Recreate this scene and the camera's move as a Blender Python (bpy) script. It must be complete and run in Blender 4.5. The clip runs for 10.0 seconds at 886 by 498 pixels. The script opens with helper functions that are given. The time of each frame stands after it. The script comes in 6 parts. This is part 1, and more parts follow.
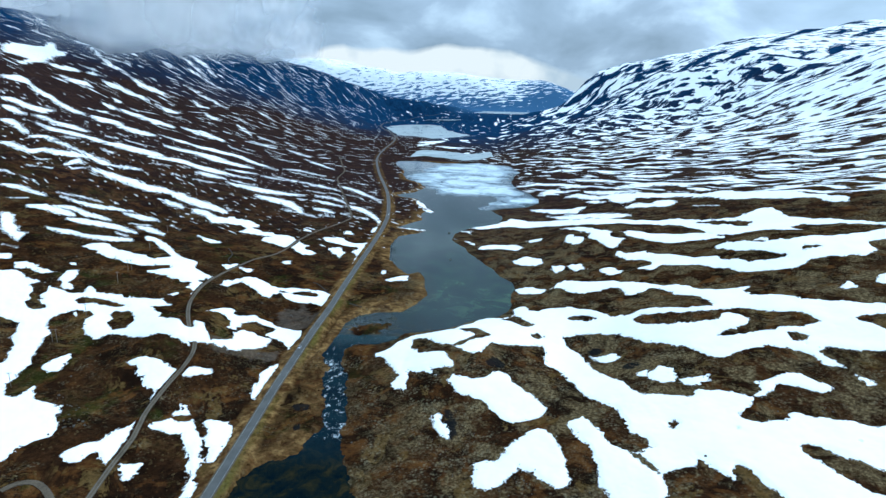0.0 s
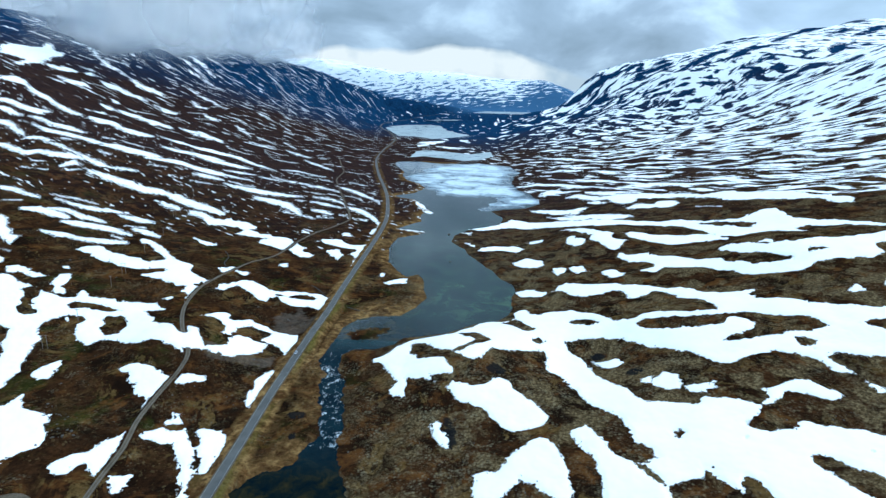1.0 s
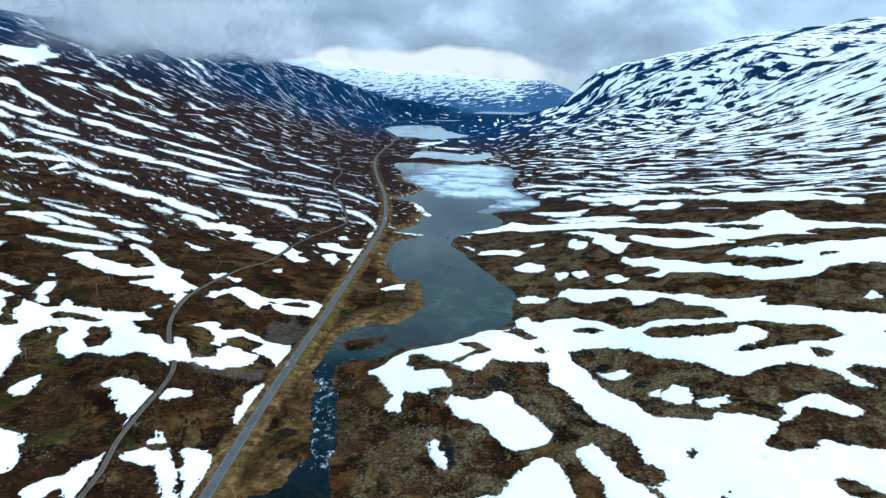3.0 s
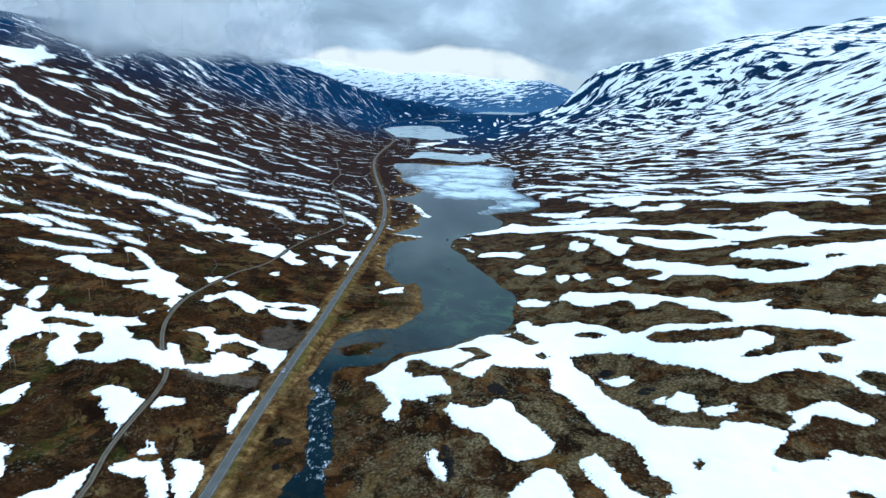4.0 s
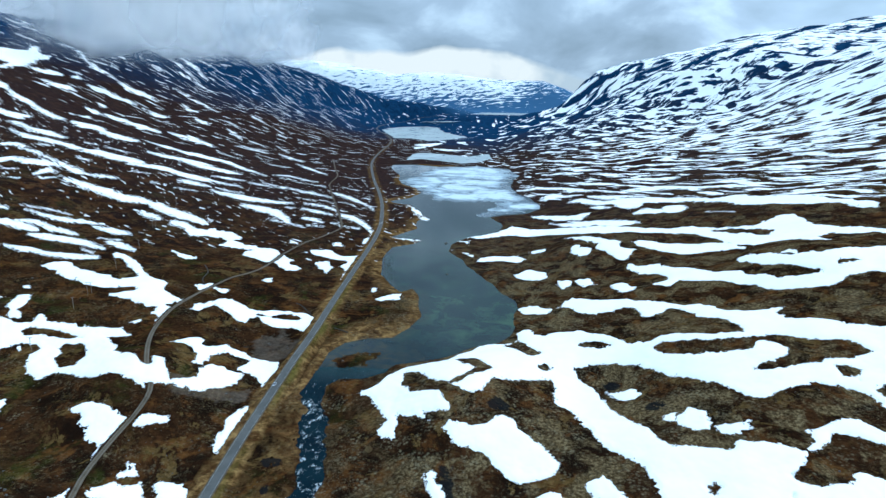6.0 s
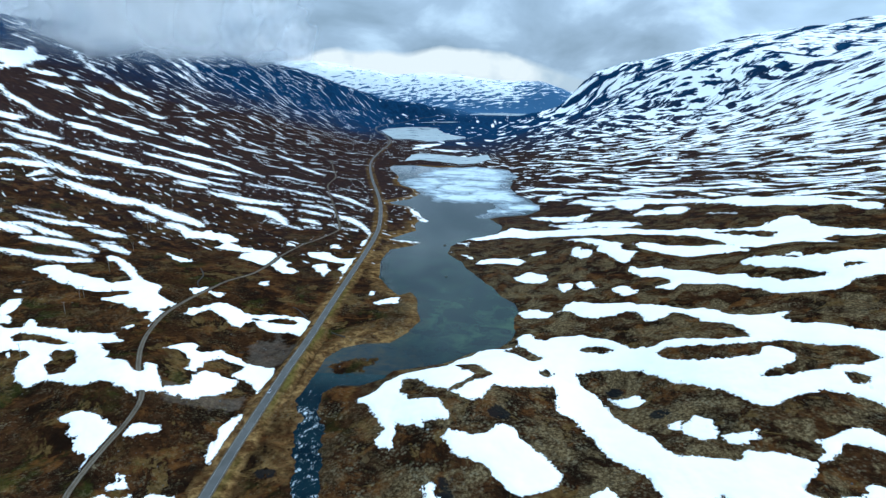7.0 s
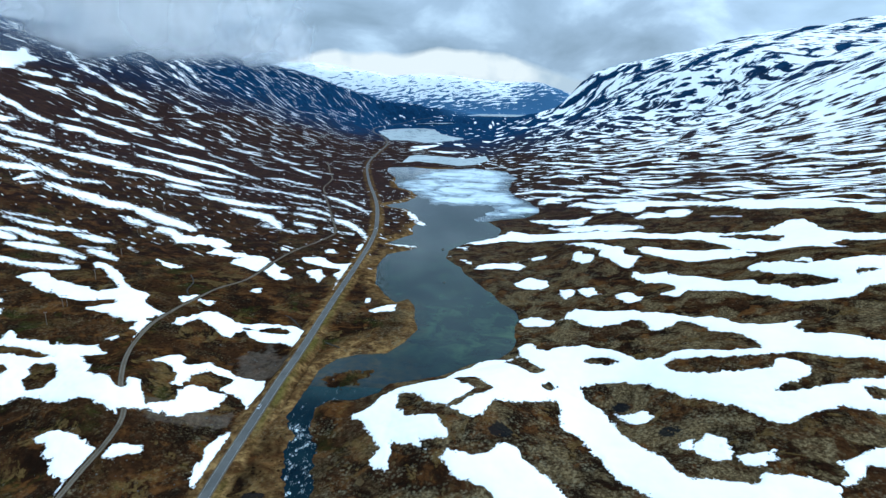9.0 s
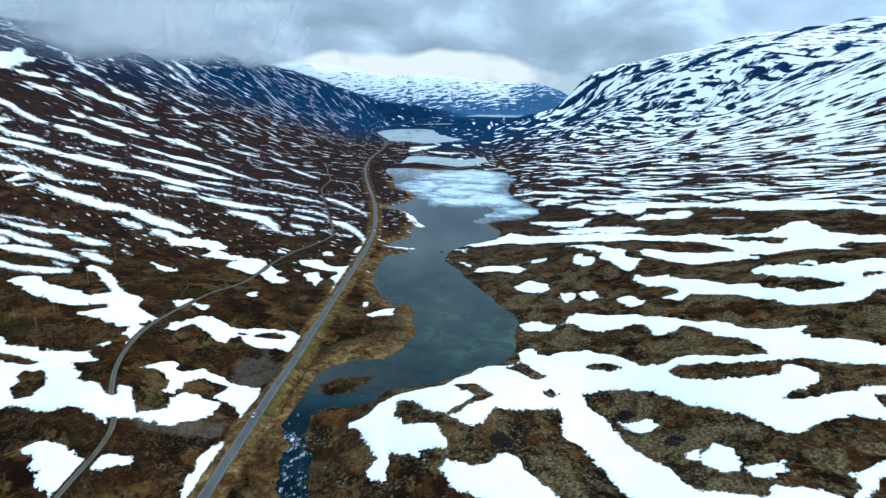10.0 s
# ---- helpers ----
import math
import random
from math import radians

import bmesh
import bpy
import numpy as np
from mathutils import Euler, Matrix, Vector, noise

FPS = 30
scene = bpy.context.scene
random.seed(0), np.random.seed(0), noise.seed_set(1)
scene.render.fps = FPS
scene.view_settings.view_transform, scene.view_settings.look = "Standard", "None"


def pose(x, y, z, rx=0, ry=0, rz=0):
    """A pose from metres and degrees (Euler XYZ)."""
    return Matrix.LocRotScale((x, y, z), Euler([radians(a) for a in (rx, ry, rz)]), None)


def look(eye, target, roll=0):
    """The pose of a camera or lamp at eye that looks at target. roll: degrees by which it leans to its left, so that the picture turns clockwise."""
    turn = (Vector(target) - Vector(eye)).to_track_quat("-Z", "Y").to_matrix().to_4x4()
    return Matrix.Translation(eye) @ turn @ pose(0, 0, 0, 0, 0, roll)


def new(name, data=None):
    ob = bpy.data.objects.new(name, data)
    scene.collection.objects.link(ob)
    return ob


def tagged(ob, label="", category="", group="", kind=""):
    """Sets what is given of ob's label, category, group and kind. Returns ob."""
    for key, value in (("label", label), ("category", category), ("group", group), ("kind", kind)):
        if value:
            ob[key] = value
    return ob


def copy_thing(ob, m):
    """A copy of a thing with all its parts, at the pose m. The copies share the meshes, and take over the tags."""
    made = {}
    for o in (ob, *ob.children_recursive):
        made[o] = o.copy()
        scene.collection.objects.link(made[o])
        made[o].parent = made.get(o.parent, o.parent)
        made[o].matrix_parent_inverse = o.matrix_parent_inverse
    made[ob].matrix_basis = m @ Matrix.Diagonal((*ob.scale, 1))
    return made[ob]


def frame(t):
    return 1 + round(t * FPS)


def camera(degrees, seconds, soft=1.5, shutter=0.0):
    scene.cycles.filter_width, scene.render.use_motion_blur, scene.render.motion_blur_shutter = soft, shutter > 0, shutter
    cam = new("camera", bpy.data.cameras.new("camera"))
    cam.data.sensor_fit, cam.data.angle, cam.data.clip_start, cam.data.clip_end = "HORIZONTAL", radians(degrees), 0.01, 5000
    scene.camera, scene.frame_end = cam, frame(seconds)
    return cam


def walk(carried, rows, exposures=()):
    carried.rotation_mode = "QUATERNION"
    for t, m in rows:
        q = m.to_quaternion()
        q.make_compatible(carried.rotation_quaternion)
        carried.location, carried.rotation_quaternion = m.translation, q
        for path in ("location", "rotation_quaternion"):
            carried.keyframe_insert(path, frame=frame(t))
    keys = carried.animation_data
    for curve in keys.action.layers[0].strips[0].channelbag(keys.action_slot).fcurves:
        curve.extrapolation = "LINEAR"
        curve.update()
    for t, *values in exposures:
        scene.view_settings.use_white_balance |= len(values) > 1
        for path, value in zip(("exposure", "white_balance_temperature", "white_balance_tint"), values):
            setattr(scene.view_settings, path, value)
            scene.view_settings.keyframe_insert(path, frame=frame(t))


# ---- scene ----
cam = camera(76.0, 10.0, soft=1.45)
PATH = [
    (0, (-0.59, -12.6, 181.93), (-5.0, 127.61, 145.25), 1.66),
    (1, (-0.12, -3.52, 181.85), (-4.59, 136.69, 145.2), 1.54),
    (2, (0.25, 5.5, 181.78), (-4.24, 145.72, 145.17), 1.44),
    (3, (0.5, 14.45, 181.73), (-3.96, 154.7, 145.17), 1.35),
    (4, (0.65, 23.34, 181.68), (-3.74, 163.61, 145.2), 1.27),
    (5, (0.69, 32.16, 181.65), (-3.59, 172.45, 145.25), 1.2),
    (6, (0.62, 40.91, 181.63), (-3.49, 181.23, 145.32), 1.14),
    (7, (0.44, 49.58, 181.63), (-3.46, 189.93, 145.43), 1.1),
    (8, (0.15, 58.17, 181.63), (-3.5, 198.56, 145.55), 1.06),
    (9, (-0.24, 66.68, 181.65), (-3.59, 207.12, 145.71), 1.04),
    (10, (-0.74, 75.11, 181.68), (-3.75, 215.59, 145.89), 1.03),
]
walk(cam, [(t, look(eye, target, roll)) for t, eye, target, roll in PATH])

# ---------------------------------------------------------------- sky and sun
scene.view_settings.exposure = -0.07
world = bpy.data.worlds.new("overcast_sky")
scene.world = world
world.use_nodes = True
nt = world.node_tree
nt.nodes.clear()


def wnode(kind, **settings):
    n = nt.nodes.new(kind)
    for key, value in settings.items():
        if key in n.inputs:
            n.inputs[key].default_value = value
    return n


def wmath(op, a, b=None):
    n = nt.nodes.new("ShaderNodeMath")
    n.operation = op
    for slot, value in zip(n.inputs, (a, b)):
        if value is None:
            continue
        if isinstance(value, (int, float)):
            slot.default_value = value
        else:
            nt.links.new(value, slot)
    return n.outputs[0]


def wramp(fac, *stops):
    n = nt.nodes.new("ShaderNodeValToRGB")
    while len(n.color_ramp.elements) < len(stops):
        n.color_ramp.elements.new(0.5)
    for e, (p, c) in zip(n.color_ramp.elements, stops):
        e.position, e.color = p, (*c, 1)
    nt.links.new(fac, n.inputs[0])
    return n.outputs[0]


def wmix(fac, a, b):
    n = nt.nodes.new("ShaderNodeMix")
    n.data_type = "RGBA"
    for slot, value in ((n.inputs[0], fac), (n.inputs[6], a), (n.inputs[7], b)):
        if isinstance(value, (int, float)):
            slot.default_value = value
        elif isinstance(value, tuple):
            slot.default_value = (*value, 1)
        else:
            nt.links.new(value, slot)
    return n.outputs[2]


sky = nt.nodes.new("ShaderNodeTexSky")
sky.sky_type, sky.sun_disc = "NISHITA", False
sky.sun_elevation, sky.sun_rotation = radians(40), radians(62)
coord = nt.nodes.new("ShaderNodeTexCoord")
split = nt.nodes.new("ShaderNodeSeparateXYZ")
nt.links.new(coord.outputs["Generated"], split.inputs[0])
sx, sy, sz = split.outputs
# clouds lie on a deck: the way to the sky, divided by its height
height = wmath("ADD", wmath("MAXIMUM", sz, 0.0), 0.42)
deck = nt.nodes.new("ShaderNodeCombineXYZ")
nt.links.new(wmath("DIVIDE", sx, height), deck.inputs[0])
nt.links.new(wmath("DIVIDE", sy, height), deck.inputs[1])
big = wnode("ShaderNodeTexNoise", Scale=2.6, Detail=6.0, Roughness=0.52, Distortion=0.3)
nt.links.new(deck.outputs[0], big.inputs["Vector"])
cloud = wramp(big.outputs[0], (0.36, (0.26, 0.40, 0.55)), (0.50, (0.355, 0.53, 0.73)), (0.64, (0.60, 0.86, 1.12)))
# overcast skies are brightest overhead
top = wmath("MULTIPLY_ADD", wmath("MAXIMUM", sz, 0.0), 2.2)
top.node.inputs[2].default_value = 0.85
# and towards the veiled sun, on the valley's east side
top = wmath("ADD", top, wmath("MULTIPLY", wmath("MAXIMUM", wmath("SUBTRACT", sx, 0.30), 0.0), 2.8))
lit = nt.nodes.new("ShaderNodeVectorMath")
lit.operation = "SCALE"
nt.links.new(cloud, lit.inputs[0])
nt.links.new(top, lit.inputs["Scale"])
# a bright break under the deck, low over the far end of the valley
soft_edge = wnode("ShaderNodeTexNoise", Scale=7.0, Detail=5.0)
nt.links.new(coord.outputs["Generated"], soft_edge.inputs["Vector"])
edge = wmath("MULTIPLY", wmath("SUBTRACT", soft_edge.outputs[0], 0.5), 0.05)
limit = wmath("SUBTRACT", 0.089, wmath("MULTIPLY", wmath("MAXIMUM", wmath("SUBTRACT", sx, 0.07), 0.0), 0.33))
limit = wmath("SUBTRACT", limit, wmath("MULTIPLY", wmath("MAXIMUM", wmath("SUBTRACT", -0.20, sx), 0.0), 0.22))
gap = wmath("SUBTRACT", limit, wmath("ADD", sz, edge))
gap_mask = wramp(wmath("MULTIPLY", gap, 55.0), (0.0, (0, 0, 0)), (0.5, (1, 1, 1)))
far_cloud = wnode("ShaderNodeTexNoise", Scale=9.0, Detail=4.0)
nt.links.new(coord.outputs["Generated"], far_cloud.inputs["Vector"])
puffs = wmath("ADD", far_cloud.outputs[0], wmath("MULTIPLY", wmath("MAXIMUM", sx, -0.05), 0.9))
bright = wmix(gap_mask, lit.outputs[0], wramp(puffs, (0.46, (0.86, 1.0, 1.08)), (0.66, (0.50, 0.68, 0.84))))
bg_cloud = wnode("ShaderNodeBackground", Strength=1.0)
nt.links.new(bright, bg_cloud.inputs[0])
bg_sky = wnode("ShaderNodeBackground", Strength=0.08)
nt.links.new(sky.outputs[0], bg_sky.inputs[0])
add = nt.nodes.new("ShaderNodeMixShader")
add.inputs[0].default_value = 0.96
nt.links.new(bg_sky.outputs[0], add.inputs[1])
nt.links.new(bg_cloud.outputs[0], add.inputs[2])
out = nt.nodes.new("ShaderNodeOutputWorld")
nt.links.new(add.outputs[0], out.inputs[0])

sun = new("sun", bpy.data.lights.new("sun", "SUN"))
sun.data.energy, sun.data.angle, sun.data.color = 0.9, radians(14), (1.0, 0.90, 0.77)
sun.matrix_world = look((0, 0, 900), (-74, -40, 900 - 70))

# ---------------------------------------------------------------- materials
UNIT = 1.45  # metres to one step of the plan; patterns in the ground follow the plan


class Nodes:
    """A small helper to write node materials in few lines."""

    def __init__(self, name, rough=0.9, metal=0.0):
        self.mat = bpy.data.materials.new(name)
        self.mat.use_nodes = True
        self.tree = self.mat.node_tree
        self.bsdf = self.tree.nodes["Principled BSDF"]
        self.bsdf.inputs["Roughness"].default_value = rough
        self.bsdf.inputs["Metallic"].default_value = metal
        step = self.tree.nodes.new("ShaderNodeVectorMath")
        step.operation = "SCALE"
        step.inputs["Scale"].default_value = 1 / UNIT
        self.tree.links.new(self.tree.nodes.new("ShaderNodeNewGeometry").outputs["Position"], step.inputs[0])
        self.place = step.outputs[0]

    def link(self, value, slot):
        if isinstance(value, tuple):
            slot.default_value = (*value, 1) if len(slot.default_value) == 4 else value
        elif isinstance(value, (int, float)):
            slot.default_value = value
        else:
            self.tree.links.new(value, slot)

    def noise(self, size, detail=4, rough=0.55, stretch=(1, 1, 1), twist=0.0, place=None, warp=0.0):
        m = self.tree.nodes.new("ShaderNodeMapping")
        m.inputs["Scale"].default_value = [s / size for s in stretch]
        m.inputs["Rotation"].default_value = (0, 0, twist)
        n = self.tree.nodes.new("ShaderNodeTexNoise")
        n.inputs["Scale"].default_value = 1.0
        n.inputs["Detail"].default_value = detail
        n.inputs["Roughness"].default_value = rough
        n.inputs["Distortion"].default_value = warp
        self.tree.links.new(place or self.place, m.inputs[0])
        self.tree.links.new(m.outputs[0], n.inputs["Vector"])
        return n.outputs[0]

    def cells(self, size, feature="F1"):
        m = self.tree.nodes.new("ShaderNodeMapping")
        m.inputs["Scale"].default_value = (1 / size,) * 3
        n = self.tree.nodes.new("ShaderNodeTexVoronoi")
        n.feature = feature
        n.inputs["Scale"].default_value = 1.0
        self.tree.links.new(self.place, m.inputs[0])
        self.tree.links.new(m.outputs[0], n.inputs["Vector"])
        return n

    def ramp(self, fac, *stops):
        n = self.tree.nodes.new("ShaderNodeValToRGB")
        while len(n.color_ramp.elements) < len(stops):
            n.color_ramp.elements.new(0.5)
        for e, (p, c) in zip(n.color_ramp.elements, stops):
            e.position, e.color = p, (*((c,) * 3 if isinstance(c, (int, float)) else c), 1)
        self.tree.links.new(fac, n.inputs[0])
        return n.outputs[0]

    def mix(self, fac, a, b, kind="MIX"):
        n = self.tree.nodes.new("ShaderNodeMix")
        n.data_type, n.blend_type = "RGBA", kind
        for value, slot in ((fac, n.inputs[0]), (a, n.inputs[6]), (b, n.inputs[7])):
            self.link(value, slot)
        return n.outputs[2]

    def math(self, op, a, b=0.0, c=0.0):
        n = self.tree.nodes.new("ShaderNodeMath")
        n.operation = op
        for value, slot in zip((a, b, c), n.inputs):
            self.link(value, slot)
        return n.outputs[0]

    def streaks(self, long, wide, turn, detail=1.5):
        """Noise drawn out along the ground: length and width of a streak, and the way it runs, in degrees from +x."""
        m = self.tree.nodes.new("ShaderNodeMapping")
        m.vector_type = "TEXTURE"
        m.inputs["Rotation"].default_value = (0, 0, radians(turn))
        m.inputs["Scale"].default_value = (long, wide, 10000.0)
        n = self.tree.nodes.new("ShaderNodeTexNoise")
        n.inputs["Scale"].default_value, n.inputs["Detail"].default_value = 1.0, detail
        n.inputs["Roughness"].default_value, n.inputs["Distortion"].default_value = 0.58, 0.25
        self.tree.links.new(self.place, m.inputs[0])
        self.tree.links.new(m.outputs[0], n.inputs["Vector"])
        return n.outputs[0]

    def attribute(self, name):
        n = self.tree.nodes.new("ShaderNodeAttribute")
        n.attribute_name = name
        return n.outputs["Fac"]

    def axis(self, k):
        n = self.tree.nodes.new("ShaderNodeSeparateXYZ")
        self.tree.links.new(self.place, n.inputs[0])
        return n.outputs[k]

    def bump(self, height, depth, strength=1.0):
        n = self.tree.nodes.new("ShaderNodeBump")
        n.inputs["Distance"].default_value = depth * UNIT
        n.inputs["Strength"].default_value = strength
        self.tree.links.new(height, n.inputs["Height"])
        if self.bsdf.inputs["Normal"].is_linked:
            self.tree.links.new(self.bsdf.inputs["Normal"].links[0].from_socket, n.inputs["Normal"])
        self.tree.links.new(n.outputs[0], self.bsdf.inputs["Normal"])

    def color(self, value):
        self.link(value, self.bsdf.inputs["Base Color"])
        return self

    def set(self, **inputs):
        for key, value in inputs.items():
            self.link(value, self.bsdf.inputs[key.replace("_", " ")])
        return self


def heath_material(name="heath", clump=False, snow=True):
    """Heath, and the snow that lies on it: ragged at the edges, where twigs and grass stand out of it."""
    m = Nodes(name, 0.95)
    m.bsdf.inputs["Specular IOR Level"].default_value = 0.0
    broad, mid, fine, speck = m.noise(60, 4, 0.6), m.noise(13, 6, 0.7, warp=0.5), m.noise(2.4, 5, 0.7), m.noise(0.9, 3, 0.75)
    brown = m.ramp(mid, (0.42, (0.0090, 0.0052, 0.0036)), (0.51, (0.020, 0.0095, 0.0052)), (0.55, (0.056, 0.0235, 0.0090)), (0.66, (0.105, 0.046, 0.0155)))
    straw = m.ramp(fine, (0.3, (0.050, 0.030, 0.011)), (0.7, (0.155, 0.099, 0.037)))
    moss = m.ramp(fine, (0.3, (0.010, 0.014, 0.004)), (0.7, (0.038, 0.044, 0.011)))
    # straw and moss grow on the valley floor and the lowest slopes
    low = m.ramp(m.math("MULTIPLY", m.axis(1), 0.001), (0.35, 1.0), (0.75, 0.2))
    c = m.mix(m.math("MULTIPLY", low, m.ramp(m.noise(19, 6, 0.72, warp=0.8), (0.55, 0.0), (0.585, 0.8))), brown, straw)
    c = m.mix(m.math("MULTIPLY", low, m.ramp(m.noise(29, 5, 0.68, warp=0.3), (0.55, 0.0), (0.63, 0.7))), c, m.mix(m.attribute("east"), moss, brown))
    # heather and crowberry darken the slopes
    c = m.mix(m.math("MULTIPLY", m.math("SUBTRACT", 1.0, low), 0.95), c, m.ramp(fine, (0.3, (0.016, 0.0100, 0.0125)), (0.7, (0.040, 0.025, 0.027))))
    # darker, redder heather in broad patches
    heather = m.ramp(fine, (0.35, (0.011, 0.0058, 0.0036)), (0.65, (0.046, 0.021, 0.0105)))
    c = m.mix(m.math("MULTIPLY", low, m.ramp(m.noise(26, 5, 0.68, warp=0.7), (0.48, 0.0), (0.56, 0.78))), c, heather)
    # dead grass along shores and road banks, fresh green on some of it, bare rock
    c = m.mix(m.attribute("grassy"), c, m.ramp(m.noise(3.5, 6, 0.72, warp=0.4), (0.36, (0.052, 0.026, 0.010)), (0.50, (0.165, 0.095, 0.037)), (0.64, (0.30, 0.19, 0.078))))
    c = m.mix(m.math("MULTIPLY", m.attribute("grassy"), m.ramp(m.noise(9, 5, 0.7, warp=0.6), (0.475, 0.0), (0.54, 0.8))), c, m.ramp(fine, (0.35, (0.016, 0.0072, 0.004)), (0.65, (0.060, 0.025, 0.0105))))
    c = m.mix(m.attribute("green"), c, m.ramp(fine, (0.3, (0.050, 0.044, 0.012)), (0.7, (0.135, 0.112, 0.033))))
    c = m.mix(m.ramp(m.attribute("stony"), (0.45, 0.0), (0.85, 0.75)), c, m.ramp(m.noise(5, 6, 0.7), (0.35, (0.036, 0.029, 0.023)), (0.65, (0.105, 0.088, 0.073))))
    c = m.mix(1.0, c, (0.98, 0.92, 0.86), "MULTIPLY")
    # drier, paler ground with tan lichen east of the river
    east = m.ramp(m.math("ADD", m.math("MULTIPLY", m.axis(0), 0.01), m.noise(40, 3)), (0.02, 0.0), (0.42, 1.0))
    tan = m.ramp(m.noise(1.2, 5, 0.75, warp=0.3), (0.38, (0.029, 0.019, 0.0095)), (0.50, (0.086, 0.057, 0.0265)), (0.61, (0.200, 0.146, 0.076)))
    c = m.mix(m.math("MULTIPLY", m.math("MULTIPLY", east, low), m.ramp(m.noise(15, 5, 0.68, warp=0.4), (0.49, 0.0), (0.58, 0.9))), c, tan)
    # lichen and pale stones
    lichen = m.math("MULTIPLY", m.ramp(m.noise(1.3, 6, 0.8), (0.52, 0.0), (0.66, 0.8)), m.ramp(m.noise(38, 5, 0.65), (0.46, 0.0), (0.60, 1.0)))
    c = m.mix(m.math("MULTIPLY", lichen, m.math("MULTIPLY", low, 0.8)), c, (0.18, 0.14, 0.08))
    # pale tufts of reindeer lichen, thick in places
    tufts = m.ramp(m.cells(1.25).outputs["Distance"], (0.20, 1.0), (0.58, 0.0))
    thick = m.ramp(m.math("ADD", m.noise(11, 5, 0.7, warp=0.5), m.ramp(m.math("MULTIPLY_ADD", m.axis(0), 0.002, 0.5), (0.36, 0.0), (0.46, 0.11), (0.62, 0.11), (0.72, 0.03))), (0.57, 0.0), (0.67, 0.8))
    c = m.mix(m.math("MULTIPLY", m.math("MULTIPLY", tufts, thick), m.math("MULTIPLY", low, m.ramp(fine, (0.42, 0.0), (0.55, 1.0)))), c, (0.172, 0.144, 0.089))
    c = m.mix(m.ramp(m.noise(1.9, 4, 0.7), (0.34, 0.5), (0.46, 0.0)), c, (0.011, 0.0078, 0.0052))
    # near-black blotches painted in: shadow and rock by snow, peat by river
    c = m.mix(m.ramp(m.math("ADD", m.attribute("dark_blotch"), m.math("MULTIPLY", m.math("SUBTRACT", mid, 0.5), 2.6)), (0.45, 0.0), (0.6, 0.9)), c, (0.007, 0.0085, 0.010))
    # up the hillsides and valley rock takes over, blue-black from haze painted in
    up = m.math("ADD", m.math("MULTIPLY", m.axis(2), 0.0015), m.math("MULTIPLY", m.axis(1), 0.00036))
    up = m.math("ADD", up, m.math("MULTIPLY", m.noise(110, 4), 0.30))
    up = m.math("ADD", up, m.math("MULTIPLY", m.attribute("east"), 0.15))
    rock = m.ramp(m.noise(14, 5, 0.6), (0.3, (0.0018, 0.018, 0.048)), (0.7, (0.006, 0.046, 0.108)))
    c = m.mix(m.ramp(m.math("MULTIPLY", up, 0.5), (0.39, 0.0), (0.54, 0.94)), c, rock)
    # more haze put into the colour: the far fells turn pale blue-grey
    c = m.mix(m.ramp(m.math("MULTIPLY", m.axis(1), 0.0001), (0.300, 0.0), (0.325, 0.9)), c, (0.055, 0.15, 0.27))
    if clump:  # each tussock a little paler or darker than the heath it grows in
        pick = m.tree.nodes.new("ShaderNodeNewGeometry").outputs["Random Per Island"]
        c = m.mix(1.0, c, m.ramp(pick, (0.0, 0.8), (0.5, 0.98), (0.85, (1.0, 0.92, 0.72)), (1.0, (1.0, 1.0, 0.9))), "MULTIPLY")
        c = m.mix(m.ramp(pick, (0.6, 0.0), (1.0, 0.35)), c, (0.17, 0.115, 0.055))
    rough_ground = m.math("ADD", m.noise(3.5, 5, 0.6), m.math("MULTIPLY", speck, 0.45))
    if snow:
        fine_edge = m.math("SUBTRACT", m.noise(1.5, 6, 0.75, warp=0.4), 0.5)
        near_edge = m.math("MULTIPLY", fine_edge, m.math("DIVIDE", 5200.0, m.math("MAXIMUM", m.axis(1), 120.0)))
        # west and east streaks, turned and sized to the camera's view, shorter low down
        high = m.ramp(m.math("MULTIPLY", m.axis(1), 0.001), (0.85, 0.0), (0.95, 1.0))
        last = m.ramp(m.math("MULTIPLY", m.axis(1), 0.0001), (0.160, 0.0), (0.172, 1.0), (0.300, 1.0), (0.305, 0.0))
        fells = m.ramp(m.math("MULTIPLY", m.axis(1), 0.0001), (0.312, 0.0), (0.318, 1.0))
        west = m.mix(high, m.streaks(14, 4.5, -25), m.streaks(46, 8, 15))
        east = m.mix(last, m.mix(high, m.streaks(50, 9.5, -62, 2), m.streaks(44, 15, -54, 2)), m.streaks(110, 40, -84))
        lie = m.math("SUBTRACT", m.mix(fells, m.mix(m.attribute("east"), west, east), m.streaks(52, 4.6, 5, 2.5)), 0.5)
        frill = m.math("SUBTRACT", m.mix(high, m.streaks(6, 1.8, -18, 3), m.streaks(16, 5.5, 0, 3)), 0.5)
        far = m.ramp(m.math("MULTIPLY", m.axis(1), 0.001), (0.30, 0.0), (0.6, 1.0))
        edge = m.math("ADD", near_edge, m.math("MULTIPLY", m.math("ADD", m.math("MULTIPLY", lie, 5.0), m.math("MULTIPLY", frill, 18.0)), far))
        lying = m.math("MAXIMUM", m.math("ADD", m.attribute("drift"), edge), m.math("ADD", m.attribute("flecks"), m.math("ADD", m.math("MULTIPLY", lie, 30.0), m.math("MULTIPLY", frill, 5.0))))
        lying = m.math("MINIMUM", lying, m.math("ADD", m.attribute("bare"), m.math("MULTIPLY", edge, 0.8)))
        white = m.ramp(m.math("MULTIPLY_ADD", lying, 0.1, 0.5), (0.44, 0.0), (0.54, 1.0))
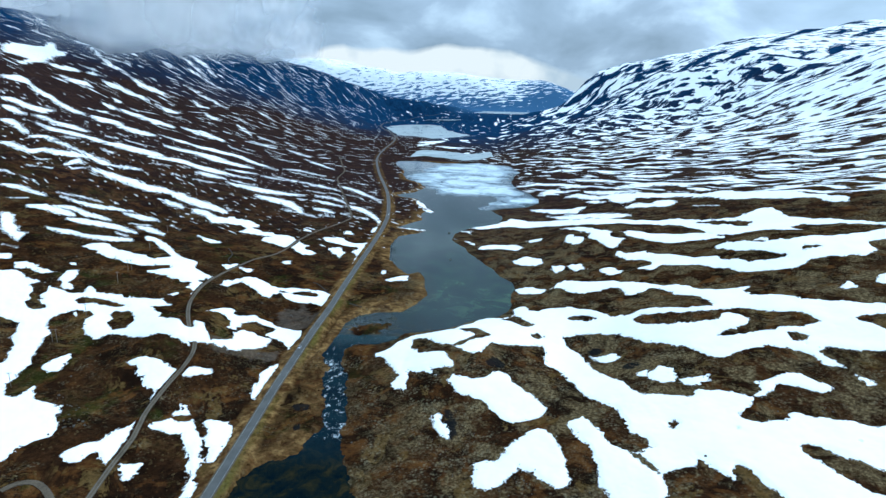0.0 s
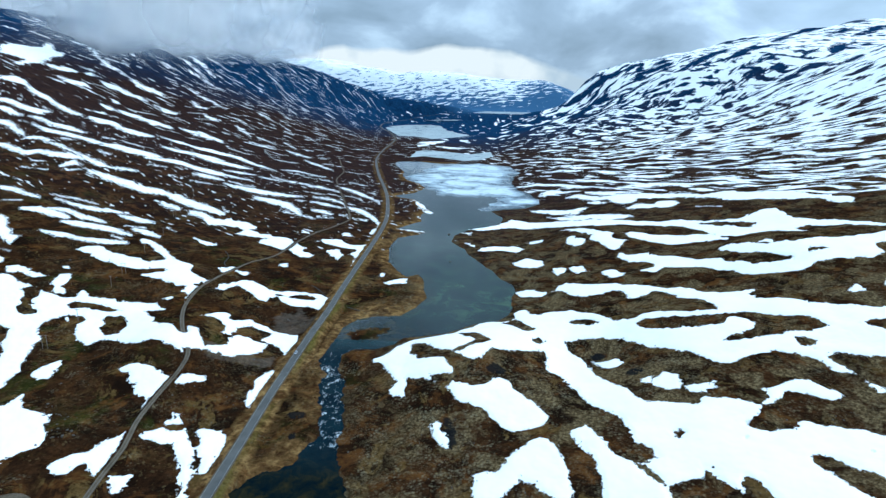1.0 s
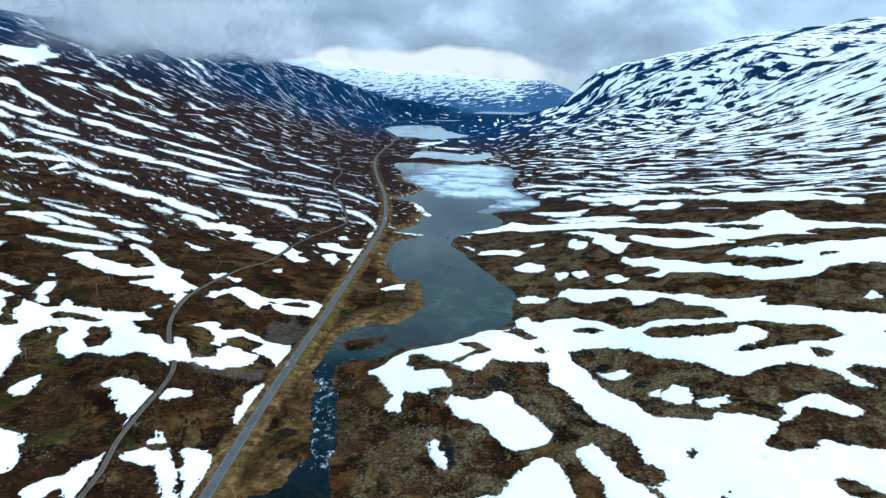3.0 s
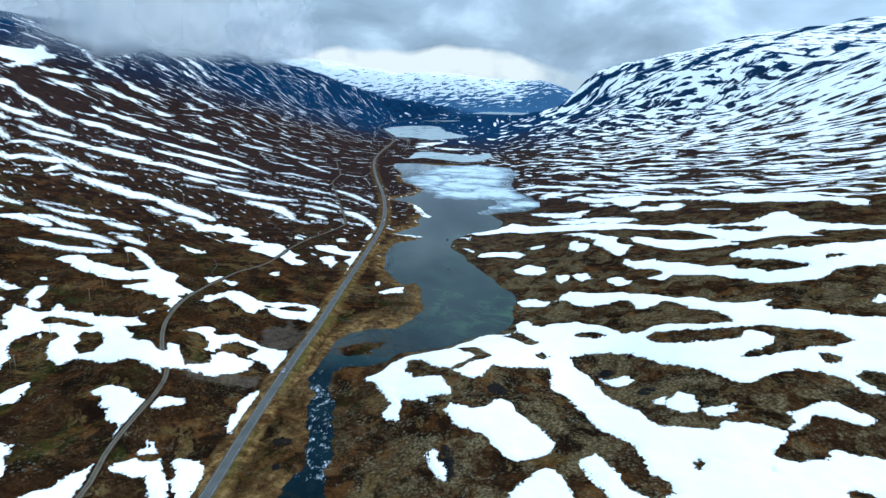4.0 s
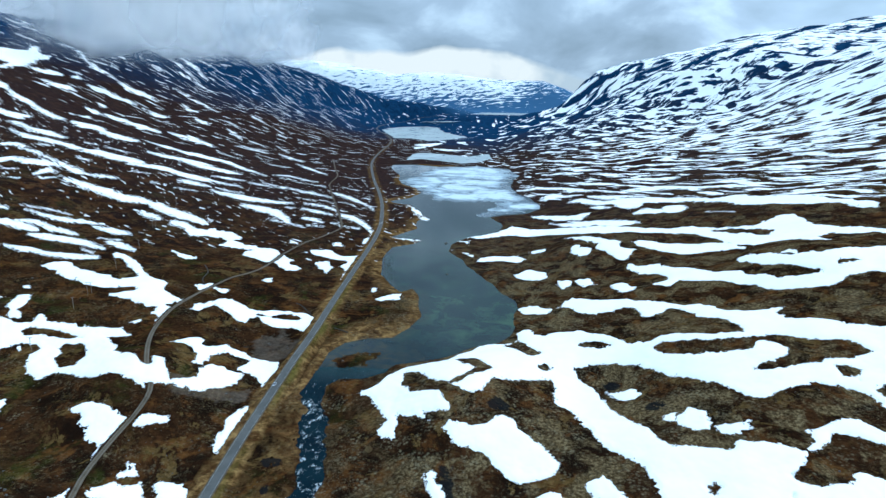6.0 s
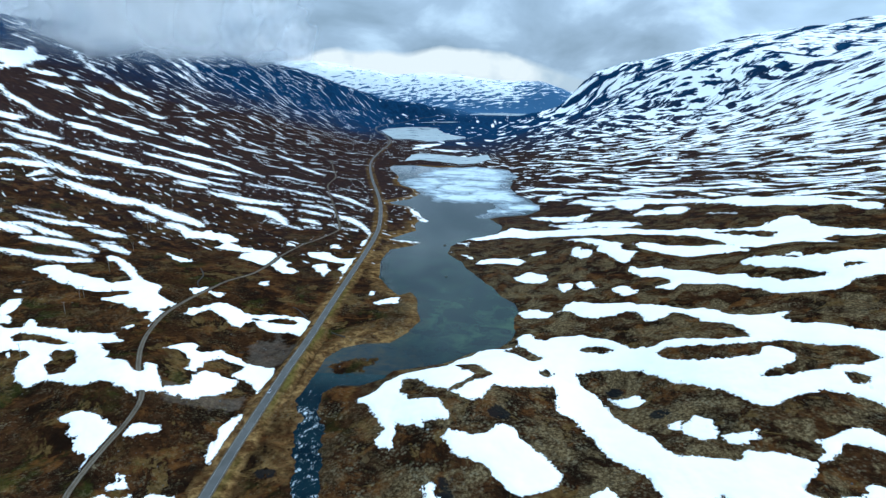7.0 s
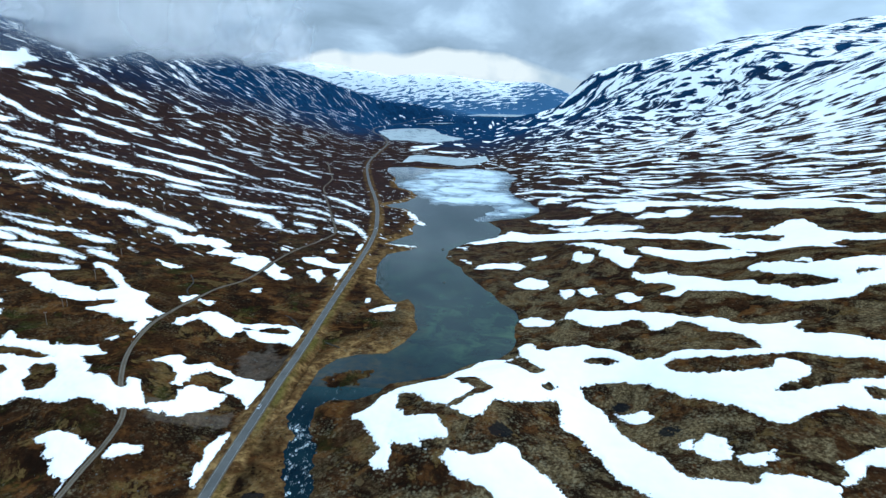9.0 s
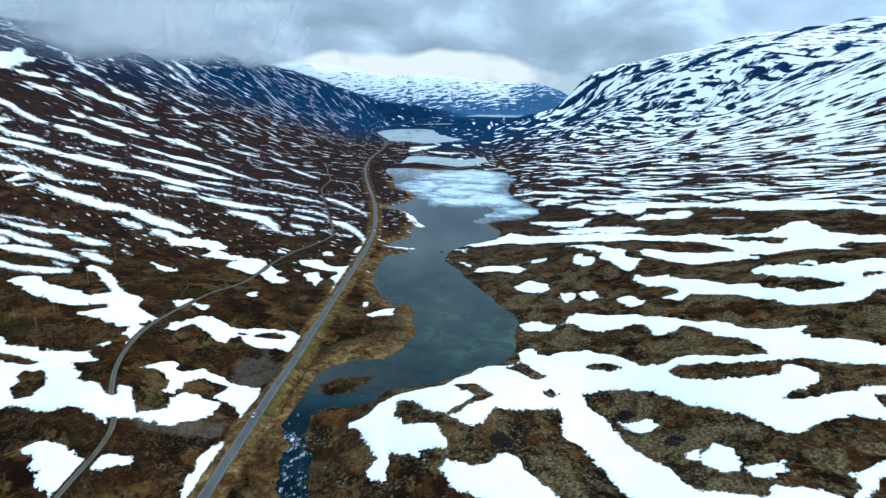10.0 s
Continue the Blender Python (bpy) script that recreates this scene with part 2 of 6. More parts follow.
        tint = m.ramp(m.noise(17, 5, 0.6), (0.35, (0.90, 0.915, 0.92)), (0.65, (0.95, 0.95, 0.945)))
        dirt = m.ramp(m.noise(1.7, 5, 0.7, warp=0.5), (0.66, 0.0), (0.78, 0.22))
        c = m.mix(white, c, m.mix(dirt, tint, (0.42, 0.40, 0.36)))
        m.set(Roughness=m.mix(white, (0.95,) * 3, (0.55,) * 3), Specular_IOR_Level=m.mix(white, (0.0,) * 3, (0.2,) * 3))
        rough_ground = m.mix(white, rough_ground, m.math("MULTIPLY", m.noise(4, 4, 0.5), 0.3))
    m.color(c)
    m.bump(rough_ground, 0.8, 0.8)
    return m.mat


def water_material(name, deep, shallow, rough, foam=0.0, wave=1.2, gloss=0.5, shoal=False):
    m = Nodes(name, rough)
    bed = m.ramp(m.noise(26, 4, 0.6, warp=0.5), (0.40, deep), (0.72, shallow))
    if shoal:
        bed = m.mix(m.attribute("shoal"), bed, m.ramp(m.noise(13, 6, 0.68, warp=0.8), (0.38, (0.005, 0.020, 0.023)), (0.50, (0.014, 0.043, 0.033)), (0.64, (0.042, 0.096, 0.050))))
        bed = m.mix(m.attribute("silt"), bed, m.ramp(m.noise(6, 5, 0.65, warp=0.5), (0.40, (0.006, 0.019, 0.024)), (0.60, (0.034, 0.031, 0.019))))
    m.bsdf.inputs["IOR"].default_value = 1.33
    m.bsdf.inputs["Specular IOR Level"].default_value = gloss
    if foam:
        run = m.noise(1.2, 6, 0.76, stretch=(1.0, 0.40, 1), warp=2.2)
        patch = m.noise(3.6, 3, 0.55)
        # calm where the lake runs out and where the rapids die in the pool
        along = m.math("MULTIPLY", m.axis(1), 0.001)
        calm = m.ramp(along, (0.180, 0.35), (0.190, 0.0), (0.246, 0.0), (0.256, 0.05), (0.278, 0.10))
        lively = m.math("ADD", run, m.math("MULTIPLY", m.math("SUBTRACT", patch, 0.5), 0.7))
        f = m.ramp(m.math("SUBTRACT", lively, calm), (foam, 0.0), (foam + 0.10, 1.0))
        pool = m.ramp(m.noise(6, 6, 0.7, warp=0.6), (0.38, (0.0015, 0.0062, 0.0095)), (0.50, (0.0050, 0.0098, 0.0100)), (0.58, (0.014, 0.015, 0.009)), (0.68, (0.028, 0.022, 0.011)))
        bed = m.mix(m.ramp(along, (0.168, 1.0), (0.192, 0.0)), bed, pool)
        bed = m.mix(m.ramp(along, (0.262, 0.0), (0.282, 1.0)), bed, (0.005, 0.031, 0.034))
        m.color(m.mix(f, bed, m.ramp(m.noise(0.8, 4, 0.7), (0.4, (0.30, 0.42, 0.47)), (0.62, (0.84, 0.89, 0.91)))))
        m.set(Specular_IOR_Level=m.ramp(along, (0.168, 0.0), (0.192, gloss), (0.262, gloss), (0.282, 0.2)))
        m.set(Roughness=m.mix(f, (rough,) * 3, (0.8,) * 3))
        m.bump(run, 0.5, 0.7)
    else:
        m.color(bed)
    m.bump(m.noise(wave, 4, 0.6), 0.05, 0.25)
    return m.mat


def ice_material(name, dark, middle, pale, rim=False):
    m = Nodes(name, 0.35)
    wet = m.noise(52, 8, 0.7, stretch=(0.9, 1.0, 1), warp=1.2)
    if rim:  # the sheet is thin and soaked towards its edge
        wet = m.math("ADD", wet, m.math("MULTIPLY_ADD", m.attribute("rim"), 0.15, -0.11))
    m.color(m.ramp(wet, (0.40, dark), (0.49, middle), (0.58, pale)))
    m.set(Roughness=m.ramp(wet, (0.36, 0.15), (0.6, 0.7)))
    m.bump(m.noise(6, 4), 0.1, 0.4)
    return m.mat


def asphalt_material():
    m = Nodes("weathered_asphalt", 0.85)
    c = m.ramp(m.noise(6, 5, 0.6), (0.3, (0.074, 0.074, 0.071)), (0.7, (0.108, 0.108, 0.102)))
    c = m.mix(m.ramp(m.noise(0.5, 3, 0.7), (0.5, 0.0), (0.75, 0.35)), c, (0.032, 0.036, 0.04))
    m.color(c)
    m.bump(m.noise(0.12, 3), 0.01, 0.5)
    return m.mat


def gravel_material(name, dark, pale, size=0.6):
    m = Nodes(name, 0.95)
    c = m.ramp(m.noise(size, 5, 0.75), (0.28, dark), (0.72, pale))
    m.color(m.mix(m.ramp(m.noise(7, 3), (0.45, 0.0), (0.7, 0.5)), c, tuple(0.55 * v for v in dark)))
    m.bump(m.noise(size * 0.6, 3, 0.7), 0.12, 0.7)
    return m.mat


def plain_material(name, color, rough=0.6, metal=0.0, grain_size=0.3, spread=0.25):
    m = Nodes(name, rough, metal)
    m.color(m.ramp(m.noise(grain_size, 4, 0.6), (0.3, tuple(v * (1 - spread) for v in color)), (0.7, tuple(min(1, v * (1 + spread)) for v in color))))
    return m.mat


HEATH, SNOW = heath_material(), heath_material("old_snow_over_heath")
LAKE = water_material("lake_water", (0.003, 0.0145, 0.0185), (0.007, 0.026, 0.029), 0.05, shoal=True, gloss=0.14)
RAPIDS = water_material("river_water", (0.0013, 0.0095, 0.016), (0.004, 0.019, 0.026), 0.10, foam=0.59, gloss=0.03)
LAKE_ICE = ice_material("rotten_lake_ice", (0.035, 0.065, 0.085), (0.21, 0.29, 0.335), (0.54, 0.64, 0.68), True)
GREY_ICE = ice_material("grey_lake_ice", (0.16, 0.21, 0.225), (0.25, 0.31, 0.32), (0.40, 0.46, 0.47))
ASPHALT = asphalt_material()
GRAVEL = gravel_material("track_gravel", (0.05, 0.038, 0.027), (0.15, 0.116, 0.082))
SHOULDER = gravel_material("shoulder_gravel", (0.045, 0.035, 0.026), (0.16, 0.125, 0.085), 0.9)


def cloud_material(name, thick, base, west, east):
    """A torn curtain of cloud: white droplets that pass light on, thin at the base and the ends."""
    m = Nodes(name, 1.0)
    t = m.tree
    diffuse, through_it, clear = (t.nodes.new("ShaderNodeBsdf" + k) for k in ("Diffuse", "Translucent", "Transparent"))
    for b in (diffuse, through_it):
        b.inputs[0].default_value = (0.82, 0.835, 0.845, 1)
    both, veil = t.nodes.new("ShaderNodeMixShader"), t.nodes.new("ShaderNodeMixShader")
    both.inputs[0].default_value = 0.6
    t.links.new(diffuse.outputs[0], both.inputs[1])
    t.links.new(through_it.outputs[0], both.inputs[2])
    billow = m.math("SUBTRACT", m.noise(260, 3, 0.5, warp=0.4), 0.5)
    up = m.math("ADD", m.math("MULTIPLY", m.axis(2), 0.001), m.math("MULTIPLY", billow, 0.14))
    rise = m.ramp(up, (base / 1000, 0.0), (base / 1000 + 0.022, 0.30 * thick), (base / 1000 + 0.055, thick), (base / 1000 + 0.17, thick), (base / 1000 + 0.30, 0.0))
    along = m.math("ADD", m.math("MULTIPLY", m.axis(0), 0.0005), m.math("MULTIPLY", billow, 0.30))
    ends = m.ramp(m.math("ADD", along, 1.0), (1 + west / 2000 - 0.06, 0.0), (1 + west / 2000 + 0.05, 1.0), (1 + east / 2000 - 0.06, 1.0), (1 + east / 2000, 0.0))
    t.links.new(m.math("MULTIPLY", rise, ends), veil.inputs[0])
    t.links.new(clear.outputs[0], veil.inputs[1])
    t.links.new(both.outputs[0], veil.inputs[2])
    t.links.new(veil.outputs[0], t.nodes["Material Output"].inputs[0])
    return m.mat


TUFT = heath_material("tussock", True, False)
BROOK = plain_material("brook_water", (0.012, 0.010, 0.008), 0.6, 0.0, 0.8, 0.3)
STONE = plain_material("grey_stone", (0.075, 0.070, 0.062), 0.9, 0.0, 0.5, 0.4)
WOOD = plain_material("weathered_pole_wood", (0.16, 0.135, 0.11), 0.85, 0.0, 0.4, 0.3)
GLASSY = plain_material("brown_insulator", (0.10, 0.05, 0.03), 0.25, 0.0, 0.2, 0.1)
PAINT_WHITE = plain_material("white_car_paint", (0.74, 0.75, 0.76), 0.25, 0.0, 1.0, 0.03)
PAINT_GREY = plain_material("silver_car_paint", (0.42, 0.44, 0.46), 0.25, 0.3, 1.0, 0.03)
CAR_GLASS = plain_material("dark_car_glass", (0.012, 0.015, 0.018), 0.06, 0.0, 1.0, 0.05)
RUBBER = plain_material("tyre_rubber", (0.018, 0.018, 0.018), 0.8, 0.0, 0.1, 0.2)
RIM = plain_material("alloy_rim", (0.5, 0.5, 0.52), 0.3, 0.9, 0.1, 0.1)
LAMP_WHITE = plain_material("headlight_glass", (0.8, 0.82, 0.85), 0.1, 0.0, 0.1, 0.05)
LAMP_RED = plain_material("tail_light", (0.35, 0.02, 0.015), 0.2, 0.0, 0.1, 0.05)
LINE_PAINT = plain_material("worn_road_paint", (0.26, 0.26, 0.24), 0.8, 0.0, 0.6, 0.35)
RUT = gravel_material("wheel_rut_gravel", (0.09, 0.075, 0.058), (0.20, 0.17, 0.135), 0.5)
for dull in (BROOK, GRAVEL, RUT, SHOULDER, ASPHALT, STONE):  # low specular, to keep off a blue sheen
    dull.node_tree.nodes["Principled BSDF"].inputs["Specular IOR Level"].default_value = 0.1

# ---------------------------------------------------------------- the lie of the land
def metres(x, y, z):
    """From the plan, drawn in steps of UNIT metres, to the world; past the upper lake the distance is drawn closer together."""
    k = np.where(y > 2850, (2850 * UNIT + (y - 2850) * 0.40) / np.maximum(y, 1), UNIT)
    return k * x, k * y, 125 * UNIT + k * (z - 125)


def lattice(ix, iy, seed):
    h = (ix.astype(np.int64) * 374761393 + iy.astype(np.int64) * 668265263 + seed * 1442695041) & 0xFFFFFFFF
    h = ((h ^ (h >> 13)) * 1274126177) & 0xFFFFFFFF
    return ((h ^ (h >> 16)) & 0xFFFF) / 32767.5 - 1.0


def grain(x, y, seed=0):
    """Smooth noise between -1 and 1 with cells of one unit."""
    ix, iy = np.floor(x), np.floor(y)
    fx, fy = x - ix, y - iy
    fx, fy = fx * fx * fx * (fx * (fx * 6 - 15) + 10), fy * fy * fy * (fy * (fy * 6 - 15) + 10)
    a, b = lattice(ix, iy, seed), lattice(ix + 1, iy, seed)
    c, d = lattice(ix, iy + 1, seed), lattice(ix + 1, iy + 1, seed)
    return (a + (b - a) * fx) * (1 - fy) + (c + (d - c) * fx) * fy


def fbm(x, y, octaves=4, seed=0, gain=0.5):
    total, amp, norm = 0.0, 1.0, 0.0
    for k in range(octaves):
        total = total + amp * grain(x * 2**k + 17.3 * k, y * 2**k - 9.1 * k, seed + k)
        norm += amp
        amp *= gain
    return total / norm


def curve(*knots, soft=1):
    """A smooth function through (place, value) knots."""
    px, pv = np.array(knots, float).T
    fine = np.linspace(px[0], px[-1], 4001)
    value = np.interp(fine, px, pv)
    n = max(3, int(soft * 4001 / 60)) | 1
    value = np.convolve(np.pad(value, n // 2, mode="edge"), np.ones(n) / n, "valid")
    return lambda q: np.interp(q, fine, value)


# the feet of both hillsides, the fall of the valley floor, and how the hillsides rise from their feet
foot_left = curve((-1500, -80), (200, -84), (300, -80), (700, -110), (1000, -160), (1500, -208), (2000, -300), (2350, -325), (2700, -285), (3050, -200), (3400, -80), (3800, 60), (4400, 150), (5200, 200), soft=0.4)
foot_right = curve((-1500, -30), (150, -35), (235, -26), (270, -24), (300, 12), (325, 36), (400, 45), (500, 48), (600, 75), (800, 95), (1000, 100), (1300, 110), (1700, 80), (2200, 130), (2800, 150), (3500, 330), (4500, 700), (5200, 800), soft=0.15)
floor_z = curve((-1500, -10), (130, -5.5), (195, -5), (262, -0.6), (285, 0.6), (1150, 1), (1400, 3.2), (1800, 7), (2800, 9.5), (2950, 14), (3250, 32), (3520, 57), (3620, 60), (5200, 60), soft=0.1)
rise_left = curve((-100, 0), (0, 0), (20, 1), (60, 6.5), (100, 9), (180, 19), (270, 42), (400, 79), (460, 95), (560, 145), (700, 205), (900, 268), (1100, 312), (1500, 325), (6000, 340), soft=0.15)
rise_right = curve((-100, 0), (0, 0), (15, 3), (40, 8), (93, 20), (150, 30), (200, 43), (290, 66), (370, 90), (440, 120), (500, 166), (560, 212), (640, 244), (800, 272), (1100, 314), (1300, 330), (1500, 362), (6000, 420), soft=0.12)
steep_left = curve((-1500, 1), (1200, 1), (1800, 1.4), (2300, 2.2), (2700, 3.3), (3200, 3.6), (5200, 3.0), soft=0.5)
cap_left = curve((-1500, 900), (1900, 600), (2250, 335), (2450, 305), (2560, 258), (2680, 200), (2850, 160), (3200, 92), (3600, 40), (4200, 8), (5200, 5), soft=0.15)
steep_right = curve((-1500, 0.72), (200, 0.72), (260, 0.76), (340, 1), (1250, 1), (1450, 1.36), (1700, 1.5), (2200, 1.52), (2420, 1.61), (2700, 1.35), (5200, 0.8), soft=0.1)
far_ridge = curve((-6000, 480), (-1100, 420), (-790, 358), (-550, 345), (-260, 342), (-68, 344), (174, 328), (415, 299), (632, 299), (777, 255), (898, 215), (960, 228), (1100, 220), (1500, 260), (6000, 330), soft=0.15)


# knolls and hollows: place, height and breadth
KNOLLS = ((-6, 242, 8, 30), (66, 260, -12, 32), (-134, 250, 9.5, 26), (-112, 226, 4, 22), (-98, 292, -5, 34), (-205, 350, 6, 70), (203, 358, 11, 38), (112, 478, 7, 40), (-390, 620, 10, 110), (-130, 580, 4, 40))


def land(x, y):
    """The height of the open ground."""
    u = np.maximum(foot_left(y) - x, 0) * steep_left(y)
    v = np.maximum(x - foot_right(y), 0) * steep_right(y)
    up, cap = rise_left(u) + 1e-3, cap_left(y)
    z = floor_z(y) + (up**-4.0 + cap**-4.0) ** -0.25 + rise_right(v)
    off = np.clip((u + v) / 60, 0, 1)
    high = np.clip((u + v) / 450, 0, 1)
    far = np.clip((y - 700) / 900, 0, 1)
    z = z + off * (1.1 * fbm(x / 24, y / 24, 3, 5) + 2.2 * fbm(x / 85 + 3, y / 85, 2, 9))
    z = z + high * (6 + 16 * far) * fbm(x / 170, y / 240, 4, 21)
    z = z + 0.30 * fbm(x / 5, y / 5, 3, 31, 0.65)
    for kx, ky, rise, broad in KNOLLS:
        z = z + rise * np.exp(-(((x - kx) / broad) ** 2) - ((y - ky) / (1.2 * broad)) ** 2)
    ramp = np.clip((y - 4330) / 520, 0, 1)
    ramp = ramp * ramp * (3 - 2 * ramp)
    ridge = (far_ridge(x) - 59) * ramp * (1 + 0.10 * fbm(x / 260, y / 200, 4, 41))
    return np.where(y > 4000, np.maximum(z, 59 + ridge + 0 * x), z)


def reach(x, y, ring):
    """The signed distance from the edge of a closed outline, positive inside."""
    ring = np.asarray(ring, float)
    best, odd = np.full(x.shape, 1e9), np.zeros(x.shape, bool)
    for (ax, ay), (bx, by) in zip(ring, np.roll(ring, -1, 0)):
        ex, ey = bx - ax, by - ay
        s = np.clip(((x - ax) * ex + (y - ay) * ey) / (ex * ex + ey * ey + 1e-9), 0, 1)
        best = np.minimum(best, (x - ax - s * ex) ** 2 + (y - ay - s * ey) ** 2)
        if ey:
            odd ^= ((ay > y) != (by > y)) & (x < ex * (y - ay) / ey + ax)
    return np.where(odd, 1, -1) * np.sqrt(best)

# ---------------------------------------------------------------- the plan: outlines traced in the camera's view, cast on the ground, in steps
DRIFTS = []


def drift(*ring, bare=False):
    """A field of snow, or with bare a patch of heath that has melted out of one."""
    DRIFTS.append((np.array(ring, float), bare))


STREAKS, OUTCROPS = [], []


def streak(*ring):
    """A long drift on a hillside or on the far floor."""
    STREAKS.append(np.array(ring, float))


def outcrop(*ring):
    """A dark rock face high up that holds no snow."""
    OUTCROPS.append(np.array(ring, float))


drift((-275.0, 294.3), (-264.5, 301.8), (-252.3, 296.6), (-238.1, 292.9), (-227.7, 285.2), (-215.9, 281.9), (-210.0, 285.0), (-212.3, 292.7), (-204.5, 286.5), (-193.2, 286.4), (-180.9, 284.6), (-168.7, 288.6), (-160.0, 281.1), (-171.3, 279.7), (-154.5, 261.9), (-138.2, 249.4), (-131.2, 247.6), (-132.9, 254.4), (-128.4, 255.1), (-122.5, 246.6), (-120.3, 239.0), (-124.6, 236.0), (-125.4, 231.8), (-131.9, 236.2), (-137.9, 238.4), (-150.0, 237.5), (-160.9, 244.2), (-172.7, 244.7), (-175.6, 240.3), (-183.8, 244.2), (-187.9, 249.8), (-191.5, 257.2), (-203.9, 266.1), (-207.4, 260.3), (-209.2, 254.3), (-208.9, 249.8), (-199.0, 242.6), (-198.3, 236.9), (-195.8, 227.9), (-193.6, 221.1), (-190.1, 211.3), (-189.3, 203.8), (-188.9, 197.3), (-192.6, 193.1))
drift((-237.7, 248.3), (-230.6, 250.1), (-224.5, 251.5), (-218.8, 247.6), (-217.2, 243.6), (-211.0, 232.8), (-203.2, 221.9), (-200.2, 214.7), (-206.0, 209.3), bare=True)
drift((-167.4, 251.3), (-166.3, 256.0), (-166.4, 260.4), (-174.6, 270.5), (-183.7, 270.3), (-183.4, 265.7), (-180.6, 261.5), (-181.2, 256.3), (-177.1, 251.9), (-172.4, 249.9), bare=True)
drift((-203.9, 266.1), (-199.0, 267.9), (-191.7, 264.9), (-191.4, 257.8), (-187.9, 249.8), (-181.9, 241.2), (-192.4, 248.8), (-200.4, 259.8), bare=True)
drift((-231.4, 266.7), (-229.4, 272.2), (-220.9, 266.8), (-216.5, 267.0), (-214.9, 262.5), (-221.0, 260.7), (-226.1, 262.8), bare=True)
drift((-243.7, 289.5), (-240.0, 293.3), (-229.5, 284.6), (-229.6, 277.7), (-224.1, 271.7), (-228.0, 271.1), (-233.8, 274.9), (-235.5, 280.5), bare=True)
drift((-210.4, 275.0), (-208.7, 280.6), (-200.7, 280.5), (-189.9, 278.3), (-178.9, 278.1), (-178.9, 275.3), (-187.8, 274.6), (-199.7, 273.8), (-206.6, 272.5), bare=True)
drift((-270.6, 312.1), (-268.4, 318.2), (-255.8, 312.8), (-243.8, 308.2), (-246.1, 304.3), (-258.4, 307.1), (-265.3, 305.1))
drift((-239.1, 312.7), (-235.4, 316.0), (-227.0, 304.9), (-227.5, 296.7), (-218.3, 287.1), (-224.0, 289.2), (-234.6, 299.6))
drift((-253.2, 331.7), (-248.0, 331.9), (-241.3, 324.7), (-245.2, 325.3))
drift((-291.4, 314.8), (-285.1, 319.5), (-281.7, 321.9), (-277.1, 314.8), (-283.3, 304.6))
drift((-182.1, 214.2), (-181.9, 221.1), (-179.0, 225.4), (-176.8, 220.6), (-176.2, 213.0), (-178.5, 211.9))
drift((-192.6, 193.1), (-186.2, 194.0), (-181.2, 190.6), (-177.1, 191.3), (-176.7, 196.8), (-175.6, 198.6), (-170.7, 192.5), (-164.7, 188.5), (-160.5, 187.4), (-156.4, 186.4), (-152.3, 179.7), (-149.8, 174.8), (-149.2, 169.9), (-151.1, 165.5), (-152.0, 161.3), (-153.0, 156.1), (-153.4, 153.0), (-155.0, 147.9))
drift((-147.3, 221.0), (-141.9, 223.7), (-136.0, 221.1), (-124.0, 219.0), (-124.1, 212.2), (-124.0, 202.1), (-124.3, 197.4), (-126.1, 200.6), (-125.7, 205.1), (-131.7, 206.0), (-134.9, 211.3), (-135.0, 214.0), (-139.7, 214.7), (-141.0, 218.3), (-146.5, 219.6))
drift((-120.6, 215.5), (-119.7, 219.0), (-116.4, 219.9), (-111.5, 220.6), (-115.4, 217.7), (-117.8, 215.0))
drift((-136.8, 161.9), (-135.0, 165.9), (-131.4, 169.8), (-129.6, 173.9), (-129.6, 177.3), (-127.0, 182.2), (-124.1, 184.8), (-122.3, 178.8), (-121.1, 172.0), (-120.4, 165.4), (-119.7, 159.2), (-122.1, 159.9), (-125.5, 162.2), (-127.6, 163.9), (-130.2, 163.1), (-130.8, 160.9), (-131.2, 158.7), (-134.3, 159.4))
drift((-116.5, 159.8), (-114.9, 161.0), (-111.5, 162.1), (-111.3, 158.2), (-112.0, 155.0), (-114.4, 156.6))
drift((-114.2, 199.0), (-110.7, 199.1), (-106.0, 193.8), (-99.6, 182.3), (-94.0, 170.9), (-89.1, 158.5), (-85.8, 150.1), (-90.6, 149.4), (-91.8, 156.7), (-94.2, 164.0), (-99.7, 173.2), (-103.5, 180.2), (-106.2, 183.1), (-110.4, 180.9), (-114.7, 182.5), (-117.8, 181.3), (-119.5, 183.2), (-118.3, 186.5), (-113.9, 188.9), (-108.3, 191.2), (-108.3, 193.8), (-113.7, 193.0), (-114.3, 195.2), (-112.7, 196.8))
drift((-102.5, 192.7), (-99.2, 194.1), (-93.1, 193.5), (-89.0, 188.9), (-87.7, 180.3), (-88.0, 169.8), (-88.7, 168.6), (-91.4, 176.2), (-89.9, 177.7), (-93.9, 178.4), (-98.0, 186.2))
drift((-90.9, 216.9), (-89.8, 223.7), (-90.7, 230.1), (-87.6, 241.3), (-86.4, 239.9), (-85.9, 227.7), (-86.1, 214.7), (-88.0, 211.5))
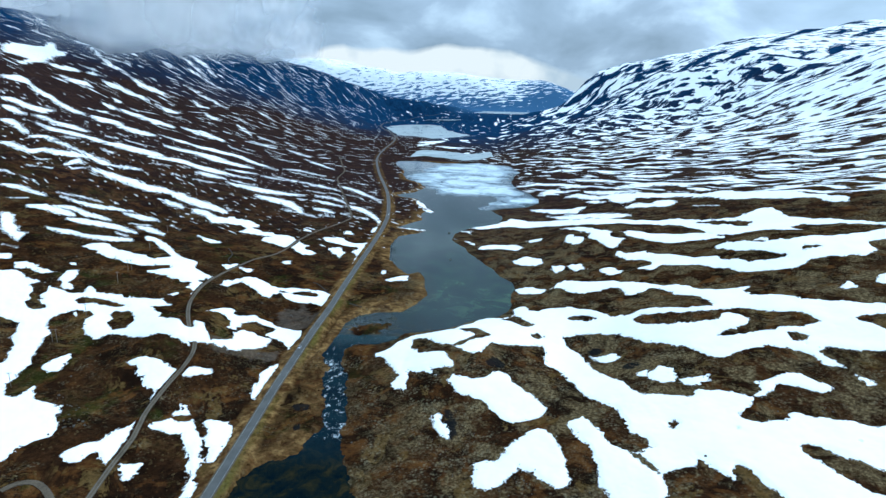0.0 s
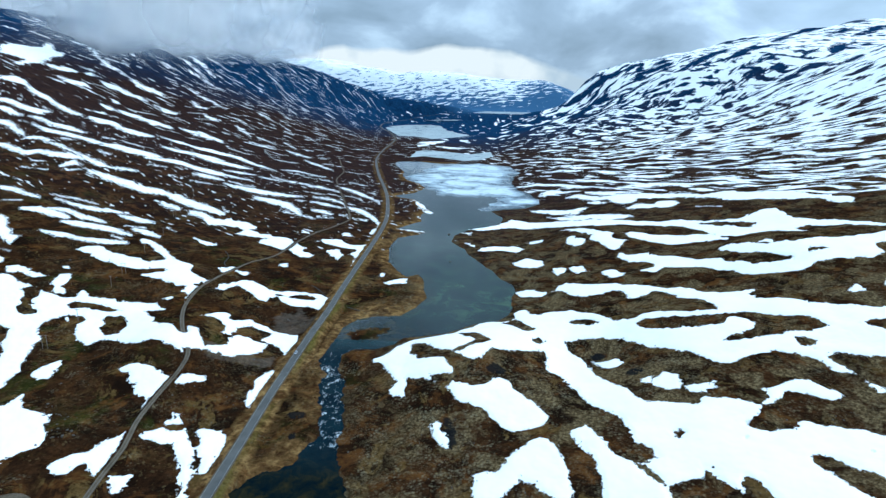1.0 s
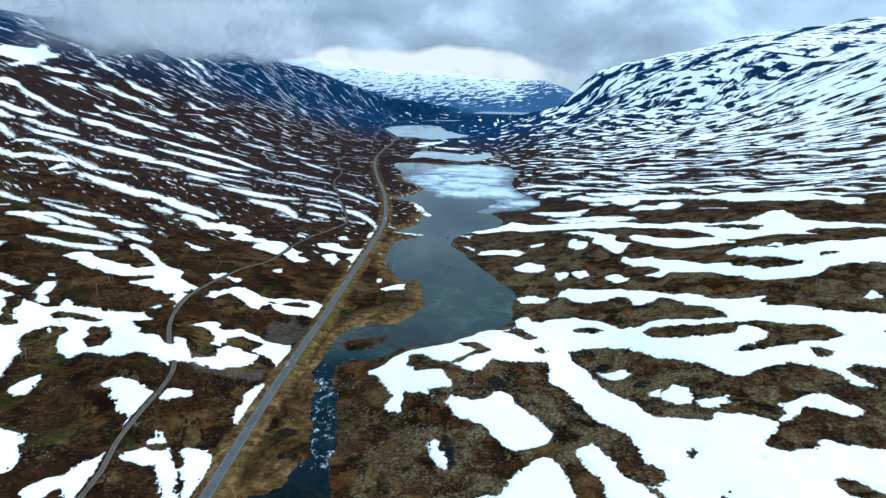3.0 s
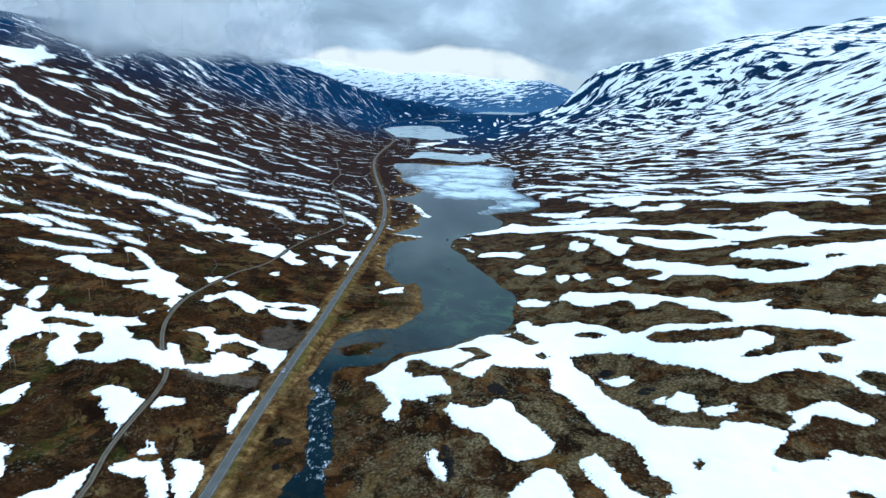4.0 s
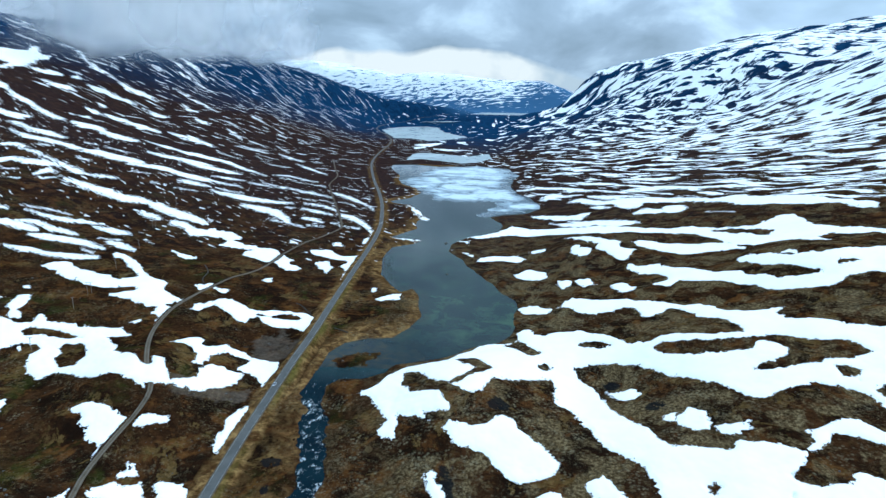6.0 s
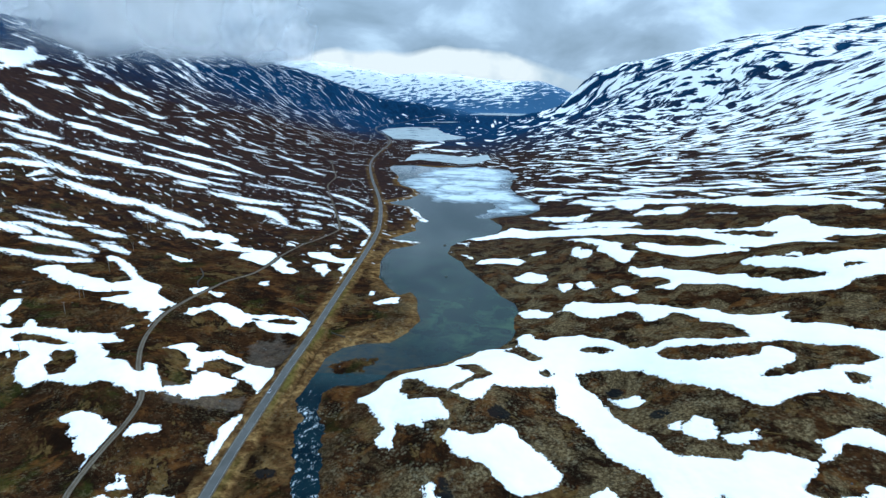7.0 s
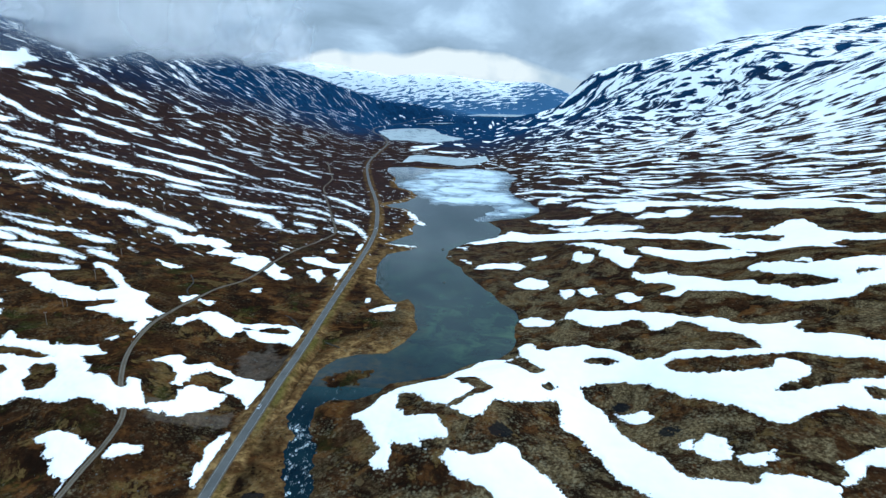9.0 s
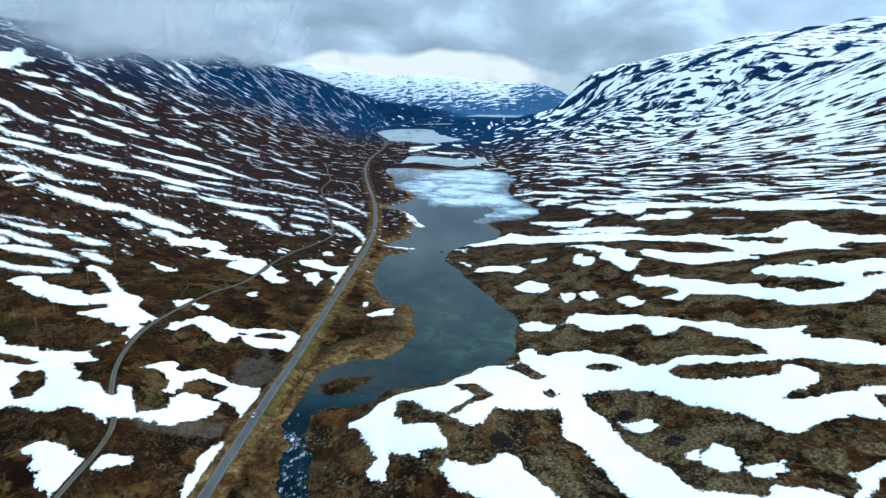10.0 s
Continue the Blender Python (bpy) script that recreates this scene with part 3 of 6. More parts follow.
drift((-263.0, 362.9), (-259.3, 369.8), (-252.8, 372.1), (-236.3, 361.6), (-221.5, 356.5), (-204.1, 349.4), (-197.9, 356.0), (-215.1, 377.3), (-227.5, 392.9), (-240.5, 399.0), (-240.9, 404.2), (-228.7, 399.1), (-215.5, 388.6), (-199.4, 366.8), (-190.1, 359.7), (-179.9, 354.6), (-176.8, 352.1), (-177.0, 344.4), (-171.3, 336.3), (-162.9, 333.7), (-156.5, 331.8), (-161.4, 326.6), (-162.4, 320.8), (-157.2, 320.8), (-157.4, 311.1), (-154.8, 300.3), (-154.8, 295.5), (-158.5, 304.9), (-165.2, 308.2), (-164.0, 316.5), (-169.9, 314.3), (-175.9, 319.5), (-184.8, 323.3), (-194.5, 324.5), (-199.4, 327.0), (-192.2, 330.4), (-186.8, 334.2), (-189.4, 339.2), (-200.0, 334.9), (-209.6, 335.4), (-220.3, 337.9), (-235.8, 347.9), (-254.7, 359.5))
drift((-150.1, 320.8), (-149.9, 328.8), (-145.3, 330.5), (-142.4, 337.2), (-139.4, 344.1), (-135.5, 348.6), (-128.3, 342.0), (-119.5, 340.0), (-109.5, 343.7), (-99.1, 346.9), (-89.7, 343.1), (-84.8, 338.0), (-85.8, 323.9), (-90.2, 327.2), (-96.9, 325.3), (-104.0, 325.1), (-108.3, 327.5), (-114.6, 330.7), (-119.5, 323.6), (-122.5, 322.1), (-127.7, 326.7), (-134.5, 330.8), (-141.1, 333.8), (-145.4, 322.0))
drift((-115.7, 333.8), (-104.6, 339.8), (-93.9, 341.8), (-87.7, 339.5), (-92.0, 334.2), (-99.5, 334.9), (-108.0, 332.6), bare=True)
drift((-137.3, 276.3), (-134.7, 284.5), (-130.9, 290.6), (-127.4, 289.9), (-126.0, 283.9), (-122.1, 284.4), (-117.1, 292.3), (-113.7, 287.4), (-117.7, 276.9), (-117.1, 264.0), (-119.3, 262.1), (-121.7, 272.0), (-126.6, 276.5), (-132.1, 278.5))
drift((-115.2, 288.9), (-111.8, 290.8), (-107.0, 290.9), (-102.5, 287.0), (-107.0, 286.1), (-111.7, 285.7))
drift((-118.5, 240.5), (-115.7, 246.7), (-113.0, 250.2), (-113.6, 258.8), (-112.7, 267.9), (-109.5, 271.1), (-105.5, 268.5), (-100.9, 268.3), (-98.3, 258.7), (-101.0, 251.6), (-105.7, 245.6), (-110.3, 240.2), (-110.8, 244.9), (-114.3, 239.9))
drift((-103.6, 271.8), (-100.9, 282.1), (-99.2, 286.4), (-92.7, 286.2), (-88.3, 288.0), (-86.9, 275.4), (-87.1, 265.4), (-87.5, 258.9), (-92.2, 269.5), (-97.5, 271.5))
drift((-161.7, 357.2), (-154.9, 364.6), (-148.5, 357.9), (-154.4, 355.4), (-157.3, 351.2))
drift((-147.6, 355.7), (-143.3, 359.7), (-142.9, 353.3))
drift((-167.8, 295.3), (-165.3, 299.5), (-163.8, 295.1))
drift((-87.6, 537.3), (-84.5, 545.6), (-80.9, 523.3), (-83.9, 513.4), (-87.8, 526.7))
drift((-113.4, 512.1), (-106.5, 518.4), (-99.9, 505.3), (-108.7, 502.7))
drift((-127.8, 485.2), (-111.9, 492.4), (-94.9, 473.7), (-83.0, 474.9), (-83.0, 448.8), (-82.9, 421.6), (-82.9, 409.4), (-84.9, 439.4), (-90.9, 447.6), (-85.0, 460.8), (-102.9, 465.5), (-116.8, 471.0))
drift((-111.8, 449.1), (-103.9, 457.5), (-96.8, 436.3), (-96.8, 425.3), (-103.8, 434.2))
drift((-228.0, 497.8), (-216.5, 508.7), (-202.5, 512.6), (-186.5, 497.6), (-189.3, 485.0), (-174.5, 476.5), (-163.5, 474.6), (-150.5, 474.3), (-142.5, 464.5), (-128.7, 448.8), (-128.4, 441.9), (-120.4, 435.8), (-119.2, 422.2), (-127.1, 418.9), (-134.3, 434.6), (-144.8, 434.3), (-161.8, 441.7), (-170.6, 446.7), (-167.1, 463.5), (-184.8, 465.0), (-194.6, 464.7), (-190.3, 480.2), (-205.8, 488.0), (-218.1, 485.0))
drift((-156.1, 513.9), (-144.6, 508.4), (-136.7, 497.0), (-145.6, 500.7))
drift((-133.5, 396.7), (-127.3, 398.4), (-128.4, 391.0))
drift((-212.4, 428.9), (-200.6, 423.0), (-188.7, 421.2), (-195.1, 415.4), (-204.7, 417.1))
drift((34.5, 324.8), (40.3, 330.6), (47.5, 317.2), (57.2, 319.0), (59.5, 355.6), (73.7, 373.2), (80.5, 358.9), (92.5, 354.3), (113.7, 339.8), (120.1, 332.3), (132.5, 324.4), (140.0, 310.0), (152.5, 302.6), (164.7, 302.3), (157.8, 296.9), (157.2, 287.1), (168.0, 280.1), (173.9, 270.4), (191.5, 263.2), (211.0, 253.3), (187.2, 218.1), (168.0, 223.7), (163.0, 227.0), (156.6, 223.9), (158.6, 215.4), (160.3, 210.5), (153.2, 213.9), (151.2, 222.6), (146.6, 227.4), (138.7, 231.1), (131.1, 230.3), (122.7, 227.6), (117.8, 224.5), (111.1, 228.6), (106.2, 238.6), (96.9, 248.7), (86.1, 267.1), (75.7, 277.6), (64.2, 279.8), (56.2, 277.6), (56.6, 269.8), (45.8, 256.0), (44.0, 264.5), (33.1, 259.7), (20.0, 256.3), (14.6, 268.0), (12.5, 292.4), (19.8, 310.4), (31.6, 310.7))
drift((34.2, 343.7), (43.8, 348.2), (55.2, 345.6), (62.2, 353.7), (68.1, 351.2), (71.8, 340.8), (79.5, 334.8), (88.4, 336.0), (95.7, 337.2), (100.5, 331.4), (101.9, 319.4), (106.7, 315.6), (116.4, 325.9), (121.3, 322.3), (122.8, 306.3), (129.1, 302.1), (133.8, 294.4), (134.5, 280.3), (132.3, 275.2), (123.5, 275.8), (104.0, 286.3), (93.5, 285.7), (86.8, 288.6), (83.7, 294.6), (77.7, 302.6), (67.1, 314.7), (55.9, 317.6), (46.0, 319.3), (41.9, 328.7), (33.2, 331.1), bare=True)
drift((90.8, 281.0), (99.4, 280.7), (114.7, 274.9), (127.4, 271.4), (143.3, 269.2), (151.5, 263.3), (157.6, 259.5), (163.2, 259.8), (167.0, 257.0), (170.4, 248.9), (161.7, 246.9), (148.6, 243.9), (136.9, 242.9), (128.9, 242.1), (122.5, 245.0), (131.8, 248.9), (139.9, 252.5), (143.3, 258.3), (141.0, 262.8), (135.9, 264.7), (126.2, 261.0), (116.1, 262.8), (103.2, 265.0), (94.5, 273.3), bare=True)
drift((185.0, 246.1), (194.7, 247.7), (207.0, 247.4), (194.1, 228.4), (189.9, 234.7), (186.3, 240.4), bare=True)
drift((151.9, 240.4), (155.9, 240.8), (158.8, 237.6), (154.5, 233.4), (150.6, 234.2), bare=True)
drift((61.1, 298.4), (68.0, 301.2), (74.1, 300.0), (77.3, 293.1), (72.7, 292.8), (63.9, 296.1), bare=True)
drift((26.2, 304.7), (33.4, 312.7), (38.9, 300.8), (43.8, 292.3), (38.9, 285.6), (33.2, 291.9), bare=True)
drift((38.4, 276.2), (42.9, 279.9), (44.9, 276.1), (40.4, 272.1), bare=True)
drift((37.8, 364.3), (46.0, 369.4), (53.1, 364.0), (60.2, 355.0), (54.4, 344.9), (47.8, 350.6), (40.8, 355.2))
drift((-40.9, 252.2), (-34.6, 259.4), (-31.5, 270.1), (-23.0, 276.2), (-3.4, 286.5), (13.0, 306.9), (23.2, 310.6), (27.8, 264.7), (33.1, 259.7), (17.0, 254.4), (11.0, 242.7), (2.8, 241.2), (-2.7, 247.1), (-11.2, 252.5), (-19.1, 245.5), (-6.5, 240.1), (-0.8, 232.8), (-0.9, 227.7), (-12.6, 230.3), (-9.6, 223.3), (-15.1, 228.8), (-22.7, 231.9), (-21.2, 217.3), (-25.5, 218.4), (-30.0, 223.5), (-26.8, 229.1), (-32.2, 240.2), (-36.1, 248.7))
drift((-23.4, 263.3), (-22.6, 271.8), (-16.3, 265.6), (-11.2, 252.5), (-2.7, 248.6), (-2.6, 242.0), (-10.6, 241.4), (-19.1, 246.2), (-23.2, 255.0), bare=True)
drift((1.3, 280.9), (10.6, 281.6), (12.4, 273.2), (17.6, 267.1), (13.0, 261.3), (8.6, 257.4), (1.4, 248.4), (-2.7, 247.1), (2.8, 254.7), (10.1, 265.2), (4.3, 270.6), bare=True)
drift((44.1, 265.8), (56.6, 269.8), (62.5, 261.5), (64.7, 245.3), (69.2, 222.2), (73.9, 209.0), (78.2, 204.4), (94.6, 200.0), (98.8, 202.7), (104.8, 201.0), (115.5, 195.9), (120.3, 199.4), (119.9, 205.5), (127.1, 206.8), (135.8, 210.8), (141.3, 208.5), (145.0, 201.2), (147.1, 197.5), (138.9, 196.0), (133.3, 201.5), (128.8, 201.3), (123.3, 196.9), (116.5, 193.8), (111.2, 189.1), (106.2, 182.6), (112.0, 179.8), (118.7, 179.2), (125.7, 185.0), (130.3, 180.5), (154.8, 170.9), (125.8, 130.4), (65.1, 136.1), (66.9, 154.7), (62.2, 166.9), (69.3, 168.4), (69.3, 174.7), (65.6, 178.8), (63.6, 195.2), (54.9, 206.5), (52.5, 217.9), (47.4, 239.3), (43.3, 242.7))
drift((44.0, 189.8), (50.0, 193.0), (52.5, 189.7), (53.9, 181.0), (55.7, 172.0), (60.5, 168.0), (67.2, 155.5), (65.8, 136.0), (48.6, 138.5), (48.8, 146.3), (47.5, 156.7), (48.1, 168.7), (45.9, 182.9))
drift((116.4, 164.3), (122.9, 164.4), (126.9, 156.3), (133.4, 150.4), (138.2, 147.8), (129.6, 135.8), (123.6, 140.8), (118.7, 148.6), (115.7, 159.8), bare=True)
drift((67.8, 154.6), (78.4, 156.8), (82.2, 162.2), (83.7, 158.9), (83.7, 152.5), (88.5, 145.7), (88.8, 150.2), (91.6, 154.4), (94.4, 151.1), (95.7, 146.7), (96.8, 139.0), (95.1, 131.3), (64.9, 135.7), bare=True)
drift((78.8, 182.5), (82.4, 183.9), (83.5, 181.3), (80.4, 178.1), (78.5, 179.6), bare=True)
drift((85.1, 222.8), (90.0, 226.9), (94.8, 223.2), (94.3, 215.0), (90.9, 212.0), (86.3, 211.9), (84.2, 216.2))
drift((93.9, 214.0), (98.4, 213.4), (104.9, 212.8), (104.6, 209.1), (100.0, 205.9), (94.0, 207.7))
drift((67.6, 258.2), (73.6, 254.7), (78.1, 256.8), (80.6, 248.7), (75.7, 246.9), (72.2, 248.7))
drift((80.0, 225.8), (84.9, 226.1), (82.3, 221.4))
drift((160.3, 205.3), (164.0, 202.4), (165.8, 199.5), (160.6, 198.8))
drift((194.2, 276.4), (203.9, 285.3), (206.1, 283.1), (204.2, 274.7), (197.9, 274.1))
drift((212.7, 278.2), (221.6, 287.6), (233.6, 286.7), (222.1, 270.0))
drift((-4.4, 219.9), (-2.0, 223.4), (8.0, 220.0), (13.2, 221.0), (15.8, 226.5), (21.0, 227.6), (24.8, 225.9), (25.7, 221.1), (30.1, 214.5), (35.3, 207.4), (38.0, 201.6), (34.9, 195.5), (29.2, 193.4), (23.5, 192.4), (20.3, 194.8), (17.2, 200.1), (11.5, 204.7), (5.6, 209.4), (0.8, 211.7))
drift((6.4, 155.7), (5.9, 160.7), (7.6, 168.6), (13.6, 168.2), (17.8, 173.1), (20.3, 178.5), (26.0, 183.8), (31.9, 188.9), (35.6, 187.3), (37.5, 175.8), (38.1, 167.1), (38.4, 159.4), (36.7, 152.9), (33.8, 151.9), (29.7, 155.4), (26.5, 159.9), (22.0, 162.9), (17.9, 159.1), (15.8, 155.6), (11.0, 153.4))
drift((-9.4, 199.4), (-7.1, 199.8), (-5.2, 194.2), (-1.6, 188.1), (-2.4, 183.5), (-5.4, 186.7), (-7.9, 193.3))
drift((5.0, 497.0), (15.0, 482.9), (33.0, 487.4), (47.8, 490.7), (56.5, 472.9), (48.8, 469.0), (32.0, 472.6), (17.0, 470.9))
drift((41.4, 436.4), (53.6, 444.8), (63.6, 433.1), (67.3, 418.2), (59.3, 415.7), (49.0, 421.0))
drift((68.1, 411.4), (79.0, 405.2), (75.5, 396.3), (70.6, 391.0), (68.2, 402.7))
drift((80.1, 404.6), (88.8, 402.4), (92.1, 388.3), (82.0, 387.6))
drift((100.1, 379.8), (106.3, 384.6), (110.3, 373.9), (115.2, 370.7), (105.9, 364.2), (100.6, 360.9))
drift((59.4, 492.9), (72.5, 487.5), (67.0, 478.5), (60.4, 483.0))
drift((90.3, 473.2), (95.5, 474.2), (96.9, 464.1), (102.9, 459.2), (98.8, 449.1), (92.3, 447.9), (89.2, 459.5))
drift((89.9, 518.6), (103.9, 495.4), (113.0, 481.0), (122.2, 469.5), (125.6, 461.7), (123.1, 451.7), (132.9, 444.6), (125.2, 434.0), (121.0, 425.7), (117.0, 427.5), (111.9, 441.5), (105.7, 456.1), (109.4, 464.0), (100.6, 479.2))
drift((132.0, 461.2), (144.2, 464.7), (156.4, 457.1), (171.2, 447.9), (187.5, 443.9), (195.8, 432.3), (200.9, 415.4), (195.6, 411.7), (178.4, 420.2), (159.7, 424.4), (149.4, 433.3), (139.1, 444.6))
drift((2.0, 556.0), (25.0, 568.0), (45.0, 594.0), (55.0, 611.0), (86.0, 589.9), (112.8, 574.2), (135.2, 546.9), (157.0, 524.5), (171.0, 503.9), (189.7, 500.1), (205.9, 478.9), (227.0, 464.9), (238.0, 469.0), (251.0, 474.0), (258.0, 470.0), (259.0, 454.0), (254.7, 435.5), (265.8, 415.6), (276.8, 401.7), (289.8, 367.8), (281.7, 356.6), (278.6, 370.5), (271.5, 393.3), (249.8, 409.0), (240.7, 406.0), (239.3, 390.5), (225.9, 408.5), (203.7, 411.2), (196.5, 423.7), (194.8, 451.5), (184.6, 473.0), (165.9, 486.8), (142.5, 490.8), (118.1, 492.4), (100.0, 532.0), (71.9, 563.3), (49.0, 565.9), (25.0, 551.0))
drift((200.9, 472.8), (213.9, 465.8), (229.7, 442.4), (222.3, 434.6), (205.8, 456.6), bare=True)
drift((177.0, 386.2), (184.3, 385.8), (190.0, 374.2), (196.3, 357.9), (209.8, 350.8), (221.2, 352.6), (245.8, 352.9), (268.8, 361.6), (281.5, 355.4), (267.8, 336.0), (255.2, 336.4), (246.1, 334.7), (245.6, 323.9), (232.8, 316.2), (229.4, 320.7), (219.6, 320.0), (203.7, 319.4), (195.9, 316.3), (187.1, 317.1), (173.9, 322.5), (169.7, 327.3), (167.2, 336.8), (157.5, 346.4), (144.6, 358.9), (137.1, 369.2), (126.7, 359.7), (122.3, 369.6), (132.9, 373.6), (134.9, 386.1), (122.1, 396.1), (118.3, 405.2), (119.4, 421.9), (126.0, 411.5), (140.7, 411.8), (138.6, 398.4), (151.3, 389.0), (162.0, 367.1), (179.9, 336.3), (187.6, 331.8), (195.7, 332.1), (189.1, 342.3), (179.1, 357.7), (175.8, 374.4))
drift((207.1, 335.9), (215.5, 336.3), (219.2, 334.0), (207.2, 332.8), bare=True)
drift((195.3, 366.6), (201.4, 368.3), (199.4, 355.9))
drift((130, 711), (143, 722), (166, 682), (188, 666), (230, 637), (254, 603), (276, 588), (293, 507), (306, 471), (310, 454), (300, 441), (293, 471), (276, 492), (253, 524), (247, 585), (229, 614), (198, 633), (183, 612), (168, 624), (171, 646), (152, 679))
drift((170, 586), (184, 605), (198, 592), (211, 606), (228, 596), (204, 559), (191, 570))
drift((107, 775), (121, 797), (132, 792), (140, 737), (127, 759), (112, 757))
drift((79, 662), (96, 666), (110, 646), (124, 636), (139, 633), (126, 610), (106, 620), (87, 644))
drift((96.0, 618.0), (112.0, 603.0), (134.0, 589.9), (144.8, 565.4), (164.9, 554.6), (163.8, 541.3), (141.9, 538.6), (127.6, 563.3), (114.6, 566.1), (102.0, 593.8))
drift((147, 654), (159, 651), (161, 634), (150, 638))
drift((-59.0, 397.5), (-55.7, 395.0), (-56.1, 386.3), (-59.0, 389.1))
drift((-52.4, 373.8), (-46.3, 380.9), (-36.7, 386.6), (-36.8, 375.5), (-45.4, 373.1), (-49.9, 370.4))
drift((-65, 718), (-50, 699), (-35, 648), (-31, 622), (-44, 640), (-54, 674))
drift((-62.9, 555.3), (-50.0, 551.8), (-33.0, 540.0), (-45.0, 534.9), (-58.0, 537.6))
drift((1, 539), (12, 544), (8, 528))

# long drifts on the hillsides and the far valley floor, then rock faces that stand out of the snow
streak((-1079, 1459), (-1041, 1430), (-1065, 1469), (-1095, 1486))
streak((-972, 1306), (-956, 1297), (-965, 1312), (-987, 1330))
streak((-776, 977), (-772, 1003), (-778, 1012), (-786, 991))
streak((-781, 1075), (-762, 1067), (-759, 1092), (-756, 1124), (-771, 1148), (-785, 1134), (-781, 1100), (-792, 1094))
streak((-787, 1183), (-777, 1196), (-766, 1207), (-770, 1215), (-786, 1215), (-792, 1192))
streak((-762, 1146), (-755, 1160), (-753, 1181), (-759, 1192), (-771, 1188), (-769, 1158))
streak((-735, 1032), (-712, 1012), (-704, 1022), (-698, 1036), (-694, 1052), (-687, 1050), (-693, 1065), (-712, 1085), (-718, 1071), (-726, 1059), (-739, 1056), (-744, 1047))
streak((-722, 1082), (-708, 1084), (-714, 1096), (-732, 1100))
streak((-674, 821), (-670, 835), (-665, 861), (-644, 841), (-633, 849), (-624, 852), (-604, 842), (-583, 835), (-570, 845), (-582, 864), (-608, 877), (-622, 873), (-640, 882), (-648, 876), (-663, 875), (-692, 903), (-696, 873), (-683, 834))
streak((-686, 858), (-679, 869), (-667, 871), (-675, 883), (-700, 900), (-696, 872))
streak((-605.8, 731.8), (-600.7, 741.7), (-591.7, 749.6), (-581.6, 755.4), (-575.6, 767.5), (-581.8, 795.7), (-590.9, 808.9), (-593.8, 795.8), (-597.9, 780.9), (-605.9, 771.9), (-612.9, 760.9), (-612.8, 740.8))
streak((-587.6, 707.5), (-580.4, 709.2), (-571.2, 711.0), (-564.6, 720.2), (-574.1, 733.9), (-586.6, 735.5), (-592.7, 728.7), (-592.5, 714.3))
streak((-625, 758), (-630, 778), (-634, 783), (-628, 761))
streak((-629, 801), (-619, 794), (-624, 802), (-633, 808))
streak((-620, 822), (-619, 831), (-622, 836), (-624, 827))
streak((-600, 803), (-592, 810), (-597, 819), (-604, 811))
streak((-890, 1371), (-848, 1318), (-809, 1276), (-789, 1262), (-777, 1263), (-757, 1260), (-744, 1270), (-749, 1285), (-770, 1292), (-787, 1290), (-805, 1300), (-827, 1318), (-872, 1374), (-897, 1387))
streak((-746, 1269), (-716, 1247), (-699, 1250), (-686, 1261), (-672, 1269), (-661, 1273), (-664, 1284), (-685, 1304), (-700, 1297), (-713, 1287), (-729, 1284), (-750, 1282))
streak((-847, 1388), (-808, 1337), (-792, 1321), (-795, 1330), (-815, 1355), (-850, 1396))
streak((-799, 1339), (-777, 1327), (-766, 1331), (-772, 1344), (-790, 1357), (-805, 1352))
streak((-846, 1440), (-818, 1432), (-799, 1421), (-778, 1413), (-780, 1420), (-804, 1436), (-828, 1456), (-850, 1449))
streak((-808, 1493), (-781, 1463), (-782, 1468), (-809, 1499))
streak((-770, 1419), (-752, 1415), (-755, 1423), (-773, 1428))
streak((-739, 1319), (-722, 1317), (-727, 1331), (-744, 1332))
streak((-732, 1149), (-709, 1136), (-705, 1158), (-686, 1152), (-682, 1176), (-671, 1187), (-666, 1204), (-670, 1216), (-683, 1217), (-694, 1204), (-708, 1199), (-727, 1201), (-732, 1181), (-745, 1173))
streak((-663, 1209), (-636, 1194), (-582, 1128), (-585, 1169), (-611, 1223), (-630, 1228), (-646, 1224), (-666, 1220))
streak((-663, 1059), (-644, 1042), (-639, 1057), (-646, 1073), (-658, 1074), (-669, 1074))
streak((-638, 992), (-618, 977), (-615, 1004), (-624, 1020), (-637, 1016), (-646, 1010))
streak((-607, 925), (-587, 925), (-563, 908), (-572, 924), (-604, 955), (-613, 935))
streak((-629, 1063), (-606, 1053), (-612, 1067), (-632, 1071))
streak((-619, 1006), (-586, 986), (-563, 978), (-548, 985), (-556, 1002), (-591, 1035), (-613, 1038), (-626, 1020))
streak((-614, 911), (-606, 922), (-613, 934), (-620, 921))
streak((-782, 1483), (-760, 1479), (-750, 1500), (-756, 1518), (-771, 1512), (-790, 1504))
streak((-805, 1543), (-780, 1528), (-784, 1541), (-807, 1554))
streak((-732, 1408), (-701, 1405), (-704, 1416), (-735, 1418))
streak((-795, 1609), (-771, 1595), (-753, 1605), (-740, 1618), (-743, 1632), (-762, 1637), (-788, 1642), (-803, 1633))
streak((-805, 1688), (-775, 1670), (-755, 1679), (-737, 1656), (-711, 1651), (-714, 1668), (-748, 1705), (-767, 1725), (-794, 1728), (-820, 1727))
streak((-814, 1821), (-786, 1812), (-749, 1809), (-750, 1818), (-793, 1840), (-819, 1838))
streak((-767, 1573), (-740, 1556), (-725, 1591), (-696, 1591), (-649, 1555), (-655, 1577), (-701, 1616), (-729, 1610), (-747, 1585), (-772, 1589))
streak((-692, 1409), (-663, 1403), (-635, 1400), (-600, 1379), (-561, 1345), (-565, 1359), (-611, 1416), (-641, 1423), (-669, 1424), (-695, 1419))
streak((-636, 1328), (-598, 1284), (-580, 1293), (-594, 1327), (-621, 1344), (-641, 1343))
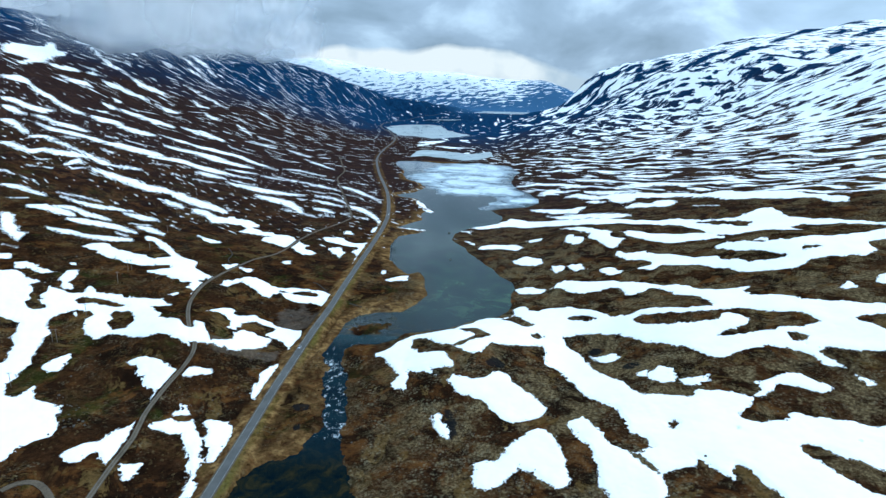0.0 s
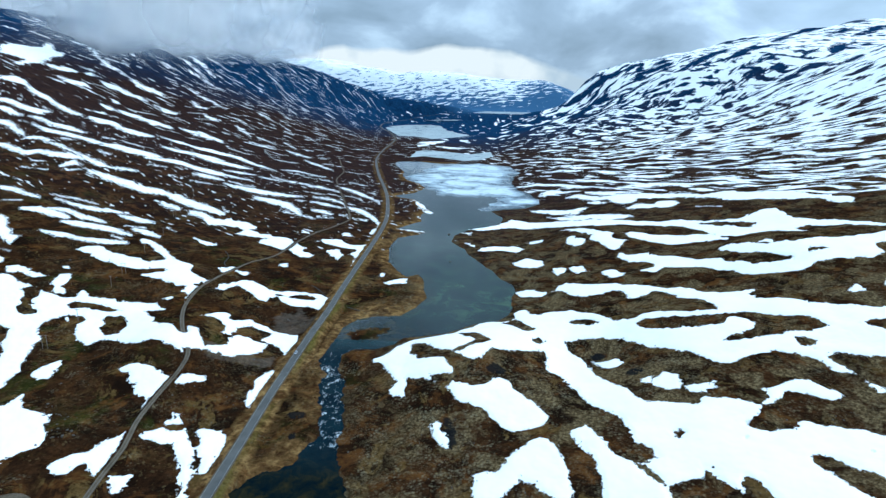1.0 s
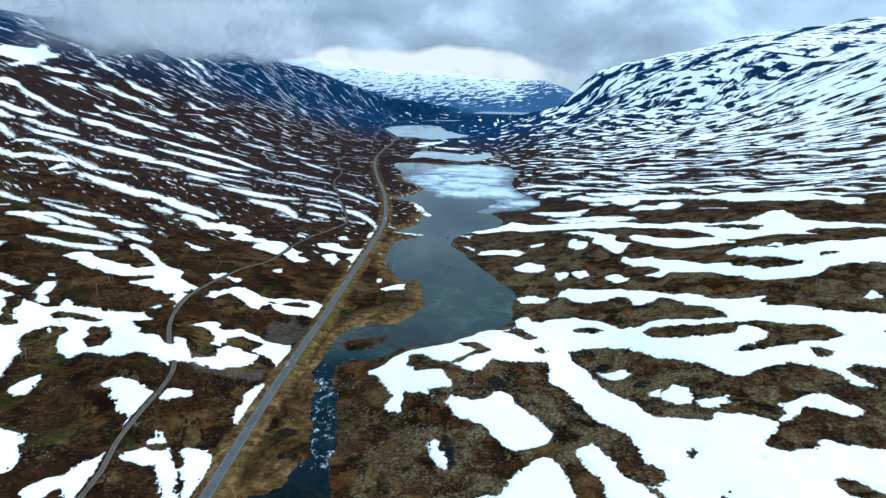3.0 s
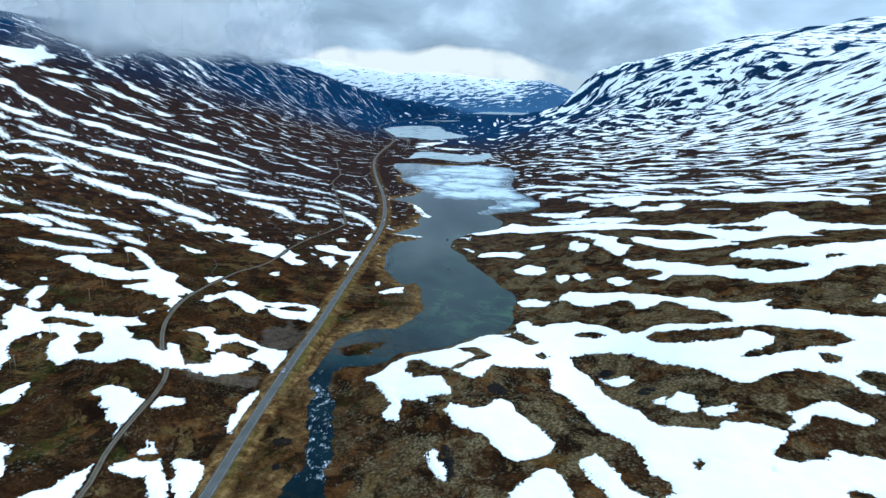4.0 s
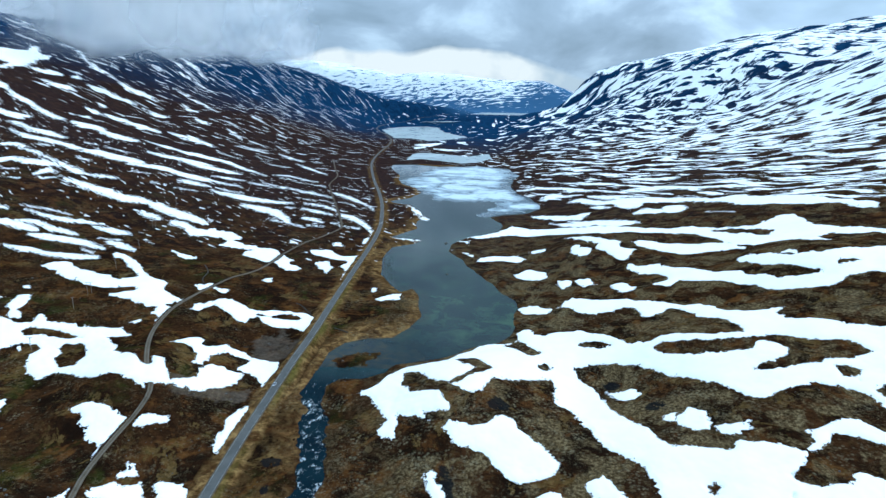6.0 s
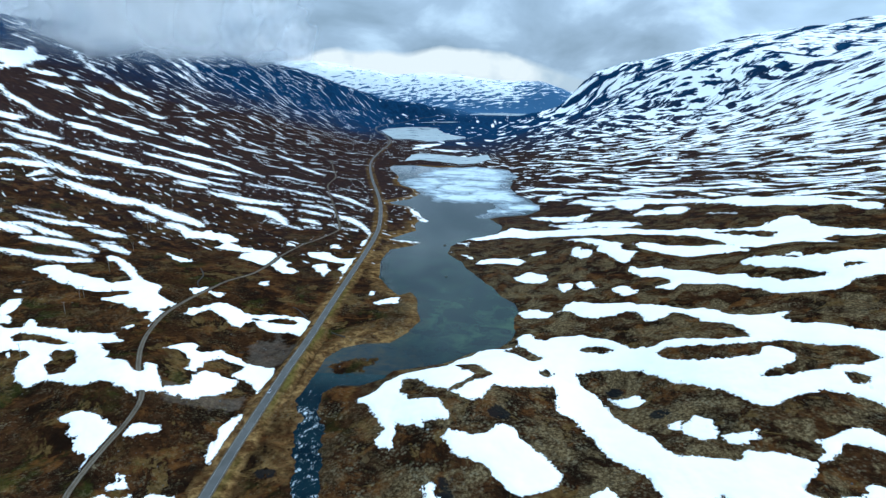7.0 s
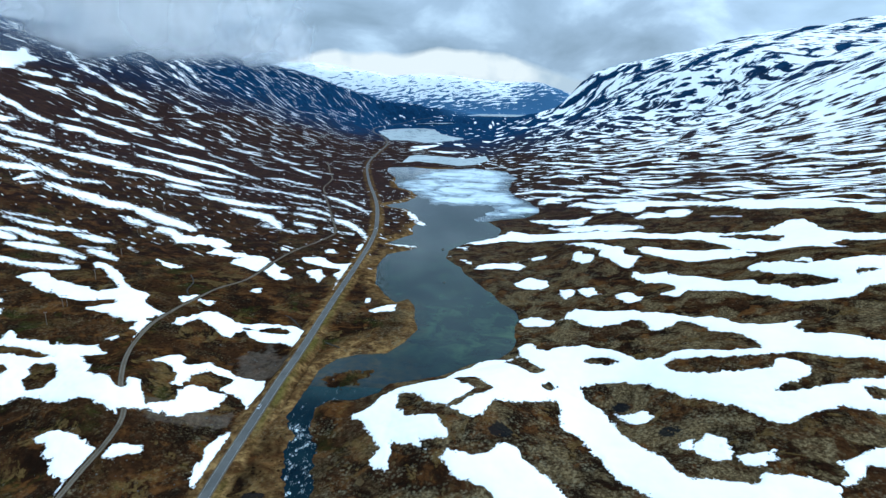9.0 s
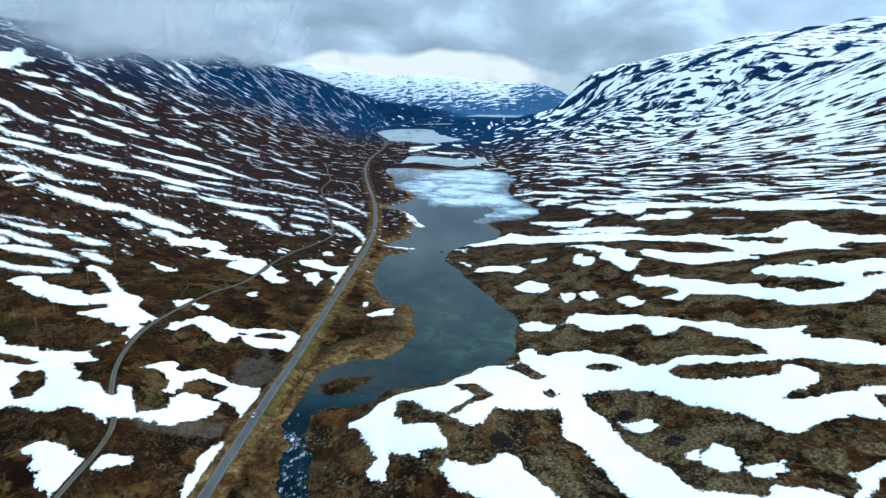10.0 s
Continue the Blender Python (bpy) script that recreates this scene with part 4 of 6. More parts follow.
streak((-679, 1324), (-655, 1320), (-658, 1329), (-682, 1334))
streak((-568, 1232), (-530, 1185), (-518, 1207), (-523, 1223), (-549, 1237), (-575, 1254))
streak((-569, 1091), (-546, 1092), (-551, 1104), (-578, 1110))
streak((-531, 1089), (-529, 1107), (-531, 1113), (-536, 1098))
streak((-514, 1139), (-504, 1153), (-507, 1160), (-517, 1147))
streak((-495, 1226), (-464, 1185), (-437, 1163), (-442, 1183), (-476, 1232), (-499, 1241))
streak((-438, 1179), (-409, 1160), (-380, 1150), (-382, 1161), (-419, 1193), (-442, 1190))
streak((-528, 1451), (-503, 1435), (-472, 1416), (-477, 1436), (-509, 1463), (-531, 1461))
streak((-485, 1329), (-462, 1344), (-465, 1357), (-488, 1337))
streak((-535, 1298), (-505, 1275), (-464, 1257), (-467, 1268), (-513, 1303), (-538, 1310))
streak((-487, 1150), (-457, 1142), (-461, 1153), (-490, 1157))
streak((-479, 1114), (-444, 1114), (-449, 1129), (-482, 1124))
streak((-458, 1429), (-420, 1381), (-430, 1420), (-462, 1447))
streak((-429, 1352), (-397, 1327), (-402, 1349), (-433, 1370))
streak((-383, 1354), (-347, 1338), (-353, 1366), (-387, 1371))
streak((-489, 1031), (-462, 1005), (-442, 994), (-425, 1001), (-435, 1027), (-457, 1033), (-484, 1060), (-496, 1050))
streak((-416, 1085), (-385, 1091), (-356, 1104), (-359, 1114), (-393, 1116), (-419, 1097))
streak((-382, 1196), (-342, 1156), (-346, 1178), (-389, 1223))
streak((-399, 1007), (-373, 994), (-377, 1006), (-404, 1021))
streak((-369, 1043), (-343, 1003), (-346, 1017), (-373, 1059))
streak((-354, 1124), (-317, 1081), (-288, 1066), (-292, 1084), (-328, 1127), (-357, 1138))
streak((-322, 1324), (-281, 1310), (-283, 1325), (-325, 1339))
streak((-415, 984), (-379, 965), (-386, 984), (-418, 995))
streak((-412.0, 863.9), (-390.9, 873.5), (-367.6, 884.1), (-339.6, 877.9), (-307.7, 863.2), (-278.6, 835.8), (-282.7, 849.0), (-315.8, 892.5), (-348.0, 907.0), (-380.0, 918.0), (-412.0, 926.0), (-420.5, 883.8))
streak((-544.1, 650.1), (-528.1, 645.5), (-489.9, 607.9), (-469.0, 594.2), (-478.8, 610.2), (-528.5, 663.7), (-554.7, 684.2), (-558.5, 669.8))
streak((-462.6, 586.2), (-451.4, 595.1), (-436.0, 588.8), (-420.5, 583.5), (-403.7, 578.4), (-407.2, 586.1), (-427.4, 595.7), (-442.5, 601.1), (-470.8, 622.8), (-466.8, 592.2))
streak((-407.1, 577.3), (-388.4, 569.7), (-373.6, 563.3), (-365.6, 571.0), (-368.8, 578.5), (-383.4, 584.6), (-395.5, 583.7), (-413.6, 588.7))
streak((-368.5, 571.9), (-354.4, 577.8), (-345.0, 590.5), (-347.7, 594.2), (-359.1, 587.6), (-370.7, 575.6))
streak((-458.7, 542.0), (-445.4, 538.8), (-434.3, 535.5), (-422.4, 533.9), (-422.5, 550.2), (-409.7, 551.7), (-398.7, 559.7), (-389.5, 569.1), (-394.5, 576.5), (-408.1, 575.9), (-419.6, 567.2), (-432.5, 564.5), (-433.7, 549.3), (-445.6, 552.6), (-459.9, 559.6), (-466.2, 551.8))
streak((-535.2, 694.0), (-502.7, 669.4), (-483.2, 661.4), (-462.4, 655.9), (-451.3, 659.8), (-432.1, 649.6), (-423.3, 659.5), (-433.3, 676.4), (-455.1, 688.0), (-472.6, 693.6), (-492.0, 701.5), (-506.3, 696.7), (-520.9, 698.4), (-542.1, 703.1))
streak((-563.8, 728.5), (-543.7, 722.9), (-522.0, 711.8), (-511.4, 717.4), (-502.1, 720.8), (-491.0, 727.0), (-500.1, 743.2), (-520.2, 751.3), (-531.0, 748.2), (-537.1, 736.4), (-563.4, 752.1), (-572.3, 742.0))
streak((-519.3, 725.7), (-517.1, 740.8), (-524.1, 751.2), (-528.1, 738.5))
streak((-420.9, 646.0), (-404.6, 648.1), (-391.5, 646.6), (-381.2, 653.0), (-369.9, 661.8), (-367.0, 680.3), (-377.8, 700.9), (-390.8, 703.8), (-403.8, 695.5), (-417.0, 695.2), (-429.1, 691.3), (-431.9, 664.4))
streak((-564.9, 844.8), (-541.2, 828.8), (-535.6, 847.4), (-518.7, 838.5), (-499.1, 825.6), (-484.4, 837.3), (-469.2, 854.6), (-479.6, 875.3), (-500.7, 870.5), (-522.8, 870.7), (-546.9, 891.9), (-557.0, 884.9), (-568.9, 875.8), (-574.9, 862.8))
streak((-576, 1001), (-538, 968), (-526, 983), (-507, 989), (-519, 1016), (-544, 1022), (-562, 1019), (-584, 1017))
streak((-512, 1016), (-473, 996), (-452, 993), (-426, 998), (-432, 1014), (-466, 1030), (-494, 1048), (-518, 1030))
streak((-469.8, 731.2), (-458.3, 740.1), (-462.9, 749.0), (-473.8, 737.3))
streak((-486.2, 781.9), (-469.2, 774.1), (-474.2, 784.7), (-493.1, 794.6))
streak((-458.7, 634.7), (-444.3, 636.1), (-451.0, 646.1), (-463.6, 642.5))
streak((-403.5, 613.7), (-388.7, 613.6), (-393.5, 621.8), (-408.5, 621.6))
streak((-446.5, 734.6), (-416.4, 725.9), (-426.5, 744.9), (-455.3, 749.9))
streak((-481.8, 878.7), (-446.0, 863.1), (-434.5, 874.1), (-412.0, 863.9), (-396.6, 877.3), (-377.5, 889.8), (-383.0, 905.0), (-415.0, 922.0), (-428.0, 900.0), (-448.0, 905.0), (-459.8, 892.6), (-486.9, 889.8))
streak((-425.2, 787.0), (-399.2, 783.5), (-376.3, 786.7), (-362.1, 807.5), (-352.7, 828.6), (-358.9, 846.4), (-375.7, 840.8), (-391.7, 822.2), (-409.9, 808.8), (-435.6, 807.4))
streak((-369.3, 646.9), (-354.7, 666.3), (-339.0, 675.7), (-324.8, 674.1), (-309.3, 685.3), (-299.7, 700.9), (-304.3, 711.6), (-321.1, 717.7), (-339.0, 707.5), (-353.1, 706.7), (-365.9, 689.5), (-374.1, 656.4))
streak((-354.2, 625.2), (-339.5, 638.5), (-341.1, 642.8), (-356.4, 630.6))
streak((-325.9, 611.9), (-313.7, 617.3), (-315.1, 621.2), (-327.4, 616.8))
streak((-304.4, 619.2), (-286.0, 633.2), (-288.4, 637.4), (-305.9, 622.9))
streak((-317.3, 656.5), (-302.0, 660.3), (-290.2, 677.3), (-292.7, 684.1), (-308.0, 677.7), (-320.6, 663.7))
streak((-385.7, 527.2), (-383.9, 546.2), (-378.3, 547.4), (-380.9, 552.7), (-394.2, 561.7), (-390.2, 533.1))
streak((-377.4, 525.5), (-372.4, 543.9), (-375.1, 547.8), (-379.9, 529.4))
streak((-400.2, 498.6), (-384.9, 509.1), (-386.7, 511.8), (-402.3, 501.4))
streak((-409.2, 518.2), (-401.9, 530.4), (-404.4, 534.1), (-410.3, 520.1))
streak((-368.1, 539.3), (-350.9, 535.3), (-334.7, 535.9), (-323.5, 534.7), (-309.8, 531.5), (-298.5, 542.0), (-293.2, 548.0), (-296.9, 558.4), (-307.8, 561.8), (-320.2, 553.0), (-333.4, 557.2), (-343.0, 553.7), (-358.0, 551.9), (-371.5, 547.3))
streak((-296.4, 547.6), (-280.2, 535.6), (-259.3, 521.4), (-243.8, 519.1), (-227.7, 519.9), (-230.4, 529.3), (-253.7, 546.0), (-270.6, 552.8), (-289.6, 561.4), (-299.0, 555.9))
streak((-401.6, 468.4), (-389.1, 468.7), (-390.9, 472.4), (-404.4, 472.2))
streak((-386.5, 470.0), (-371.6, 468.1), (-373.0, 470.5), (-388.2, 472.6))
streak((-378.3, 438.6), (-367.2, 442.3), (-355.0, 443.2), (-345.6, 445.5), (-349.2, 450.3), (-359.4, 450.4), (-374.2, 452.3), (-381.4, 443.7))
streak((-356.4, 418.1), (-349.5, 430.8), (-351.3, 433.5), (-357.2, 419.8))
streak((-348.3, 460.1), (-337.9, 462.7), (-328.2, 467.0), (-314.4, 470.0), (-315.1, 471.5), (-330.6, 471.0), (-339.2, 466.7), (-349.7, 462.2))
streak((-341.3, 455.3), (-323.1, 450.8), (-309.5, 452.3), (-298.8, 457.6), (-286.7, 465.3), (-289.8, 469.7), (-302.8, 466.9), (-315.5, 462.2), (-328.1, 458.9), (-343.0, 459.0))
streak((-288.0, 454.8), (-270.1, 450.1), (-255.5, 452.5), (-259.9, 460.4), (-278.2, 465.3), (-290.9, 459.7))
streak((-335.4, 408.1), (-325.8, 415.2), (-314.2, 413.6), (-305.5, 418.9), (-310.2, 427.5), (-322.9, 429.1), (-334.0, 428.4), (-340.0, 415.5))
streak((-329.3, 427.8), (-315.0, 432.2), (-303.4, 427.7), (-290.8, 429.7), (-283.6, 429.3), (-285.9, 434.8), (-296.0, 439.0), (-309.6, 439.5), (-321.5, 442.5), (-331.0, 431.3))
streak((-305.4, 408.8), (-289.9, 407.0), (-279.8, 411.7), (-266.0, 410.2), (-247.4, 404.7), (-251.6, 412.7), (-273.4, 424.9), (-286.7, 424.6), (-298.9, 421.9), (-307.5, 413.0))
streak((-286.4, 515.4), (-270.0, 506.2), (-259.6, 503.2), (-262.1, 511.2), (-277.1, 524.5), (-289.0, 520.8))
streak((-250.1, 499.1), (-234.1, 491.2), (-221.7, 476.3), (-212.7, 485.0), (-217.8, 498.2), (-229.0, 500.9), (-241.4, 512.5), (-255.7, 513.4))
streak((-300.1, 380.5), (-286.8, 377.0), (-280.6, 379.7), (-270.0, 377.3), (-258.3, 378.0), (-248.0, 380.6), (-240.5, 386.9), (-244.1, 392.9), (-255.1, 391.3), (-265.1, 389.1), (-276.0, 386.3), (-285.7, 388.4), (-293.0, 387.0), (-303.2, 384.6))
streak((-262.3, 400.6), (-248.5, 393.1), (-251.3, 398.7), (-265.7, 405.8))
streak((-259.1, 423.5), (-241.3, 413.1), (-229.4, 408.7), (-232.3, 416.5), (-248.7, 430.3), (-263.8, 432.6))
streak((-270.9, 433.5), (-253.2, 434.4), (-256.1, 439.0), (-272.0, 435.7))
streak((-243.3, 447.0), (-231.6, 437.4), (-233.6, 440.5), (-244.9, 451.0))
streak((-295.7, 333.4), (-285.4, 334.9), (-286.6, 336.1), (-297.1, 334.9))
streak((-374.3, 778.8), (-346.9, 772.6), (-331.9, 793.0), (-308.3, 819.4), (-316.3, 842.1), (-347.0, 833.6), (-364.9, 817.0), (-383.3, 799.1))
streak((-318.7, 740.5), (-301.0, 749.8), (-282.1, 760.8), (-284.3, 769.8), (-308.1, 770.1), (-320.9, 747.1))
streak((-321.8, 702.9), (-296.2, 705.0), (-269.3, 716.7), (-271.6, 723.1), (-301.5, 721.2), (-324.6, 710.7))
streak((-317.2, 649.6), (-305.4, 653.4), (-295.8, 666.9), (-297.8, 672.6), (-311.9, 669.7), (-319.4, 655.8))
streak((-279.0, 650.6), (-258.9, 646.0), (-236.9, 638.7), (-220.0, 648.9), (-191.4, 667.0), (-193.2, 677.1), (-226.8, 672.3), (-247.0, 670.7), (-266.8, 669.7), (-284.2, 665.9))
streak((-285.8, 676.2), (-253.9, 673.6), (-256.7, 681.2), (-288.0, 683.5))
streak((-277.1, 759.7), (-260.3, 749.2), (-244.8, 753.4), (-246.2, 760.4), (-266.3, 768.9), (-278.2, 765.9))
streak((-267.0, 777.1), (-230.3, 750.5), (-205.8, 754.2), (-208.7, 764.9), (-235.4, 771.0), (-269.2, 784.6))
streak((-227.8, 825.3), (-185.9, 802.7), (-187.9, 815.7), (-229.9, 832.6))
streak((-261.6, 838.7), (-232.9, 825.5), (-234.9, 832.5), (-265.8, 852.2))
streak((-280.6, 859.9), (-252.8, 859.3), (-229.9, 838.7), (-204.0, 845.8), (-205.9, 854.7), (-234.9, 859.5), (-260.9, 888.6), (-283.8, 869.3))
streak((-330, 967), (-283, 971), (-287, 986), (-333, 978))
streak((-293, 1029), (-257, 977), (-214, 927), (-216, 941), (-266, 1018), (-297, 1047))
streak((-216.2, 752.1), (-189.9, 743.5), (-162.0, 730.8), (-163.9, 741.6), (-192.9, 761.5), (-218.4, 760.9))
streak((-200.5, 709.3), (-172.8, 696.3), (-175.5, 707.1), (-201.6, 714.5))
streak((-172.9, 714.4), (-149.9, 692.6), (-151.9, 700.6), (-173.8, 722.4))
streak((-232.1, 610.9), (-210.8, 600.5), (-199.3, 601.8), (-185.7, 586.7), (-171.2, 566.0), (-163.1, 556.4), (-163.3, 564.0), (-174.7, 592.0), (-195.2, 628.4), (-207.2, 633.4), (-219.9, 632.8), (-235.2, 623.6))
streak((-192.0, 577.1), (-173.6, 564.5), (-174.4, 568.6), (-193.0, 583.9))
streak((-175.4, 639.9), (-155.1, 630.4), (-136.6, 625.7), (-137.8, 633.6), (-158.3, 647.1), (-178.5, 653.2))
streak((-181.7, 677.0), (-156.8, 664.3), (-138.6, 654.3), (-139.8, 662.9), (-159.8, 682.3), (-182.7, 684.7))
streak((-134.9, 632.7), (-111.6, 602.7), (-99.1, 585.7), (-89.2, 567.6), (-84.3, 551.6), (-82.4, 557.1), (-87.9, 578.9), (-100.7, 609.1), (-115.3, 635.9), (-137.4, 646.9))
streak((-162.1, 589.2), (-145.4, 577.3), (-134.1, 572.1), (-135.0, 579.5), (-149.1, 596.1), (-164.5, 603.4))
streak((-194.2, 643.3), (-183.2, 645.3), (-185.5, 652.3), (-195.3, 648.5))
streak((-263.6, 534.8), (-246.9, 520.4), (-234.4, 516.3), (-225.1, 518.0), (-227.8, 525.1), (-242.6, 539.6), (-254.3, 540.1), (-267.9, 543.6))
streak((-239.4, 546.0), (-226.7, 528.9), (-227.1, 532.9), (-240.0, 550.3))
streak((-173.9, 771.5), (-152.0, 747.8), (-134.0, 729.9), (-116.0, 707.9), (-101.0, 680.7), (-101.0, 688.9), (-117.0, 723.9), (-137.0, 754.9), (-157.0, 776.9), (-175.9, 779.5))
streak((-128, 757), (-116, 748), (-117, 758), (-130, 769))
streak((-170, 831), (-139, 816), (-140, 825), (-172, 841))
streak((-160, 933), (-139, 862), (-139, 874), (-161, 948))
streak((-176, 930), (-151, 856), (-152, 864), (-176, 937))
streak((-149.9, 713.6), (-127.0, 701.8), (-128.0, 707.8), (-151.0, 718.8))
streak((-129.2, 578.6), (-115.8, 570.1), (-116.7, 575.7), (-129.9, 585.0))
streak((-115.0, 568.8), (-97.5, 567.8), (-98.2, 574.3), (-115.9, 574.1))
streak((-147.8, 559.7), (-130.3, 558.0), (-131.3, 562.9), (-148.5, 562.6))
streak((-163.0, 560.1), (-150.6, 554.9), (-151.2, 559.6), (-164.2, 565.6))
streak((165, 1198), (193, 1088), (220, 1015), (243, 979), (246, 990), (227, 1047), (200, 1131), (167, 1215))
streak((46, 1165), (92, 1209), (93, 1230), (46, 1186))
streak((95, 1159), (140, 1163), (142, 1178), (97, 1182))
streak((137, 1082), (157, 1045), (159, 1061), (139, 1100))
streak((166, 1025), (187, 942), (221, 923), (224, 937), (194, 982), (168, 1039))
streak((236, 926), (252, 873), (255, 884), (240, 941))
streak((194, 898), (223, 863), (253, 860), (255, 869), (229, 887), (198, 916))
streak((253, 1085), (282, 1066), (315, 1070), (320, 1088), (292, 1108), (256, 1098))
streak((258, 1019), (291, 984), (294, 994), (262, 1034))
streak((322, 1149), (359, 1121), (405, 1126), (410, 1143), (372, 1167), (327, 1169))
streak((136, 987), (160, 944), (192, 911), (195, 926), (165, 978), (138, 1001))
streak((82, 980), (126, 950), (127, 961), (82, 991))
streak((147, 876), (171, 813), (189, 793), (208, 778), (212, 796), (196, 821), (177, 841), (149, 886))
streak((220, 824), (235, 789), (248, 755), (276, 749), (280, 761), (257, 783), (245, 823), (222, 833))
streak((88, 889), (113, 884), (115, 899), (89, 904))
streak((81, 853), (113, 859), (139, 814), (154, 764), (167, 745), (169, 758), (161, 797), (144, 841), (116, 887), (82, 872))
streak((175, 732), (189, 719), (192, 729), (178, 743))
streak((194, 721), (216, 717), (235, 690), (247, 667), (261, 652), (274, 638), (277, 644), (266, 666), (255, 689), (241, 711), (221, 738), (196, 730))
streak((105, 774), (121, 771), (140, 737), (142, 750), (126, 803), (107, 790))
streak((154, 717), (179, 680), (209, 665), (211, 673), (184, 704), (157, 730))
streak((129, 708), (141, 694), (160, 654), (186, 656), (202, 645), (217, 632), (231, 613), (244, 595), (255, 575), (259, 584), (250, 611), (238, 633), (221, 646), (208, 666), (191, 675), (166, 684), (146, 722), (130, 718))
streak((167, 640), (173, 609), (188, 624), (192, 641), (181, 638), (171, 654))
streak((145, 651), (160, 636), (161, 641), (147, 663))
streak((170, 576), (185, 585), (197, 575), (202, 592), (191, 610), (173, 591))
streak((197, 573), (205, 560), (221, 578), (225, 593), (212, 584), (200, 585))
streak((81, 658), (107, 639), (108, 647), (82, 669))
streak((106, 630), (121, 615), (135, 620), (137, 629), (124, 634), (107, 639))
streak((94.0, 613.0), (113.9, 573.3), (115.9, 580.7), (95.0, 619.0))
streak((112.0, 609.0), (129.8, 570.2), (152.6, 549.6), (164.7, 540.1), (166.8, 548.4), (155.9, 564.5), (134.0, 589.9), (113.0, 616.0))
streak((222, 538), (234, 511), (235, 514), (224, 542))
streak((-132, 1638), (-89, 1601), (-54, 1719), (-56, 1768), (-97, 1728), (-136, 1689))
streak((-126, 1528), (-93, 1575), (-97, 1638), (-132, 1590))
streak((-79, 1539), (-32, 1485), (13, 1507), (13, 1535), (-33, 1551), (-80, 1574))
streak((-875, 1082), (-889, 1128), (-887, 1170), (-885, 1207), (-918, 1272), (-905, 1279), (-866, 1225), (-854, 1235), (-844, 1222), (-841, 1191), (-820, 1144), (-785, 1078), (-779, 1033), (-770, 1000), (-781, 990), (-794, 1034), (-806, 1030), (-813, 1002))
streak((-337.3, 386.2), (-334.9, 390.7), (-328.8, 388.6), (-318.0, 374.8), (-311.8, 370.5), (-306.3, 362.9), (-301.6, 365.3), (-298.2, 354.8), (-293.5, 344.9), (-302.9, 350.5), (-315.8, 358.6))
outcrop((453, 1712), (481, 1723), (523, 1912), (463, 1761))
outcrop((513, 1674), (536, 1632), (547, 1669), (518, 1692))
outcrop((459, 1627), (485, 1576), (509, 1543), (531, 1543), (534, 1562), (519, 1590), (494, 1626), (461, 1646))
outcrop((518, 1455), (535, 1438), (558, 1429), (582, 1431), (633, 1474), (645, 1507), (612, 1521), (567, 1477), (544, 1484), (523, 1477))
outcrop((779, 1863), (786, 1760), (790, 1632), (798, 1652), (806, 1809), (785, 1881))
outcrop((587, 1386), (604, 1374), (620, 1371), (645, 1377), (679, 1368), (695, 1405), (681, 1465), (646, 1444), (608, 1400), (588, 1395))
outcrop((581, 1335), (602, 1324), (626, 1314), (643, 1311), (645, 1317), (630, 1329), (605, 1340), (581, 1341))
outcrop((632, 1317), (649, 1304), (663, 1290), (667, 1298), (658, 1327), (635, 1328))
outcrop((663, 1301), (661, 1271), (666, 1273), (667, 1303))
outcrop((595, 1314), (610, 1282), (629, 1273), (652, 1274), (653, 1284), (630, 1289), (614, 1300), (598, 1320))
outcrop((555, 1321), (582, 1295), (601, 1282), (602, 1286), (584, 1304), (556, 1326))
outcrop((672, 1338), (702, 1332), (712, 1352), (678, 1351))
outcrop((725, 1461), (761, 1464), (838, 1538), (857, 1502), (947, 1560), (1025, 1690), (864, 1594), (807, 1562), (742, 1500))
outcrop((824, 1405), (843, 1395), (884, 1419), (911, 1466), (866, 1441), (840, 1434))
outcrop((694, 1271), (713, 1270), (742, 1289), (753, 1313), (726, 1304), (696, 1281))
outcrop((745, 1265), (737, 1215), (791, 1275), (812, 1316), (791, 1319), (758, 1291))
outcrop((787, 1278), (830, 1312), (837, 1328), (800, 1305))
outcrop((845, 1361), (876, 1358), (909, 1373), (955, 1400), (976, 1433), (972, 1478), (899, 1402), (854, 1379))
outcrop((652, 1197), (660, 1165), (672, 1130), (690, 1163), (689, 1229), (658, 1213))
outcrop((664, 1128), (664, 1077), (676, 1099), (675, 1151))
outcrop((634, 1119), (640, 1085), (656, 1077), (660, 1086), (653, 1112), (639, 1132))
outcrop((628, 1217), (635, 1182), (647, 1173), (651, 1184), (651, 1222), (636, 1237))
outcrop((668, 1083), (677, 1063), (702, 1079), (711, 1097), (702, 1110), (680, 1106))
outcrop((706, 1080), (718, 1070), (726, 1084), (713, 1093))
outcrop((648, 995), (648, 972), (654, 982), (650, 1000))
outcrop((604, 949), (610, 929), (616, 919), (621, 929), (617, 944), (608, 958))
outcrop((596, 883), (605, 863), (611, 873), (602, 894))
outcrop((571, 1265), (590, 1253), (604, 1232), (608, 1241), (591, 1261), (571, 1269))
outcrop((526, 1299), (551, 1280), (576, 1268), (576, 1272), (552, 1290), (527, 1304))
outcrop((521, 1319), (549, 1293), (575, 1268), (576, 1271), (550, 1299), (521, 1323))
outcrop((557, 1087), (552, 1042), (545, 997), (551, 1007), (563, 1063), (563, 1100))
outcrop((569, 1056), (572, 1033), (577, 1044), (575, 1069))
outcrop((557, 995), (554, 958), (556, 962), (562, 1005))
outcrop((573, 927), (566, 863), (569, 868), (575, 931))
